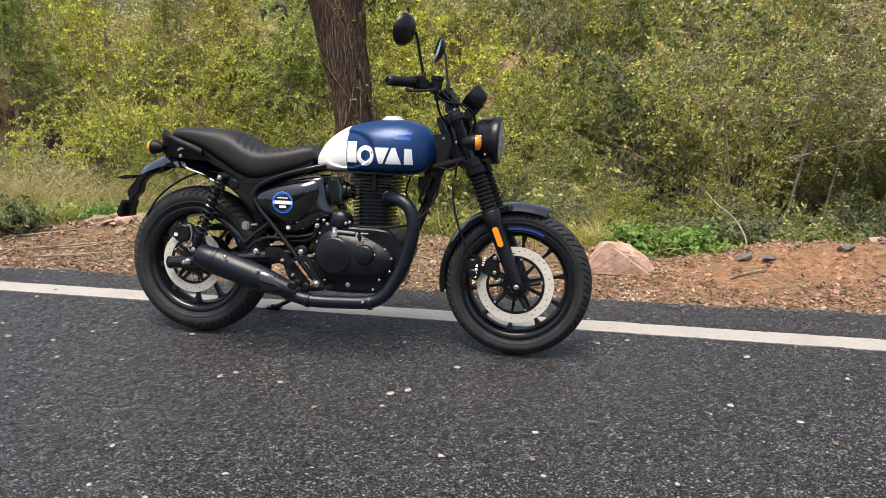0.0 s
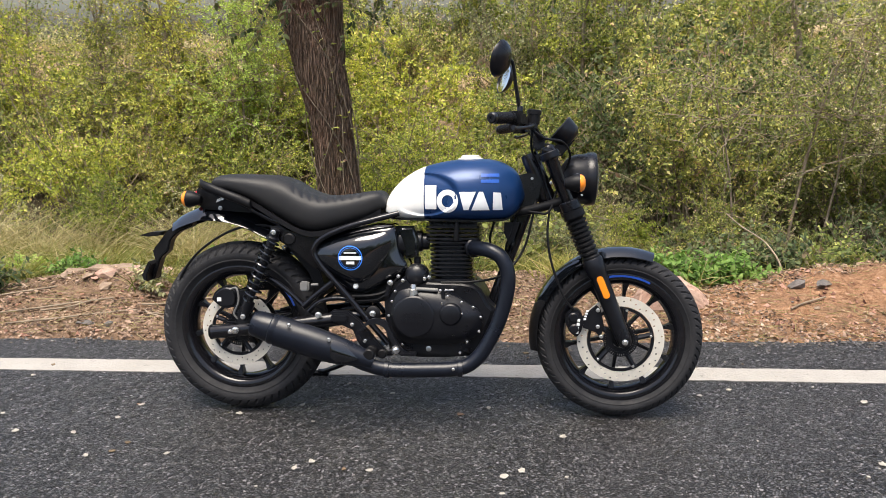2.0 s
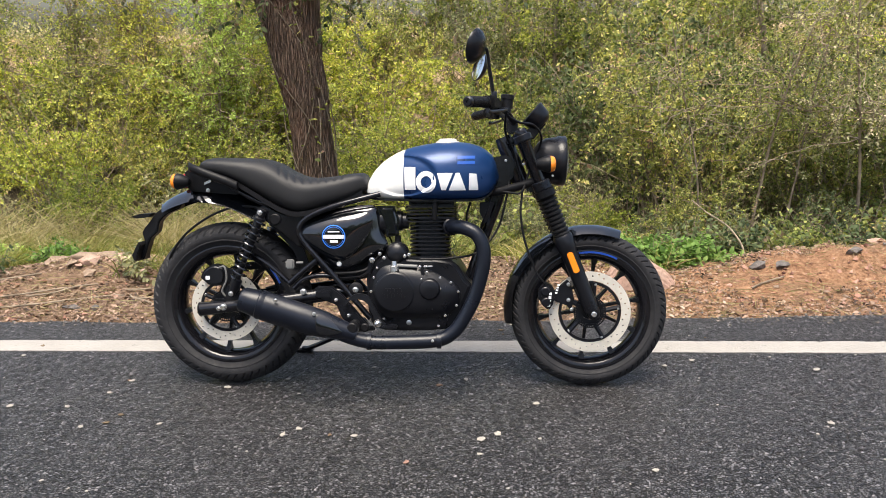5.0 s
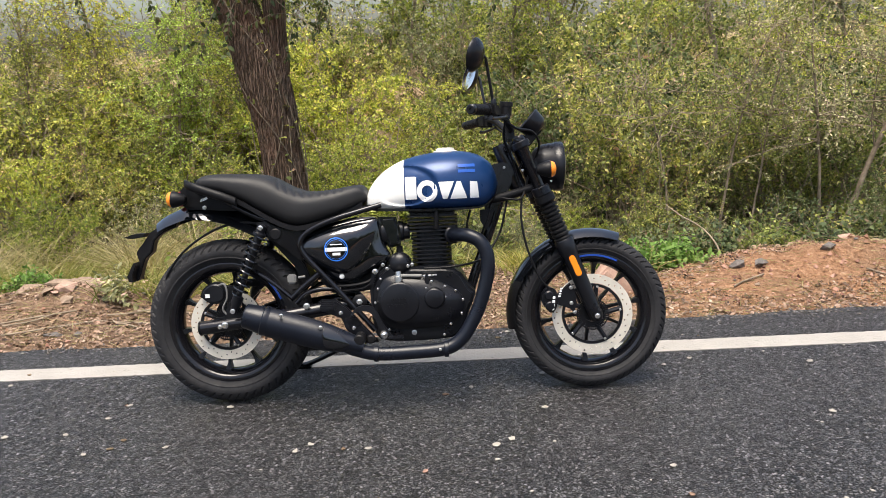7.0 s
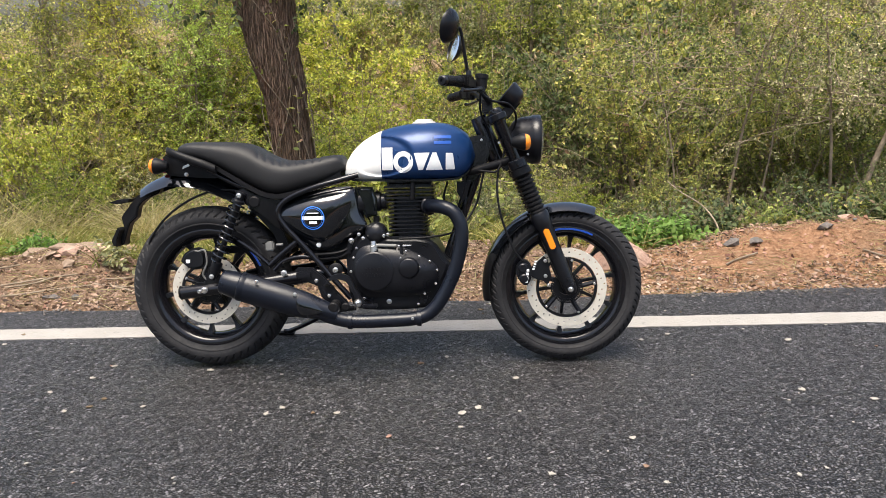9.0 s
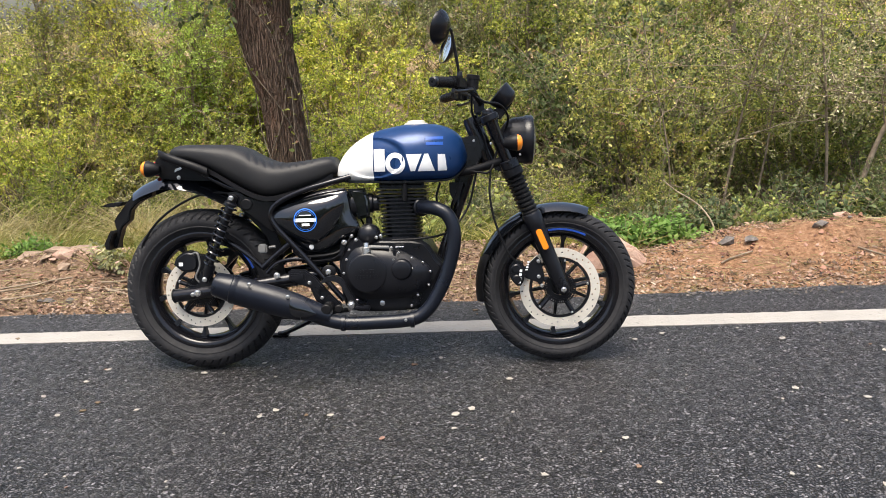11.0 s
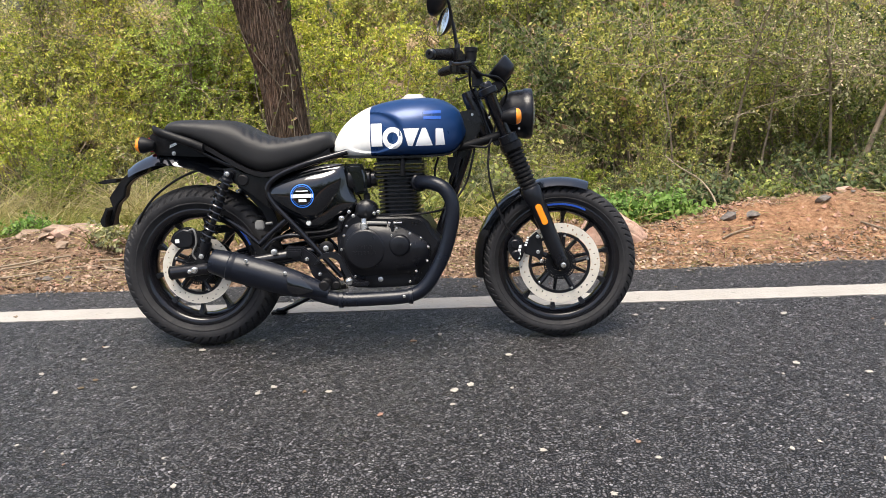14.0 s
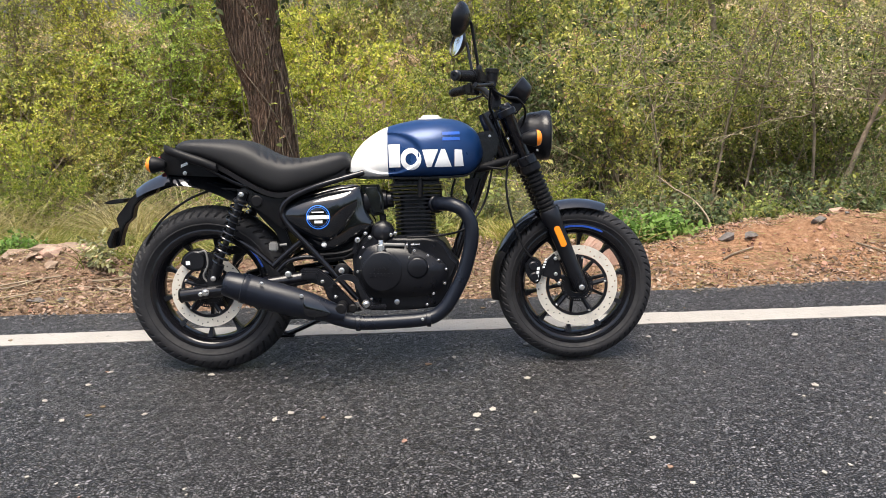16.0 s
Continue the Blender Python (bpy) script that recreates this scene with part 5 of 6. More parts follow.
part("lower_cover", prism([(0.60, 0.300), (0.86, 0.300), (0.85, 0.250), (0.82, 0.236), (0.63, 0.234), (0.605, 0.26)], -0.124, -0.10, 0.008), SATIN, case)
dome = part("starter_motor", lathe([(0, 0.040), (0.05, 0.042), (0.065, 0.036), (0.075, 0.022), (0.078, 0.0)], (0.660, -0.05, 0.512), (0, -1, 0.1), 32), SATIN, bike, "domed black starter housing")
part("breather", lathe([(0, 0.012), (0.03, 0.012), (0.032, 0.009)], (0.660, -0.075, 0.548), (0, 0, 1), 16), MATTE, dome)
for u, w in ((0.598, 0.515), (0.613, 0.500), (0.690, 0.507), (0.706, 0.512)):
    hexbolt((u, -0.118, w), 0.008, parent=dome)
lever = part("clutch_arm", lathe([(0, 0.010), (0.016, 0.011), (0.020, 0.016), (0.040, 0.015), (0.046, 0.009)], (0.655, -0.150, 0.492), (0.05, -0.1, -1), 16), CHROME, bike, "plated clutch release arm")
part("boot", lathe([(0, 0.013), (0.012, 0.017), (0.03, 0.012), (0.034, 0.006)], (0.659, -0.154, 0.458), (0.05, -0.1, -1), 16), MATTE, lever)
part("spring", lathe([(0.005 * k, 0.006 if k % 2 else 0.0075) for k in range(16)], (0.665, -0.150, 0.476), (1, 0, -0.05), 10), GREYP, lever)
part("ferrule", lathe([(0, 0.0045), (0.03, 0.0045), (0.032, 0.003), (0.05, 0.003)], (0.745, -0.150, 0.472), (1, 0, 0.02), 10), CHROME, lever)
part("bracket", prism([(0.752, 0.482), (0.764, 0.482), (0.766, 0.44), (0.752, 0.43)], -0.156, -0.148, 0.002), SATIN, lever)


def fin(u0, u1, half, r, t):
    pts = []
    for cx, cy, a0 in ((u1 - r, half - r, 0), (u0 + r, half - r, 90), (u0 + r, r - half, 180), (u1 - r, r - half, 270)):
        for k in range(5):
            a = radians(a0 + 22.5 * k)
            pts.append((cx + r * math.cos(a), cy + r * math.sin(a)))
    return rings([[(x, y, z) for x, y in pts] for z in (-t, -t * 0.5, t * 0.5, t)])


barrel = part("cylinder", fin(0.722, 0.838, 0.066, 0.03, 0.09), SATIN, bike, "air-cooled finned black cylinder")
barrel.location = (0, 0, 0.56)
low = part("fin", fin(0.705, 0.853, 0.086, 0.022, 0.0028), SATIN, barrel)
for k in range(8):
    o = low if k == 0 else again("fin", low, barrel)
    o.location = (0, 0, -0.045 + 0.0145 * k)
high = part("fin", fin(0.692, 0.880, 0.096, 0.020, 0.0030), SATIN, barrel)
for k in range(5):
    o = high if k == 0 else again("fin", high, barrel)
    o.location = (0, 0, 0.072 + 0.0135 * k)
base_f = part("flange", fin(0.705, 0.862, 0.090, 0.018, 0.012), SATIN, barrel)
base_f.location = (0, 0, -0.070)
part("head_cover", prism([(0.705, 0.690), (0.700, 0.712), (0.725, 0.726), (0.790, 0.730), (0.850, 0.724), (0.872, 0.706), (0.870, 0.688)], -0.082, 0.082, 0.012, segments=3), SATIN, bike, "black rocker cover")
part("plug_lead", lathe([(0, 0.010), (0.05, 0.010), (0.06, 0.007), (0.08, 0.006)], (0.800, -0.098, 0.640), (0.05, -0.1, 1), 14), MATTE, bike)
part("sensor", lathe([(0, 0.008), (0.012, 0.008), (0.012, 0.005), (0.030, 0.005)], (0.856, -0.098, 0.628), (1, -0.3, 0), 12), CHROME, bike)

# ---- exhaust ----
HEAD = [(0.845, -0.050, 0.612), (0.872, -0.110, 0.614), (0.915, -0.155, 0.612), (0.957, -0.172, 0.590), (0.980, -0.178, 0.540), (0.978, -0.180, 0.472), (0.950, -0.180, 0.372), (0.912, -0.182, 0.294), (0.872, -0.186, 0.240), (0.815, -0.192, 0.210), (0.693, -0.198, 0.203), (0.573, -0.204, 0.204), (0.50, -0.210, 0.222), (0.46, -0.214, 0.240)]
pipe = part("exhaust", tube(HEAD, lambda f: 0.0252, 24, 8), EXHAUST, bike, "matt black exhaust pipe")
part("collar", lathe([(0, 0.034), (0.012, 0.034), (0.016, 0.029)], (0.858, -0.075, 0.613), (0.4, -0.9, 0), 28), SATIN, pipe)
for (u, w), d in (((0.812, 0.209), (1, 0, 0)), ((0.560, 0.205), (1, 0, -0.05))):
    part("pipe_clamp", lathe([(0, 0.0285), (0.001, 0.0295), (0.015, 0.0295), (0.016, 0.0285)], (u, -0.193 if u > 0.7 else -0.205, w), d, 28), EXHAUST, pipe)
M0, M1 = Vector((0.485, -0.212, 0.245)), Vector((0.106, -0.222, 0.366))
MD, ML = (M1 - M0).normalized(), (M1 - M0).length
muf = part("silencer", lathe([(-0.04, 0.028), (0, 0.033), (0.04, 0.040), (0.09, 0.047), (0.16, 0.051), (ML - 0.085, 0.052), (ML - 0.080, 0.054), (ML - 0.070, 0.054), (ML - 0.066, 0.050), (ML - 0.060, 0.050), (ML - 0.050, 0.049), (ML - 0.006, 0.044), (ML, 0.041), (ML, 0.031), (ML - 0.03, 0.028), (ML - 0.03, 0.0)], M0, MD, 48), EXHAUST, pipe, "upswept matt black silencer")
MUP = Vector((-MD.z, 0, MD.x)) * (1 if MD.x > 0 else -1)
shield = []
for d, h in ((0.060, 0.043), (0.10, 0.0478), (0.16, 0.051), (ML - 0.10, 0.0519), (ML - 0.092, 0.052)):
    loop = [(0.0045, a) for a in range(-58, 71, 8)] + [(0.001, a) for a in range(70, -59, -8)]
    shield.append([M0 + MD * d + (Vector((0, -1, 0)) * math.cos(radians(a)) + MUP * math.sin(radians(a))) * (h + lift) for lift, a in loop])
part("heat_shield", rings(shield), EXHAUST, muf, "curved heat shield", 50)
inset = []
for d, h, a0, a1 in ((0.010, 0.035, 2, 8), (0.030, 0.0385, -14, 22), (0.055, 0.0425, -26, 36), (0.080, 0.0460, -30, 44), (0.098, 0.0480, -16, 46), (0.108, 0.0487, 14, 40)):
    turns = [a0 + (a1 - a0) * k / 8 for k in range(9)]
    loop = [(0.0085, a) for a in turns] + [(0.002, a) for a in turns[::-1]]
    inset.append([M0 + MD * d + (Vector((0, -1, 0)) * math.cos(radians(a)) + MUP * math.sin(radians(a))) * (h + lift) for lift, a in loop])
part("shield_inset", rings(inset), GLOSS, muf, "gloss black wedge-shaped inset", 40)
hexbolt((0.247, -0.272, 0.368), 0.0085, parent=muf)
hexbolt((0.381, -0.262, 0.318), 0.0085, parent=muf)
hexbolt((0.798, -0.222, 0.214), 0.0065, parent=pipe)
hexbolt((0.468, -0.225, 0.232), 0.0075, parent=pipe)
hexbolt((0.492, -0.222, 0.242), 0.0075, parent=pipe)

# ---- footrests, pedal, frame ----
hanger = part("footrest_hanger", prism([(0.360, 0.392), (0.372, 0.400), (0.425, 0.398), (0.465, 0.368), (0.505, 0.318), (0.555, 0.262), (0.545, 0.245), (0.490, 0.240), (0.455, 0.290), (0.440, 0.330), (0.385, 0.352)], -0.158, -0.140, 0.005), SATIN, bike, "black footrest hanger plate")
part("pillion_boss", box((0.395, -0.158, 0.372), (0.06, 0.02, 0.03), 0.006), SATIN, hanger)
pedal = part("brake_pedal", rings([[(q.x + o[0], q.y + o[1], q.z + o[2]) for o in ((-0.004, -0.007, -0.010), (-0.004, 0.007, -0.010), (0.006, 0.007, 0.010), (0.006, -0.007, 0.010))] for q in smooth_path([(0.475, -0.172, 0.340), (0.500, -0.174, 0.362), (0.535, -0.176, 0.366), (0.562, -0.178, 0.352), (0.580, -0.180, 0.315), (0.605, -0.182, 0.272), (0.622, -0.184, 0.258)], 5)]), SATIN, bike, "black brake pedal")
part("pedal_pad", box((0.640, -0.190, 0.258), (0.055, 0.035, 0.012), 0.003), SATIN, pedal)
part("pedal_stop", lathe([(0, 0.009), (0.01, 0.014), (0.024, 0.014), (0.03, 0.009)], (0.592, -0.176, 0.274), (0.3, -1, -0.3), 16), CHROME, pedal)
peg = part("footrest", lathe([(0, 0.014), (0.004, 0.019), (0.03, 0.019), (0.034, 0.016), (0.04, 0.019), (0.075, 0.019), (0.079, 0.015)], (0.510, -0.162, 0.262), (0.02, -1, 0), 22), MATTE, bike, "rubber-covered footrest")
part("footrest_end", lathe([(0, 0.016), (0.012, 0.016), (0.015, 0.012)], (0.547, -0.17, 0.252), (0, -1, 0), 18), MATTE, peg)
for u, w, r, v in ((0.312, 0.376, 0.014, -0.130), (0.507, 0.384, 0.013, -0.132), (0.568, 0.491, 0.012, -0.112), (0.440, 0.350, 0.0085, -0.160), (0.485, 0.293, 0.008, -0.160)):
    hexbolt((u, v, w), r, depth=0.012)
part("pivot_plug", lathe([(0, 0.026), (0.010, 0.026), (0.014, 0.020), (0.014, 0.0)], (0.507, -0.118, 0.384), (0, -1, 0), 24), MATTE, bike)
part("engine_strap", prism([(0.558, 0.500), (0.578, 0.500), (0.560, 0.440), (0.545, 0.440)], -0.112, -0.104, 0.002), SATIN, bike)
part("wiring", tube([(0.42, -0.10, 0.44), (0.50, -0.11, 0.445), (0.55, -0.10, 0.46), (0.57, -0.10, 0.50)], 0.006, 8), MATTE, bike)
part("wiring", tube([(0.40, -0.09, 0.42), (0.48, -0.10, 0.425), (0.54, -0.10, 0.44), (0.60, -0.09, 0.52)], 0.005, 8), MATTE, bike)
part("battery_box", prism([(0.33, 0.56), (0.56, 0.62), (0.62, 0.54), (0.57, 0.42), (0.42, 0.40), (0.36, 0.45)], -0.06, 0.06, 0.006), MATTE, bike)
part("head_stock", lathe([(-0.02, 0.030), (0, 0.032), (0.15, 0.032), (0.17, 0.030)], (1.058, 0, 0.920), FD, 28), FRAME, bike)
part("down_tube", tube([(1.085, 0, 0.830), (1.055, 0, 0.764), (1.018, 0, 0.662), (0.945, 0, 0.470), (0.915, 0, 0.385)], 0.019, 18), FRAME, bike)
part("top_tube", tube([(1.08, 0, 0.865), (1.00, 0, 0.80), (0.80, 0, 0.77), (0.55, 0, 0.735)], 0.022, 16), FRAME, bike)
part("gusset", prism([(1.075, 0.875), (1.105, 0.835), (1.070, 0.745), (1.020, 0.690), (0.985, 0.700), (0.99, 0.86)], -0.035, 0.035, 0.006), FRAME, bike)
part("gusset_bar", tube([(1.165, -0.075, 0.775), (1.10, -0.065, 0.755), (1.04, -0.05, 0.740), (1.00, -0.04, 0.735)], 0.016, 12), MATTE, bike)
for u, w in ((1.062, 0.852), (1.125, 0.838)):
    hexbolt((u, -0.040 if u < 1.1 else -0.10, w), 0.006)
part("horn_plate", prism([(0.965, 0.700), (1.020, 0.700), (1.000, 0.640), (0.985, 0.620), (0.965, 0.66)], -0.05, -0.042, 0.003), MATTE, bike)

# ---- the tree by the ditch ----
def bough_mesh(bm, pts, r0, r1, seed, segs=26, ridges=True):
    """A tapered, ridged limb."""
    path = smooth_path(pts, 18 if segs > 50 else 8)
    loops, side = [], None
    for i, q in enumerate(path):
        d = (path[min(i + 1, len(path) - 1)] - path[max(i - 1, 0)]).normalized()
        side = basis(d)[1] if side is None else (side - d * side.dot(d)).normalized()
        up, f = d.cross(side), i / (len(path) - 1)
        r = curve_at(r0, f) if isinstance(r0, list) else r0 + (r1 - r0) * f
        if seed == 1:
            r *= 1 + 0.40 * max(0, 1 - f / 0.22) ** 2
        loop = []
        for k in range(segs):
            a = 2 * math.pi * k / segs
            b = 0.10 * noise.noise((math.cos(a) * 2.2 + seed, math.sin(a) * 2.2, q.z * 0.7)) + 0.07 * noise.noise((math.cos(a) * 6, math.sin(a) * 6 + seed, q.z * 1.6)) if ridges else 0
            b += 0.05 * noise.noise((math.cos(a) * 13, math.sin(a) * 13, q.z * 2.2 + seed)) + 0.03 * noise.noise((math.cos(a) * 26, math.sin(a) * 26, q.z * 3.5)) if ridges else 0
            if segs > 50:
                # stringy bark: long narrow ridges that merge and part
                tw = a + 0.25 * noise.noise((q.x * 2, q.z * 2.2, seed)) + 0.06 * noise.noise((a * 3, q.z * 7, seed))
                b = 0.45 * b + 0.055 * (0.5 - abs(noise.noise((math.cos(tw) * 11, math.sin(tw) * 11, q.z * 2.6 + seed)))) + 0.035 * (0.5 - abs(noise.noise((math.cos(tw) * 24, math.sin(tw) * 24, q.z * 5.0))))
            loop.append(q + (side * math.cos(a) + up * math.sin(a)) * r * (1 + 1.4 * b))
        loops.append(loop)
    return rings(loops, bm)


tree = tagged(new("tree"), "leaning rough-barked tree trunk wrapped in thin creepers", "tree")
TX, TY = -0.575, 3.75
tz = ground_z(TX, TY)
trunk_pts = [(TX + 0.06, TY, tz - 0.2), (TX + 0.05, TY, 0.0), (TX + 0.03, TY, 0.45), (TX, TY, 0.80), (TX - 0.085, TY, 1.25), (TX - 0.205, TY + 0.02, 1.62), (TX - 0.37, TY + 0.05, 2.3), (TX - 0.50, TY + 0.1, 3.1)]
TRUNK_R = [(0.0, 0.175), (0.25, 0.163), (0.38, 0.165), (0.50, 0.190), (0.60, 0.185), (0.72, 0.160), (1.0, 0.140)]
part("trunk", bough_mesh(None, trunk_pts, TRUNK_R, 0, 1, 150), BARK, tree, smooth=70)
part("fork_limb", bough_mesh(None, [(TX + 0.015, TY + 0.02, 0.95), (TX + 0.045, TY + 0.03, 1.25), (TX + 0.075, TY + 0.03, 1.65), (TX + 0.10, TY + 0.05, 2.2), (TX + 0.18, TY + 0.1, 3.1)], [(0.0, 0.10), (0.2, 0.115), (0.4, 0.092), (1.0, 0.07)], 0, 2, 100), BARK, tree, smooth=70)
BOUGHS = [
    [(TX - 0.20, TY, 1.75), (TX + 0.10, TY - 0.1, 2.15), (TX + 0.45, TY - 0.2, 2.5), (TX + 1.1, TY - 0.3, 2.75)],
    [(TX - 0.40, TY, 2.6), (TX - 1.1, TY - 0.3, 2.8), (TX - 1.9, TY - 0.4, 2.7)],
    [(TX - 0.45, TY + 0.1, 3.0), (TX + 0.1, TY - 0.5, 3.6), (TX + 0.9, TY - 0.8, 3.7)],
    [(TX - 0.45, TY + 0.1, 3.0), (TX - 0.8, TY + 0.4, 3.8), (TX - 1.2, TY + 0.5, 4.4)],
]
for k, pts in enumerate(BOUGHS):
    part("bough", bough_mesh(None, pts, 0.075, 0.028, 3 + k, 16), BARK, tree, smooth=70)
rng = np.random.default_rng(5)
rods, shoots = [], []
for k, pts in enumerate(BOUGHS):
    path = [np.array(q) for q in smooth_path(pts, 6)]
    for j in range(26):
        q = path[int(rng.integers(3, len(path)))]
        tw = grow(q, rng.normal(size=3) * [1, 0.8, 0.5] + [0, -0.2, 0.1], 0.7 + 0.6 * rng.random(), 9, 0.22, 0.16, rng)
        rods.append((tw, 0.006, 0.002))
        shoots.append(tw)
        for _ in range(4):
            t2 = grow(tw[int(rng.integers(2, 9))], rng.normal(size=3) + [0, 0, -0.2], 0.25 + 0.3 * rng.random(), 5, 0.25, 0.2, rng)
            rods.append((t2, 0.003, 0.001))
            shoots.append(t2)
# long hanging shoots below the crown
for j in range(46):
    q = np.array([TX - 1.2 + 3.2 * rng.random(), TY - 0.45 + 0.6 * rng.random(), 2.15 + 0.4 * rng.random()])
    tw = grow(q, [rng.normal() * 0.3, rng.normal() * 0.2, -1], 0.4 + 0.75 * rng.random() ** 2, 10, 0.10, 0.05, rng)
    rods.append((tw, 0.004, 0.0015))
    shoots.append(tw)
o = new("twig_growth", rods_mesh("twig_growth", rods, TWIG, 4))
o.parent = tree
o = new("crown", leaf_mesh("crown", *sprigs(shoots, 17, 0.055, 0.5, rng), LEAF_DARK))
o.parent = tree
# creepers on the trunk
rods, shoots = [], []
for k in range(9):
    a, turns = rng.random() * 6.28, rng.normal() * 0.8
    pts = []
    for i in range(26):
        f = i / 25
        z = tz + 0.25 + f * 2.6
        c = np.array([np.interp(z, [p[2] for p in trunk_pts], [p[0] for p in trunk_pts]), TY])
        ang = a + turns * f * 2 + 0.4 * math.sin(f * 9 + k)
        r = 0.195 + 0.012 * math.sin(f * 17 + k)
        pts.append(np.array([c[0] + r * math.cos(ang), c[1] + r * math.sin(ang), z]))
    rods.append((pts, 0.0045, 0.003))
    if k < 7:
        shoots.append(pts[4:])
o = new("creeper_wood", rods_mesh("creeper_wood", rods, TWIG, 5))
o.parent = tree
o = new("creeper_leaf", leaf_mesh("creeper_leaf", *sprigs(shoots, 18, 0.055, 0.7, rng, spread=1.2), LEAF_MID))
tagged(o, kind="stuff")
o.parent = tree

# ---- thin trees and saplings behind the ditch ----
def sapling(x, y, h, r, lean, seed, mat, leaf, n, label, low=0.35, size=0.06):
    rng = np.random.default_rng(seed)
    t = tagged(new("small_tree"), label, "tree", "thin trees behind the ditch")
    z = ground_z(x, y)
    stem = grow((0, 0, -0.1), (lean, 0, 1), h, 12, 0.05, 0, rng)
    part("trunk", tube([tuple(p) for p in stem], lambda f: r * (1 - 0.65 * f), 12, 3), TWIG, t, smooth=60)
    rods, shoots = [], []
    for _ in range(n):
        f = low + (1 - low) * rng.random()
        q = stem[min(12, int(f * 12))]
        tw = grow(q, rng.normal(size=3) * [1, 1, 0.4] + [0, 0, 0.35], (0.5 + 0.6 * rng.random()) * (1.15 - 0.5 * f), 7, 0.18, 0.06, rng)
        rods.append((tw, 0.010 * (1.2 - f), 0.002))
        for _ in range(5):
            t2 = grow(tw[int(rng.integers(2, 7))], rng.normal(size=3) + [0, 0, 0.1], 0.25 + 0.35 * rng.random(), 5, 0.2, 0.1, rng)
            rods.append((t2, 0.0035, 0.001))
            shoots.append(t2)
    o = new("twig_growth", rods_mesh("twig_growth", rods, TWIG, 4))
    o.parent = t
    o = new("crown", kite_mesh("crown", *sprigs(shoots, 28, size * 0.78, 0.55, rng, tilt=0.75), leaf))
    o.parent = t
    t.location = (x, y, z)
    return t


sapling(4.64, 8.2, 3.4, 0.060, 0.05, 31, BARK, LEAF_MID, 34, "slender dark-trunked tree with airy green crown")
sapling(4.10, 3.55, 2.5, 0.026, 0.12, 32, TWIG, LEAF_GREY, 34, "pale leaning sapling with sparse grey-green leaves", 0.45, 0.038)
sapling(1.9, 9.0, 3.2, 0.030, -0.05, 33, BARK, LEAF_LIME, 36, "young tree with yellow-green leaves")
sapling(-2.6, 8.6, 3.4, 0.030, 0.1, 34, BARK, LEAF_MID, 38, "young tree with mid-green leaves")
sapling(-6.44, 6.6, 3.4, 0.045, 0.0, 35, BARK, LEAF_FRESH, 130, "feathery green thorn tree with fine leaves", 0.30, 0.040)
sapling(3.05, 3.55, 2.1, 0.014, 0.10, 38, TWIG, LEAF_MID, 16, "slender pale sapling in the ditch", 0.6, 0.036)
sapling(2.72, 3.50, 2.0, 0.011, -0.08, 39, TWIG, LEAF_MID, 16, "slender pale sapling in the ditch", 0.6, 0.036)
sapling(3.35, 3.65, 2.0, 0.011, 0.16, 40, TWIG, LEAF_MID, 16, "slender pale sapling in the ditch", 0.6, 0.036)
sapling(3.98, 3.60, 2.3, 0.016, -0.14, 42, TWIG, LEAF_GREY, 18, "slender pale sapling in the ditch", 0.55, 0.036)
sapling(-4.5, 7.0, 2.9, 0.02, 0.05, 44, TWIG, LEAF_LIME, 46, "airy tall shrub with fine yellow-green leaves", 0.12, 0.042)
sapling(-4.1, 7.0, 2.6, 0.02, -0.05, 45, TWIG, LEAF_MID, 46, "airy tall shrub with fine green leaves", 0.12, 0.042)
sapling(-6.4, 8.6, 2.5, 0.02, 0.08, 46, TWIG, LEAF_LIME, 40, "airy tall shrub with fine yellow-green leaves", 0.12, 0.042)
sapling(-3.15, 7.0, 3.0, 0.022, 0.05, 47, TWIG, LEAF_LIME, 100, "tall bushy young tree with bright yellow-green leaves", 0.10, 0.046)
sapling(-2.35, 6.5, 3.1, 0.022, -0.06, 48, TWIG, LEAF_FRESH, 90, "tall bushy young tree with fresh green leaves", 0.15, 0.046)
sapling(-1.75, 7.3, 3.1, 0.022, 0.04, 49, TWIG, LEAF_LIME, 80, "tall bushy young tree with bright yellow-green leaves", 0.15, 0.046)
sapling(7.2, 9.5, 3.6, 0.04, -0.1, 36, BARK, LEAF_GREY, 40, "grey-green small tree at the field edge")
sapling(0.2, 11.5, 3.6, 0.03, 0.1, 37, BARK, LEAF_LIME, 36, "young tree with yellow-green leaves")

# ---- grey-green palm far behind ----
palm = tagged(new("palm"), "distant grey-green date palm with drooping fronds", "tree")
px_, py_ = -7.40, 15.0
part("trunk", tube([(px_, py_, 0.6), (px_ + 0.03, py_, 1.18), (px_, py_, 1.67)], 0.15, 14), BARK, palm)
rng = np.random.default_rng(41)
P, A, N, L, W, rods = [], [], [], [], [], []
for k in range(34):
    a, el = rng.random() * 6.28, rng.random()
    rib = grow((px_, py_, 1.67), (math.cos(a), math.sin(a), 1.8 * el + 0.2), 0.95, 12, 0.03, 0.07, rng)
    rods.append((rib, 0.014, 0.004))
    for i in range(2, 12):
        for s in (-1, 1):
            for e in (0.0, 0.5):
                d = unit(rib[i + 1] - rib[i] if i < 12 else rib[i] - rib[i - 1])
                sd = unit(np.cross(d, [0, 0, 1]))
                P.append(rib[i] + d * e * 0.12)
                A.append(d * 0.8 + sd * s * 0.8 + [0, 0, -0.2])
                N.append([0, 0, 1.0])
                L.append(0.22)
                W.append(0.022)
o = new("frond_rib", rods_mesh("frond_rib", rods, TWIG, 4))
o.parent = palm
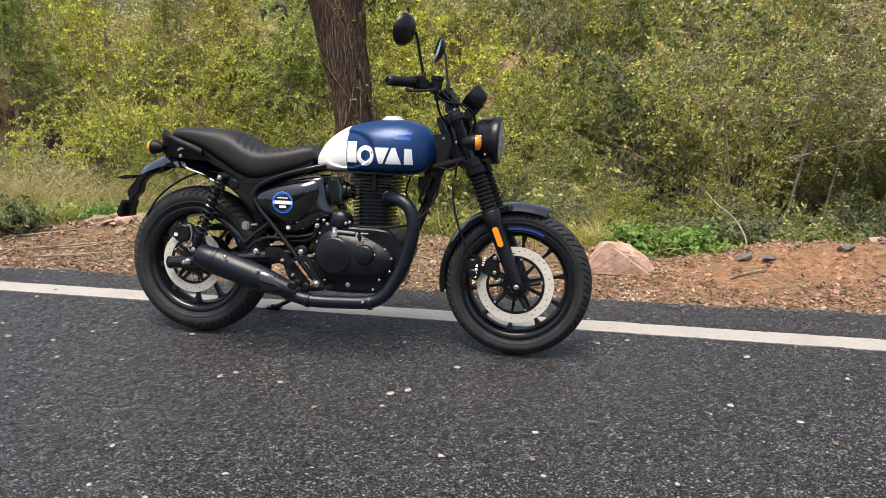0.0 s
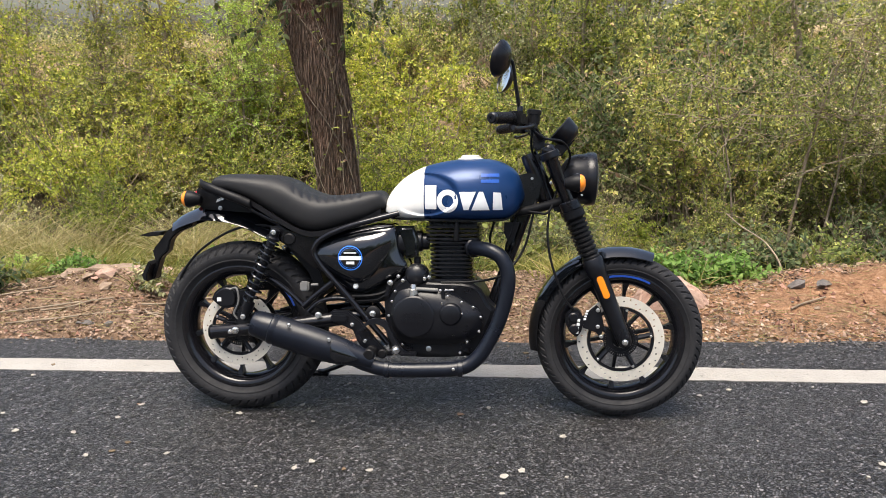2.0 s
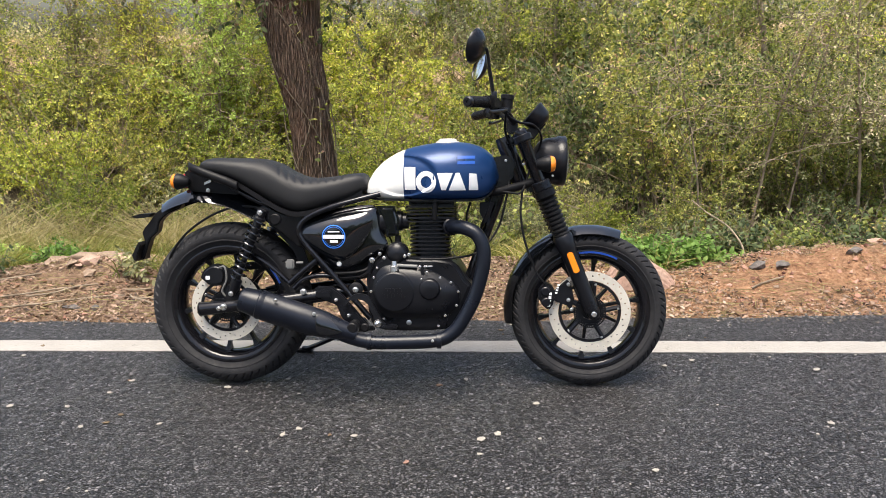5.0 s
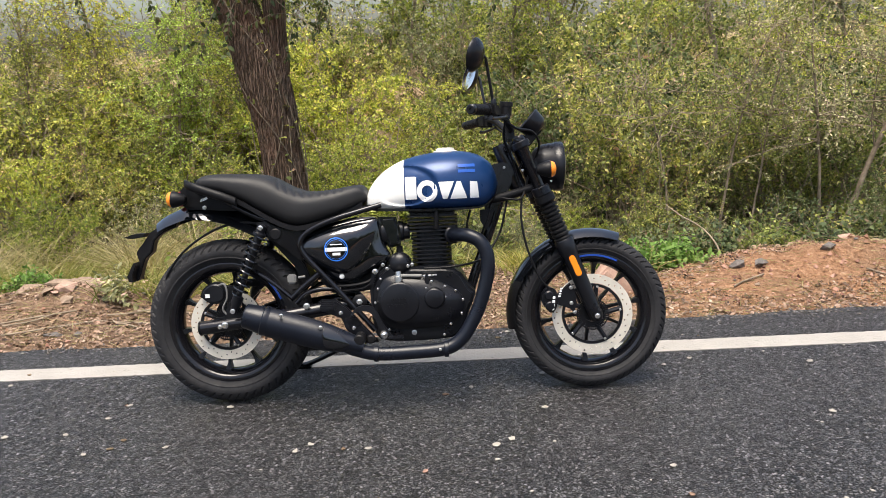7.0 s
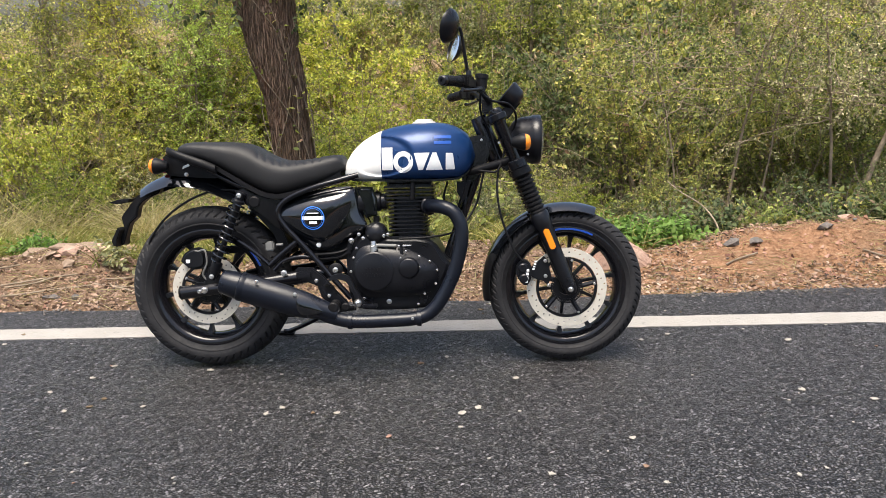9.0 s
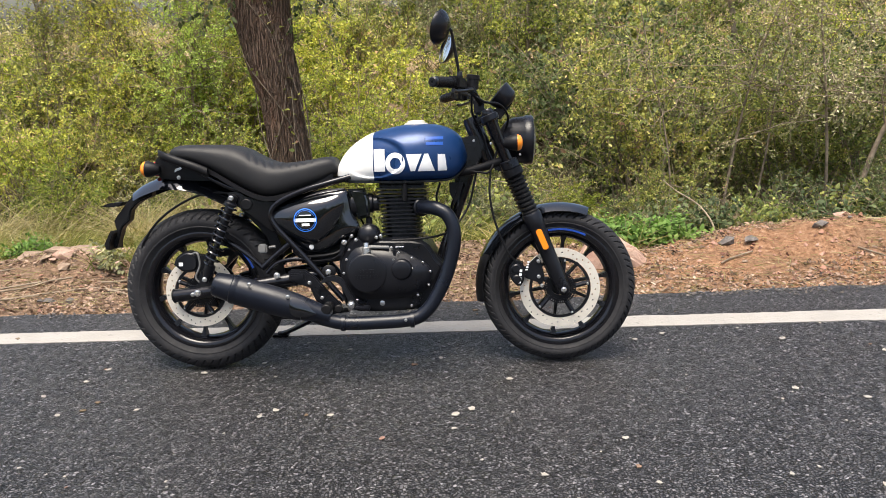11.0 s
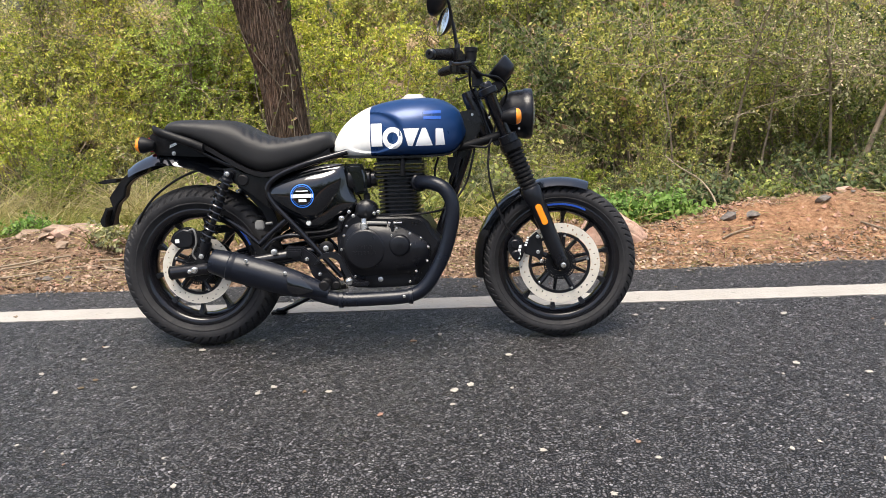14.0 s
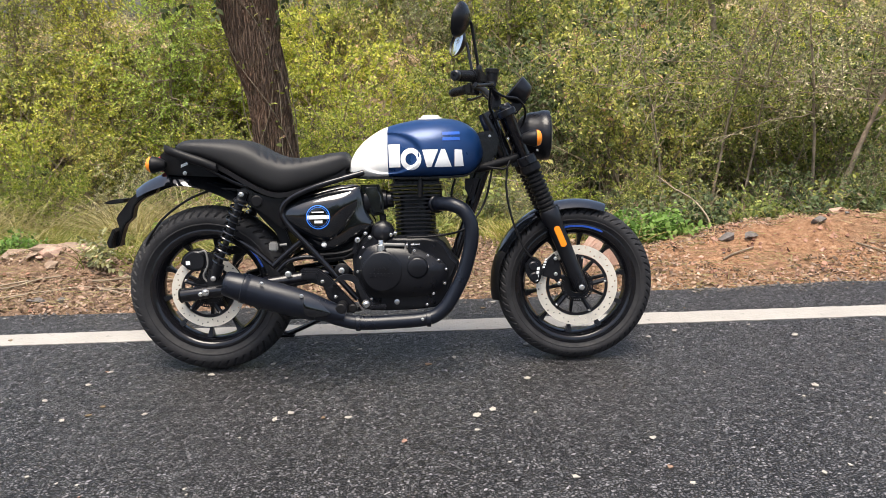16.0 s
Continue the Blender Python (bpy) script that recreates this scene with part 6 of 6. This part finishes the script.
o = new("fronds", leaf_mesh("fronds", P, A, N, L, W, LEAF_OLIVE))
o.parent = palm

# ---- far woods on the skyline ----
rng = np.random.default_rng(51)
P, A, N, L, W = [], [], [], [], []
for k in range(130):
    a = rng.random()
    x, y = -45 + 95 * a, 24 + 16 * rng.random()
    h = (0.6 + 1.9 * rng.random() ** 1.5) * (0.45 if x < -6 else 1.0)
    n = 330
    q = rng.normal(size=(n, 3)) * [0.9, 0.9, 0.45] * (0.6 + h * 0.3) + [x, y, 1.0 + h * 0.55]
    P.append(q)
    A.append(rng.normal(size=(n, 3)))
    N.append(rng.normal(size=(n, 3)) * 0.6 + [0, 0, 1])
    L.append(0.10 + 0.10 * rng.random(n))
    W.append(0.05 + 0.05 * rng.random(n))
o = new("far_woods", leaf_mesh("far_woods", np.concatenate(P), np.concatenate(A), np.concatenate(N), np.concatenate(L), np.concatenate(W), LEAF_GREY))
tagged(o, "hazy green scrub along the far field edge", "woods", kind="stuff")

# ---- woods across the road, behind the camera ----
P, A, N, L, W = [], [], [], [], []
for k in range(90):
    x, y = rng.uniform(-34, 34), -12 - 8 * rng.random()
    h = 1.6 + 4.6 * rng.random() ** 1.6
    n = 340
    q = rng.normal(size=(n, 3)) * [1.0, 0.8, h * 0.24] + [x, y, h * 0.45]
    q[:, 2] = np.abs(q[:, 2])
    P.append(q)
    A.append(rng.normal(size=(n, 3)))
    N.append(rng.normal(size=(n, 3)) * 0.6 + [0, 0, 1])
    L.append(0.30 + 0.2 * rng.random(n))
    W.append(0.18 + 0.1 * rng.random(n))
o = new("opposite_woods", leaf_mesh("opposite_woods", np.concatenate(P), np.concatenate(A), np.concatenate(N), np.concatenate(L), np.concatenate(W), LEAF_DARK))
tagged(o, "dark green trees along the other side of the road", "woods", kind="stuff")

# ---- grasses ----
def scatter_grass(name, n, xr, yr, h, mat, label, seed, clump=0.5, lean=0.45, wid=0.006):
    rng = np.random.default_rng(seed)
    m = max(1, n // 22)
    cx, cy = rng.uniform(*xr, m), rng.uniform(*yr, m)
    keep = np.array([noise.noise((x * 0.8, y * 0.8, seed)) > clump - 0.5 for x, y in zip(cx, cy)])
    cx, cy = cx[keep], cy[keep]
    x = np.repeat(cx, 22) + rng.normal(size=len(cx) * 22) * 0.045
    y = np.repeat(cy, 22) + rng.normal(size=len(cx) * 22) * 0.045
    z = np.repeat([ground_z(a, b) for a, b in zip(cx, cy)], 22) - 0.01
    k = len(x)
    d = rng.normal(size=(k, 3)) * [lean, lean, 0] + [0, 0, 1]
    ob = new(name, blade_mesh(name, np.stack([x, y, z], 1), d, h * (0.5 + 0.8 * rng.random(k)), wid * (0.7 + 0.6 * rng.random(k)), mat))
    return tagged(ob, label, "grass", kind="stuff")


scatter_grass("grass", 22000, (-6, 1.2), (2.2, 4.8), 0.32, GRASS, "rough green and straw-coloured grass in the ditch", 61, 0.5)
scatter_grass("grass", 7500, (-5.5, -0.3), (2.2, 4.6), 0.58, STRAW, "tall dry straw-coloured grass", 62, 0.42, wid=0.005)
scatter_grass("grass", 9000, (-5, 0.2), (1.30, 2.3), 0.20, GRASS, "short tufts of grass along the verge", 63, 0.50)
scatter_grass("grass", 1300, (1.2, 2.0), (1.6, 2.4), 0.20, GRASS, "short grass tufts at the ditch lip", 64, 0.45)
scatter_grass("grass", 600, (2.6, 5.5), (2.1, 2.9), 0.22, GRASS, "grass tufts behind the soil heap", 65, 0.62)
scatter_grass("grass", 9000, (-9.6, -5.2), (7.6, 9.8), 1.25, DRYGRASS, "tall pinkish dry grass on the far bank", 67, 0.30, wid=0.009)
scatter_grass("grass", 26000, (-14, 13), (8.5, 16), 0.8, STRAW, "tall dry grass on the field edge", 66, 0.45, wid=0.010)


# ---- low plants ----
def weed(x, y, h, n, seed, mat, size, label):
    rng = np.random.default_rng(seed)
    rods, shoots = [], []
    for _ in range(n):
        s = grow(rng.normal(size=3) * [0.05, 0.05, 0], rng.normal(size=3) * [0.7, 0.7, 0] + [0, 0, 1], h * (0.5 + 0.6 * rng.random()), 6, 0.15, 0.05, rng)
        rods.append((s, 0.003, 0.001))
        shoots.append(s)
    t = tagged(new("weed"), label, "plant", "low roadside plants")
    o = new("wood", rods_mesh("wood", rods, TWIG, 4))
    o.parent = t
    o = new("crown", leaf_mesh("crown", *sprigs(shoots, 16, size, 0.55, rng), mat))
    o.parent = t
    t.location = (x, y, ground_z(x, y))
    return t


weed(-1.02, 1.30, 0.24, 16, 71, LEAF_GREY, 0.035, "small grey-green herb on the verge")
weed(-1.75, 1.75, 0.16, 80, 72, LEAF_FRESH, 0.030, "bright green leafy weed on the verge")
weed(-2.15, 1.80, 0.18, 80, 73, LEAF_FRESH, 0.030, "bright green leafy weed on the verge")
weed(-2.02, 1.28, 0.28, 44, 84, LEAF_OLIVE, 0.038, "dark-leaved low shrub at the verge")
weed(-2.5, 1.35, 0.30, 30, 74, LEAF_GREY, 0.035, "small grey-green herb on the verge")
weed(-2.3, 0.98, 0.30, 34, 75, LEAF_MID, 0.035, "low dark green shrub at the road side")
weed(2.02, 1.72, 0.20, 80, 76, LEAF_FRESH, 0.040, "bright green broad-leaved weed at the ditch lip")
weed(2.22, 1.80, 0.22, 80, 85, LEAF_FRESH, 0.042, "bright green broad-leaved weed at the ditch lip")
weed(1.85, 1.85, 0.22, 80, 77, LEAF_FRESH, 0.040, "bright green broad-leaved weed at the ditch lip")
weed(1.25, 2.7, 0.5, 40, 78, LEAF_MID, 0.055, "green weed at the ditch lip")
weed(0.6, 2.6, 0.5, 40, 79, LEAF_MID, 0.05, "green weed at the ditch lip")
for k, (x, y) in enumerate(((2.35, 2.2), (2.7, 2.25), (3.05, 2.35), (3.45, 2.3), (3.85, 2.4), (4.3, 2.4), (4.75, 2.5), (2.5, 2.6), (3.2, 2.7), (4.0, 2.75))):
    weed(x, y, 0.30 + 0.04 * (k % 4), 46, 140 + k, (LEAF_OLIVE, LEAF_OLIVE, LEAF_MID)[k % 3], 0.040, "low dark green undergrowth behind the soil heap")
weed(0.05, 2.5, 0.55, 46, 81, LEAF_MID, 0.05, "green weed at the ditch lip")
weed(-0.8, 2.7, 0.55, 46, 82, LEAF_LIME, 0.05, "yellow-green weed at the ditch lip")
weed(3.9, 2.9, 0.45, 40, 83, LEAF_MID, 0.05, "green weed behind the soil heap")


# ---- stones ----
def rock(x, y, size, mat, seed, label, sink=0.3, turn=0.0):
    rr = np.random.default_rng(int(seed) + 400)
    bm = bmesh.new()
    for _ in range(13):
        q = unit(rr.normal(size=3)) * (0.75 + 0.35 * rr.random())
        bm.verts.new(Vector(q * np.array(size)))
    bmesh.ops.convex_hull(bm, input=bm.verts)
    bmesh.ops.delete(bm, geom=[v for v in bm.verts if not v.link_faces], context="VERTS")
    bmesh.ops.bevel(bm, geom=list(bm.edges), offset=min(size) * 0.035, segments=1, affect="EDGES", clamp_overlap=True)
    if max(size) > 0.04:
        bmesh.ops.subdivide_edges(bm, edges=list(bm.edges), cuts=2, use_grid_fill=True)
        for v in bm.verts:
            v.co *= 1 + 0.07 * noise.noise(v.co * (1.2 / max(size)) * 4 + Vector((seed, 0, 0)))
    o = part("stone", bm, mat, None, smooth=14)
    o.matrix_basis = Matrix.Translation((x, y, ground_z(x, y) + size[2] * (0.75 - sink))) @ Matrix.Rotation(turn, 4, "Z")
    return tagged(o, label, "stone", "stones on the verge")


bm = bmesh.new()
for p in ((-0.17, -0.09, -0.06), (0.20, -0.08, -0.06), (0.19, 0.10, -0.06), (-0.18, 0.10, -0.06), (-0.15, -0.06, 0.03), (-0.06, -0.05, 0.115), (-0.10, 0.05, 0.10), (0.04, 0.04, 0.105), (0.13, -0.05, 0.055), (0.19, -0.04, 0.00), (0.15, 0.06, 0.03), (0.03, -0.07, 0.07)):
    bm.verts.new(p)
bmesh.ops.convex_hull(bm, input=bm.verts)
bmesh.ops.bevel(bm, geom=list(bm.edges), offset=0.010, segments=2, affect="EDGES", clamp_overlap=True)
bmesh.ops.subdivide_edges(bm, edges=list(bm.edges), cuts=2, use_grid_fill=True)
for v in bm.verts:
    v.co += Vector((0, 0, 1)) * 0.006 * noise.noise(v.co * 22) + v.co.normalized() * 0.006 * noise.noise(v.co * 40)
boulder = part("stone", bm, PINK, None, smooth=22)
boulder.location = (1.78, 1.24, ground_z(1.78, 1.24) + 0.04)
tagged(boulder, "large pinkish boulder on the verge", "stone", "stones on the verge")
rock(2.45, 1.36, (0.052, 0.036, 0.034), GREYSTONE, 5, "dark broken stone on the soil heap")
rock(2.58, 1.33, (0.055, 0.032, 0.024), GREYSTONE, 6, "dark broken stone on the soil heap", turn=0.5)
rock(2.95, 1.37, (0.052, 0.034, 0.028), GREYSTONE, 7, "grey broken stone on the soil heap")
rock(3.20, 1.62, (0.10, 0.06, 0.024), PINK, 8, "flat pinkish stone on the soil heap", 0.5)
rock(3.45, 1.70, (0.07, 0.05, 0.022), TAN, 9, "tan stone on the soil heap", 0.5)
rock(-1.42, 1.52, (0.12, 0.08, 0.038), TAN, 10, "pale tan stone in a rubble heap", 0.55)
rock(-1.20, 1.62, (0.13, 0.08, 0.035), TAN, 11, "pale tan stone in a rubble heap", 0.55, 0.7)
rock(-1.34, 1.40, (0.08, 0.06, 0.034), PINK, 12, "reddish stone in a rubble heap", 0.5)
rock(-1.02, 1.72, (0.05, 0.035, 0.02), PINK, 13, "small pale pink stone")
rock(-1.15, 0.80, (0.060, 0.022, 0.018), GREYSTONE, 14, "dark scrap of stone at the road edge", turn=0.3)
rock(-1.02, 0.79, (0.030, 0.016, 0.022), GREYSTONE, 15, "dark scrap of stone at the road edge", turn=0.9)
rng = np.random.default_rng(93)
for k in range(40):
    s = 0.018 + 0.045 * float(rng.random()) ** 2
    rock(-1.30 + 0.20 * float(rng.normal()), 1.50 + 0.10 * float(rng.normal()), (s * 1.5, s, s * 0.45), (TAN, TAN, PINK)[k % 3], 200 + k, ("flat tan slab of rubble", "flat tan slab of rubble", "flat reddish slab of rubble")[k % 3], turn=float(rng.random() * 3))
rng = np.random.default_rng(91)
for k in range(46):
    x = float(rng.uniform(-2.6, 4.6))
    y = float(rng.uniform(0.75, 2.0))
    s = 0.007 + 0.016 * float(rng.random()) ** 2
    rock(x, y, (s * 1.4, s, s * 0.6), (PINK, TAN, GREYSTONE)[k % 3], 100 + k, ("small reddish stone chip", "small tan stone chip", "small dark stone chip")[k % 3], turn=float(rng.random() * 3))

# ---- litter: dry leaves, straw, sticks ----
rng = np.random.default_rng(95)
n = 64000
x = rng.uniform(-4.5, 5.5, n)
y = 0.62 + 0.03 * np.maximum(x, 0) + 1.75 * rng.random(n) ** 1.1
keep = np.array([noise.noise((a * 1.4, b * 2.0, 8)) + 0.25 * noise.noise((a * 5, b * 5, 1)) > (0.05 if a > 2.2 and b > 1.1 else -0.34) for a, b in zip(x, y)])
x, y = x[keep], y[keep]
n = len(x)
z = np.array([max(ground_z(a, b), 0.0 if b < road_edge(a) else -1) for a, b in zip(x, y)]) + 0.004 + 0.008 * rng.random(n)
A = rng.normal(size=(n, 3)) * [1, 1, 0.25]
N = rng.normal(size=(n, 3)) * 0.6 + [0, 0, 1]
L = 0.008 + 0.026 * rng.random(n) ** 2.0
tagged(new("leaf_litter", leaf_mesh("leaf_litter", np.stack([x, y, z], 1), A, N, L, L * 0.5, LITTER, curl=0.5)), "dry brown leaves strewn over the verge", "leaf litter", kind="stuff")
n = 6500
x, y = rng.uniform(-3.5, 5, n), rng.uniform(0.66, 2.2, n)
z = np.array([ground_z(a, b) for a, b in zip(x, y)]) + 0.008
d = rng.normal(size=(n, 3)) * [1, 0.6, 0.14]
tagged(new("straw_litter", blade_mesh("straw_litter", np.stack([x, y, z], 1), d, 0.04 + 0.15 * rng.random(n) ** 2, np.full(n, 0.0026), STRAW, bend=0.10)), "broken straw and stalks on the verge", "straw", kind="stuff")
for k, (x0, y0, x1, y1) in enumerate([(-1.55, 0.78, -1.05, 1.02), (-1.05, 1.05, -0.55, 0.86), (-0.95, 1.02, -0.75, 0.86), (2.35, 1.12, 2.55, 1.22), (1.2, 0.95, 1.5, 1.1), (3.1, 1.2, 3.3, 1.05), (0.3, 1.3, 0.75, 1.15), (-2.0, 1.1, -1.6, 1.3), (-1.9, 0.86, -1.35, 1.12), (-0.9, 1.2, -0.5, 1.05), (-1.0, 1.12, -0.62, 1.22), (-1.5, 1.0, -1.2, 1.2)]):
    pts = [(x0 + (x1 - x0) * f + 0.01 * math.sin(7 * f + k), y0 + (y1 - y0) * f, 0) for f in (0, 0.33, 0.66, 1)]
    tagged(part("stick", tube([(a, b, ground_z(a, b) + 0.012) for a, b, _ in pts], 0.005, 7), TWIG), "dry pale stick lying on the verge", "stick", "sticks on the verge")
tagged(part("stick", tube([(2.36, 2.50, 0.16), (2.41, 2.30, 0.12), (2.50, 2.12, 0.07), (2.555, 1.98, -0.02), (2.56, 1.88, -0.13)], lambda f: 0.003 + 0.004 * f, 7), TWIG), "bare pale branch leaning in the ditch", "stick", "sticks on the verge")

# ---- clods and broken earth on the verge ----
verts, faces = [], []
crng = np.random.default_rng(98)
for k in range(9000):
    x = crng.uniform(-4.0, 5.2)
    y = 0.64 + 1.6 * crng.random()
    if noise.noise((x * 1.1, y * 1.8, 30)) < (-0.25 if x > 1.9 else 0.0):
        continue
    r = 0.003 + (0.015 if x > 2.1 else 0.012) * crng.random() ** 4
    b = len(verts)
    c = np.array([x, y, ground_z(x, y) + r * 0.3])
    q = np.array([[1, 0, 0], [-1, 0, 0], [0, 1, 0], [0, -1, 0], [0, 0, 0.8], [0, 0, -0.8]]) * r * (0.6 + 0.8 * crng.random((6, 1))) + crng.normal(size=(6, 3)) * r * 0.25
    verts += [tuple(c + p) for p in q]
    faces += [(b + i, b + j, b + m) for i, j, m in ((0, 2, 4), (2, 1, 4), (1, 3, 4), (3, 0, 4), (2, 0, 5), (1, 2, 5), (3, 1, 5), (0, 3, 5))]
me = bpy.data.meshes.new("clods")
me.from_pydata(verts, [], faces)
tagged(new("clods", finish(me, EARTH, 0)), "broken lumps of reddish earth on the verge", "earth", kind="stuff")

# ---- black crumbs of asphalt along the broken road edge ----
verts, faces = [], []
for k in range(2600):
    x = crng.uniform(-2.5, 4.5)
    if crng.random() > (1.0 if 2.0 < x < 3.3 else 0.45):
        continue
    y = road_edge(x) + 0.05 * crng.normal() + 0.01
    r = 0.003 + 0.007 * crng.random() ** 2
    b = len(verts)
    c = np.array([x, y, max(0.0 if y < road_edge(x) else -1, ground_z(x, y)) + r * 0.4])
    q = np.array([[1, 0, 0], [-1, 0, 0], [0, 1, 0], [0, -1, 0], [0, 0, 0.8], [0, 0, -0.8]]) * r * (0.6 + 0.8 * crng.random((6, 1)))
    verts += [tuple(c + p) for p in q]
    faces += [(b + i, b + j, b + m) for i, j, m in ((0, 2, 4), (2, 1, 4), (1, 3, 4), (3, 0, 4), (2, 0, 5), (1, 2, 5), (3, 1, 5), (0, 3, 5))]
me = bpy.data.meshes.new("asphalt_crumbs")
me.from_pydata(verts, [], faces)
tagged(new("asphalt_crumbs", finish(me, GREYSTONE, 0)), "dark crumbs of asphalt along the broken road edge", "gravel", kind="stuff")

# ---- fallen leaves and chips on the asphalt ----
FALLEN = [(0.975, -0.500), (1.029, -0.464), (0.547, -0.490), (0.300, -0.488), (-0.353, -0.422), (-0.43, -0.455), (-0.457, -0.187), (0.907, -0.038), (2.369, -0.434), (2.449, -0.558), (1.239, -0.872), (0.203, -1.02)]
rng = np.random.default_rng(97)
spots = FALLEN + [(float(a), float(b)) for a, b in zip(rng.uniform(-1.5, 3.4, 130), rng.uniform(-1.4, 0.56, 130))]
for k, (x, y) in enumerate(spots):
    s = (0.026 if k in (0, 1) else 0.019 if k < 12 else 0.007 + 0.017 * rng.random() ** 2)
    a = rng.random() * 6.28
    pts = [(s * (1 + 0.25 * rng.normal()) * math.cos(t) * 0.62, s * (1 + 0.2 * rng.normal()) * math.sin(t) * 0.45) for t in (2 * math.pi * j / 9 for j in range(9))]
    bm = bmesh.new()
    top = [bm.verts.new((p, q, 0.0045 + 0.10 * abs(p))) for p, q in pts]
    low = [bm.verts.new((p, q, 0.0022 + 0.10 * abs(p))) for p, q in pts]
    bm.faces.new(top)
    bm.faces.new(low[::-1])
    for j in range(9):
        bm.faces.new((top[j], top[(j + 1) % 9], low[(j + 1) % 9], low[j]))
    o = part("fallen_leaf", bm, LITTER if k % 5 == 4 else CHIP, None)
    o.matrix_basis = pose(x, y, 0.0, 0, 0, math.degrees(a))
    tagged(o, "small dry leaf fragment lying on the asphalt", "leaf", "fallen bits on the asphalt")
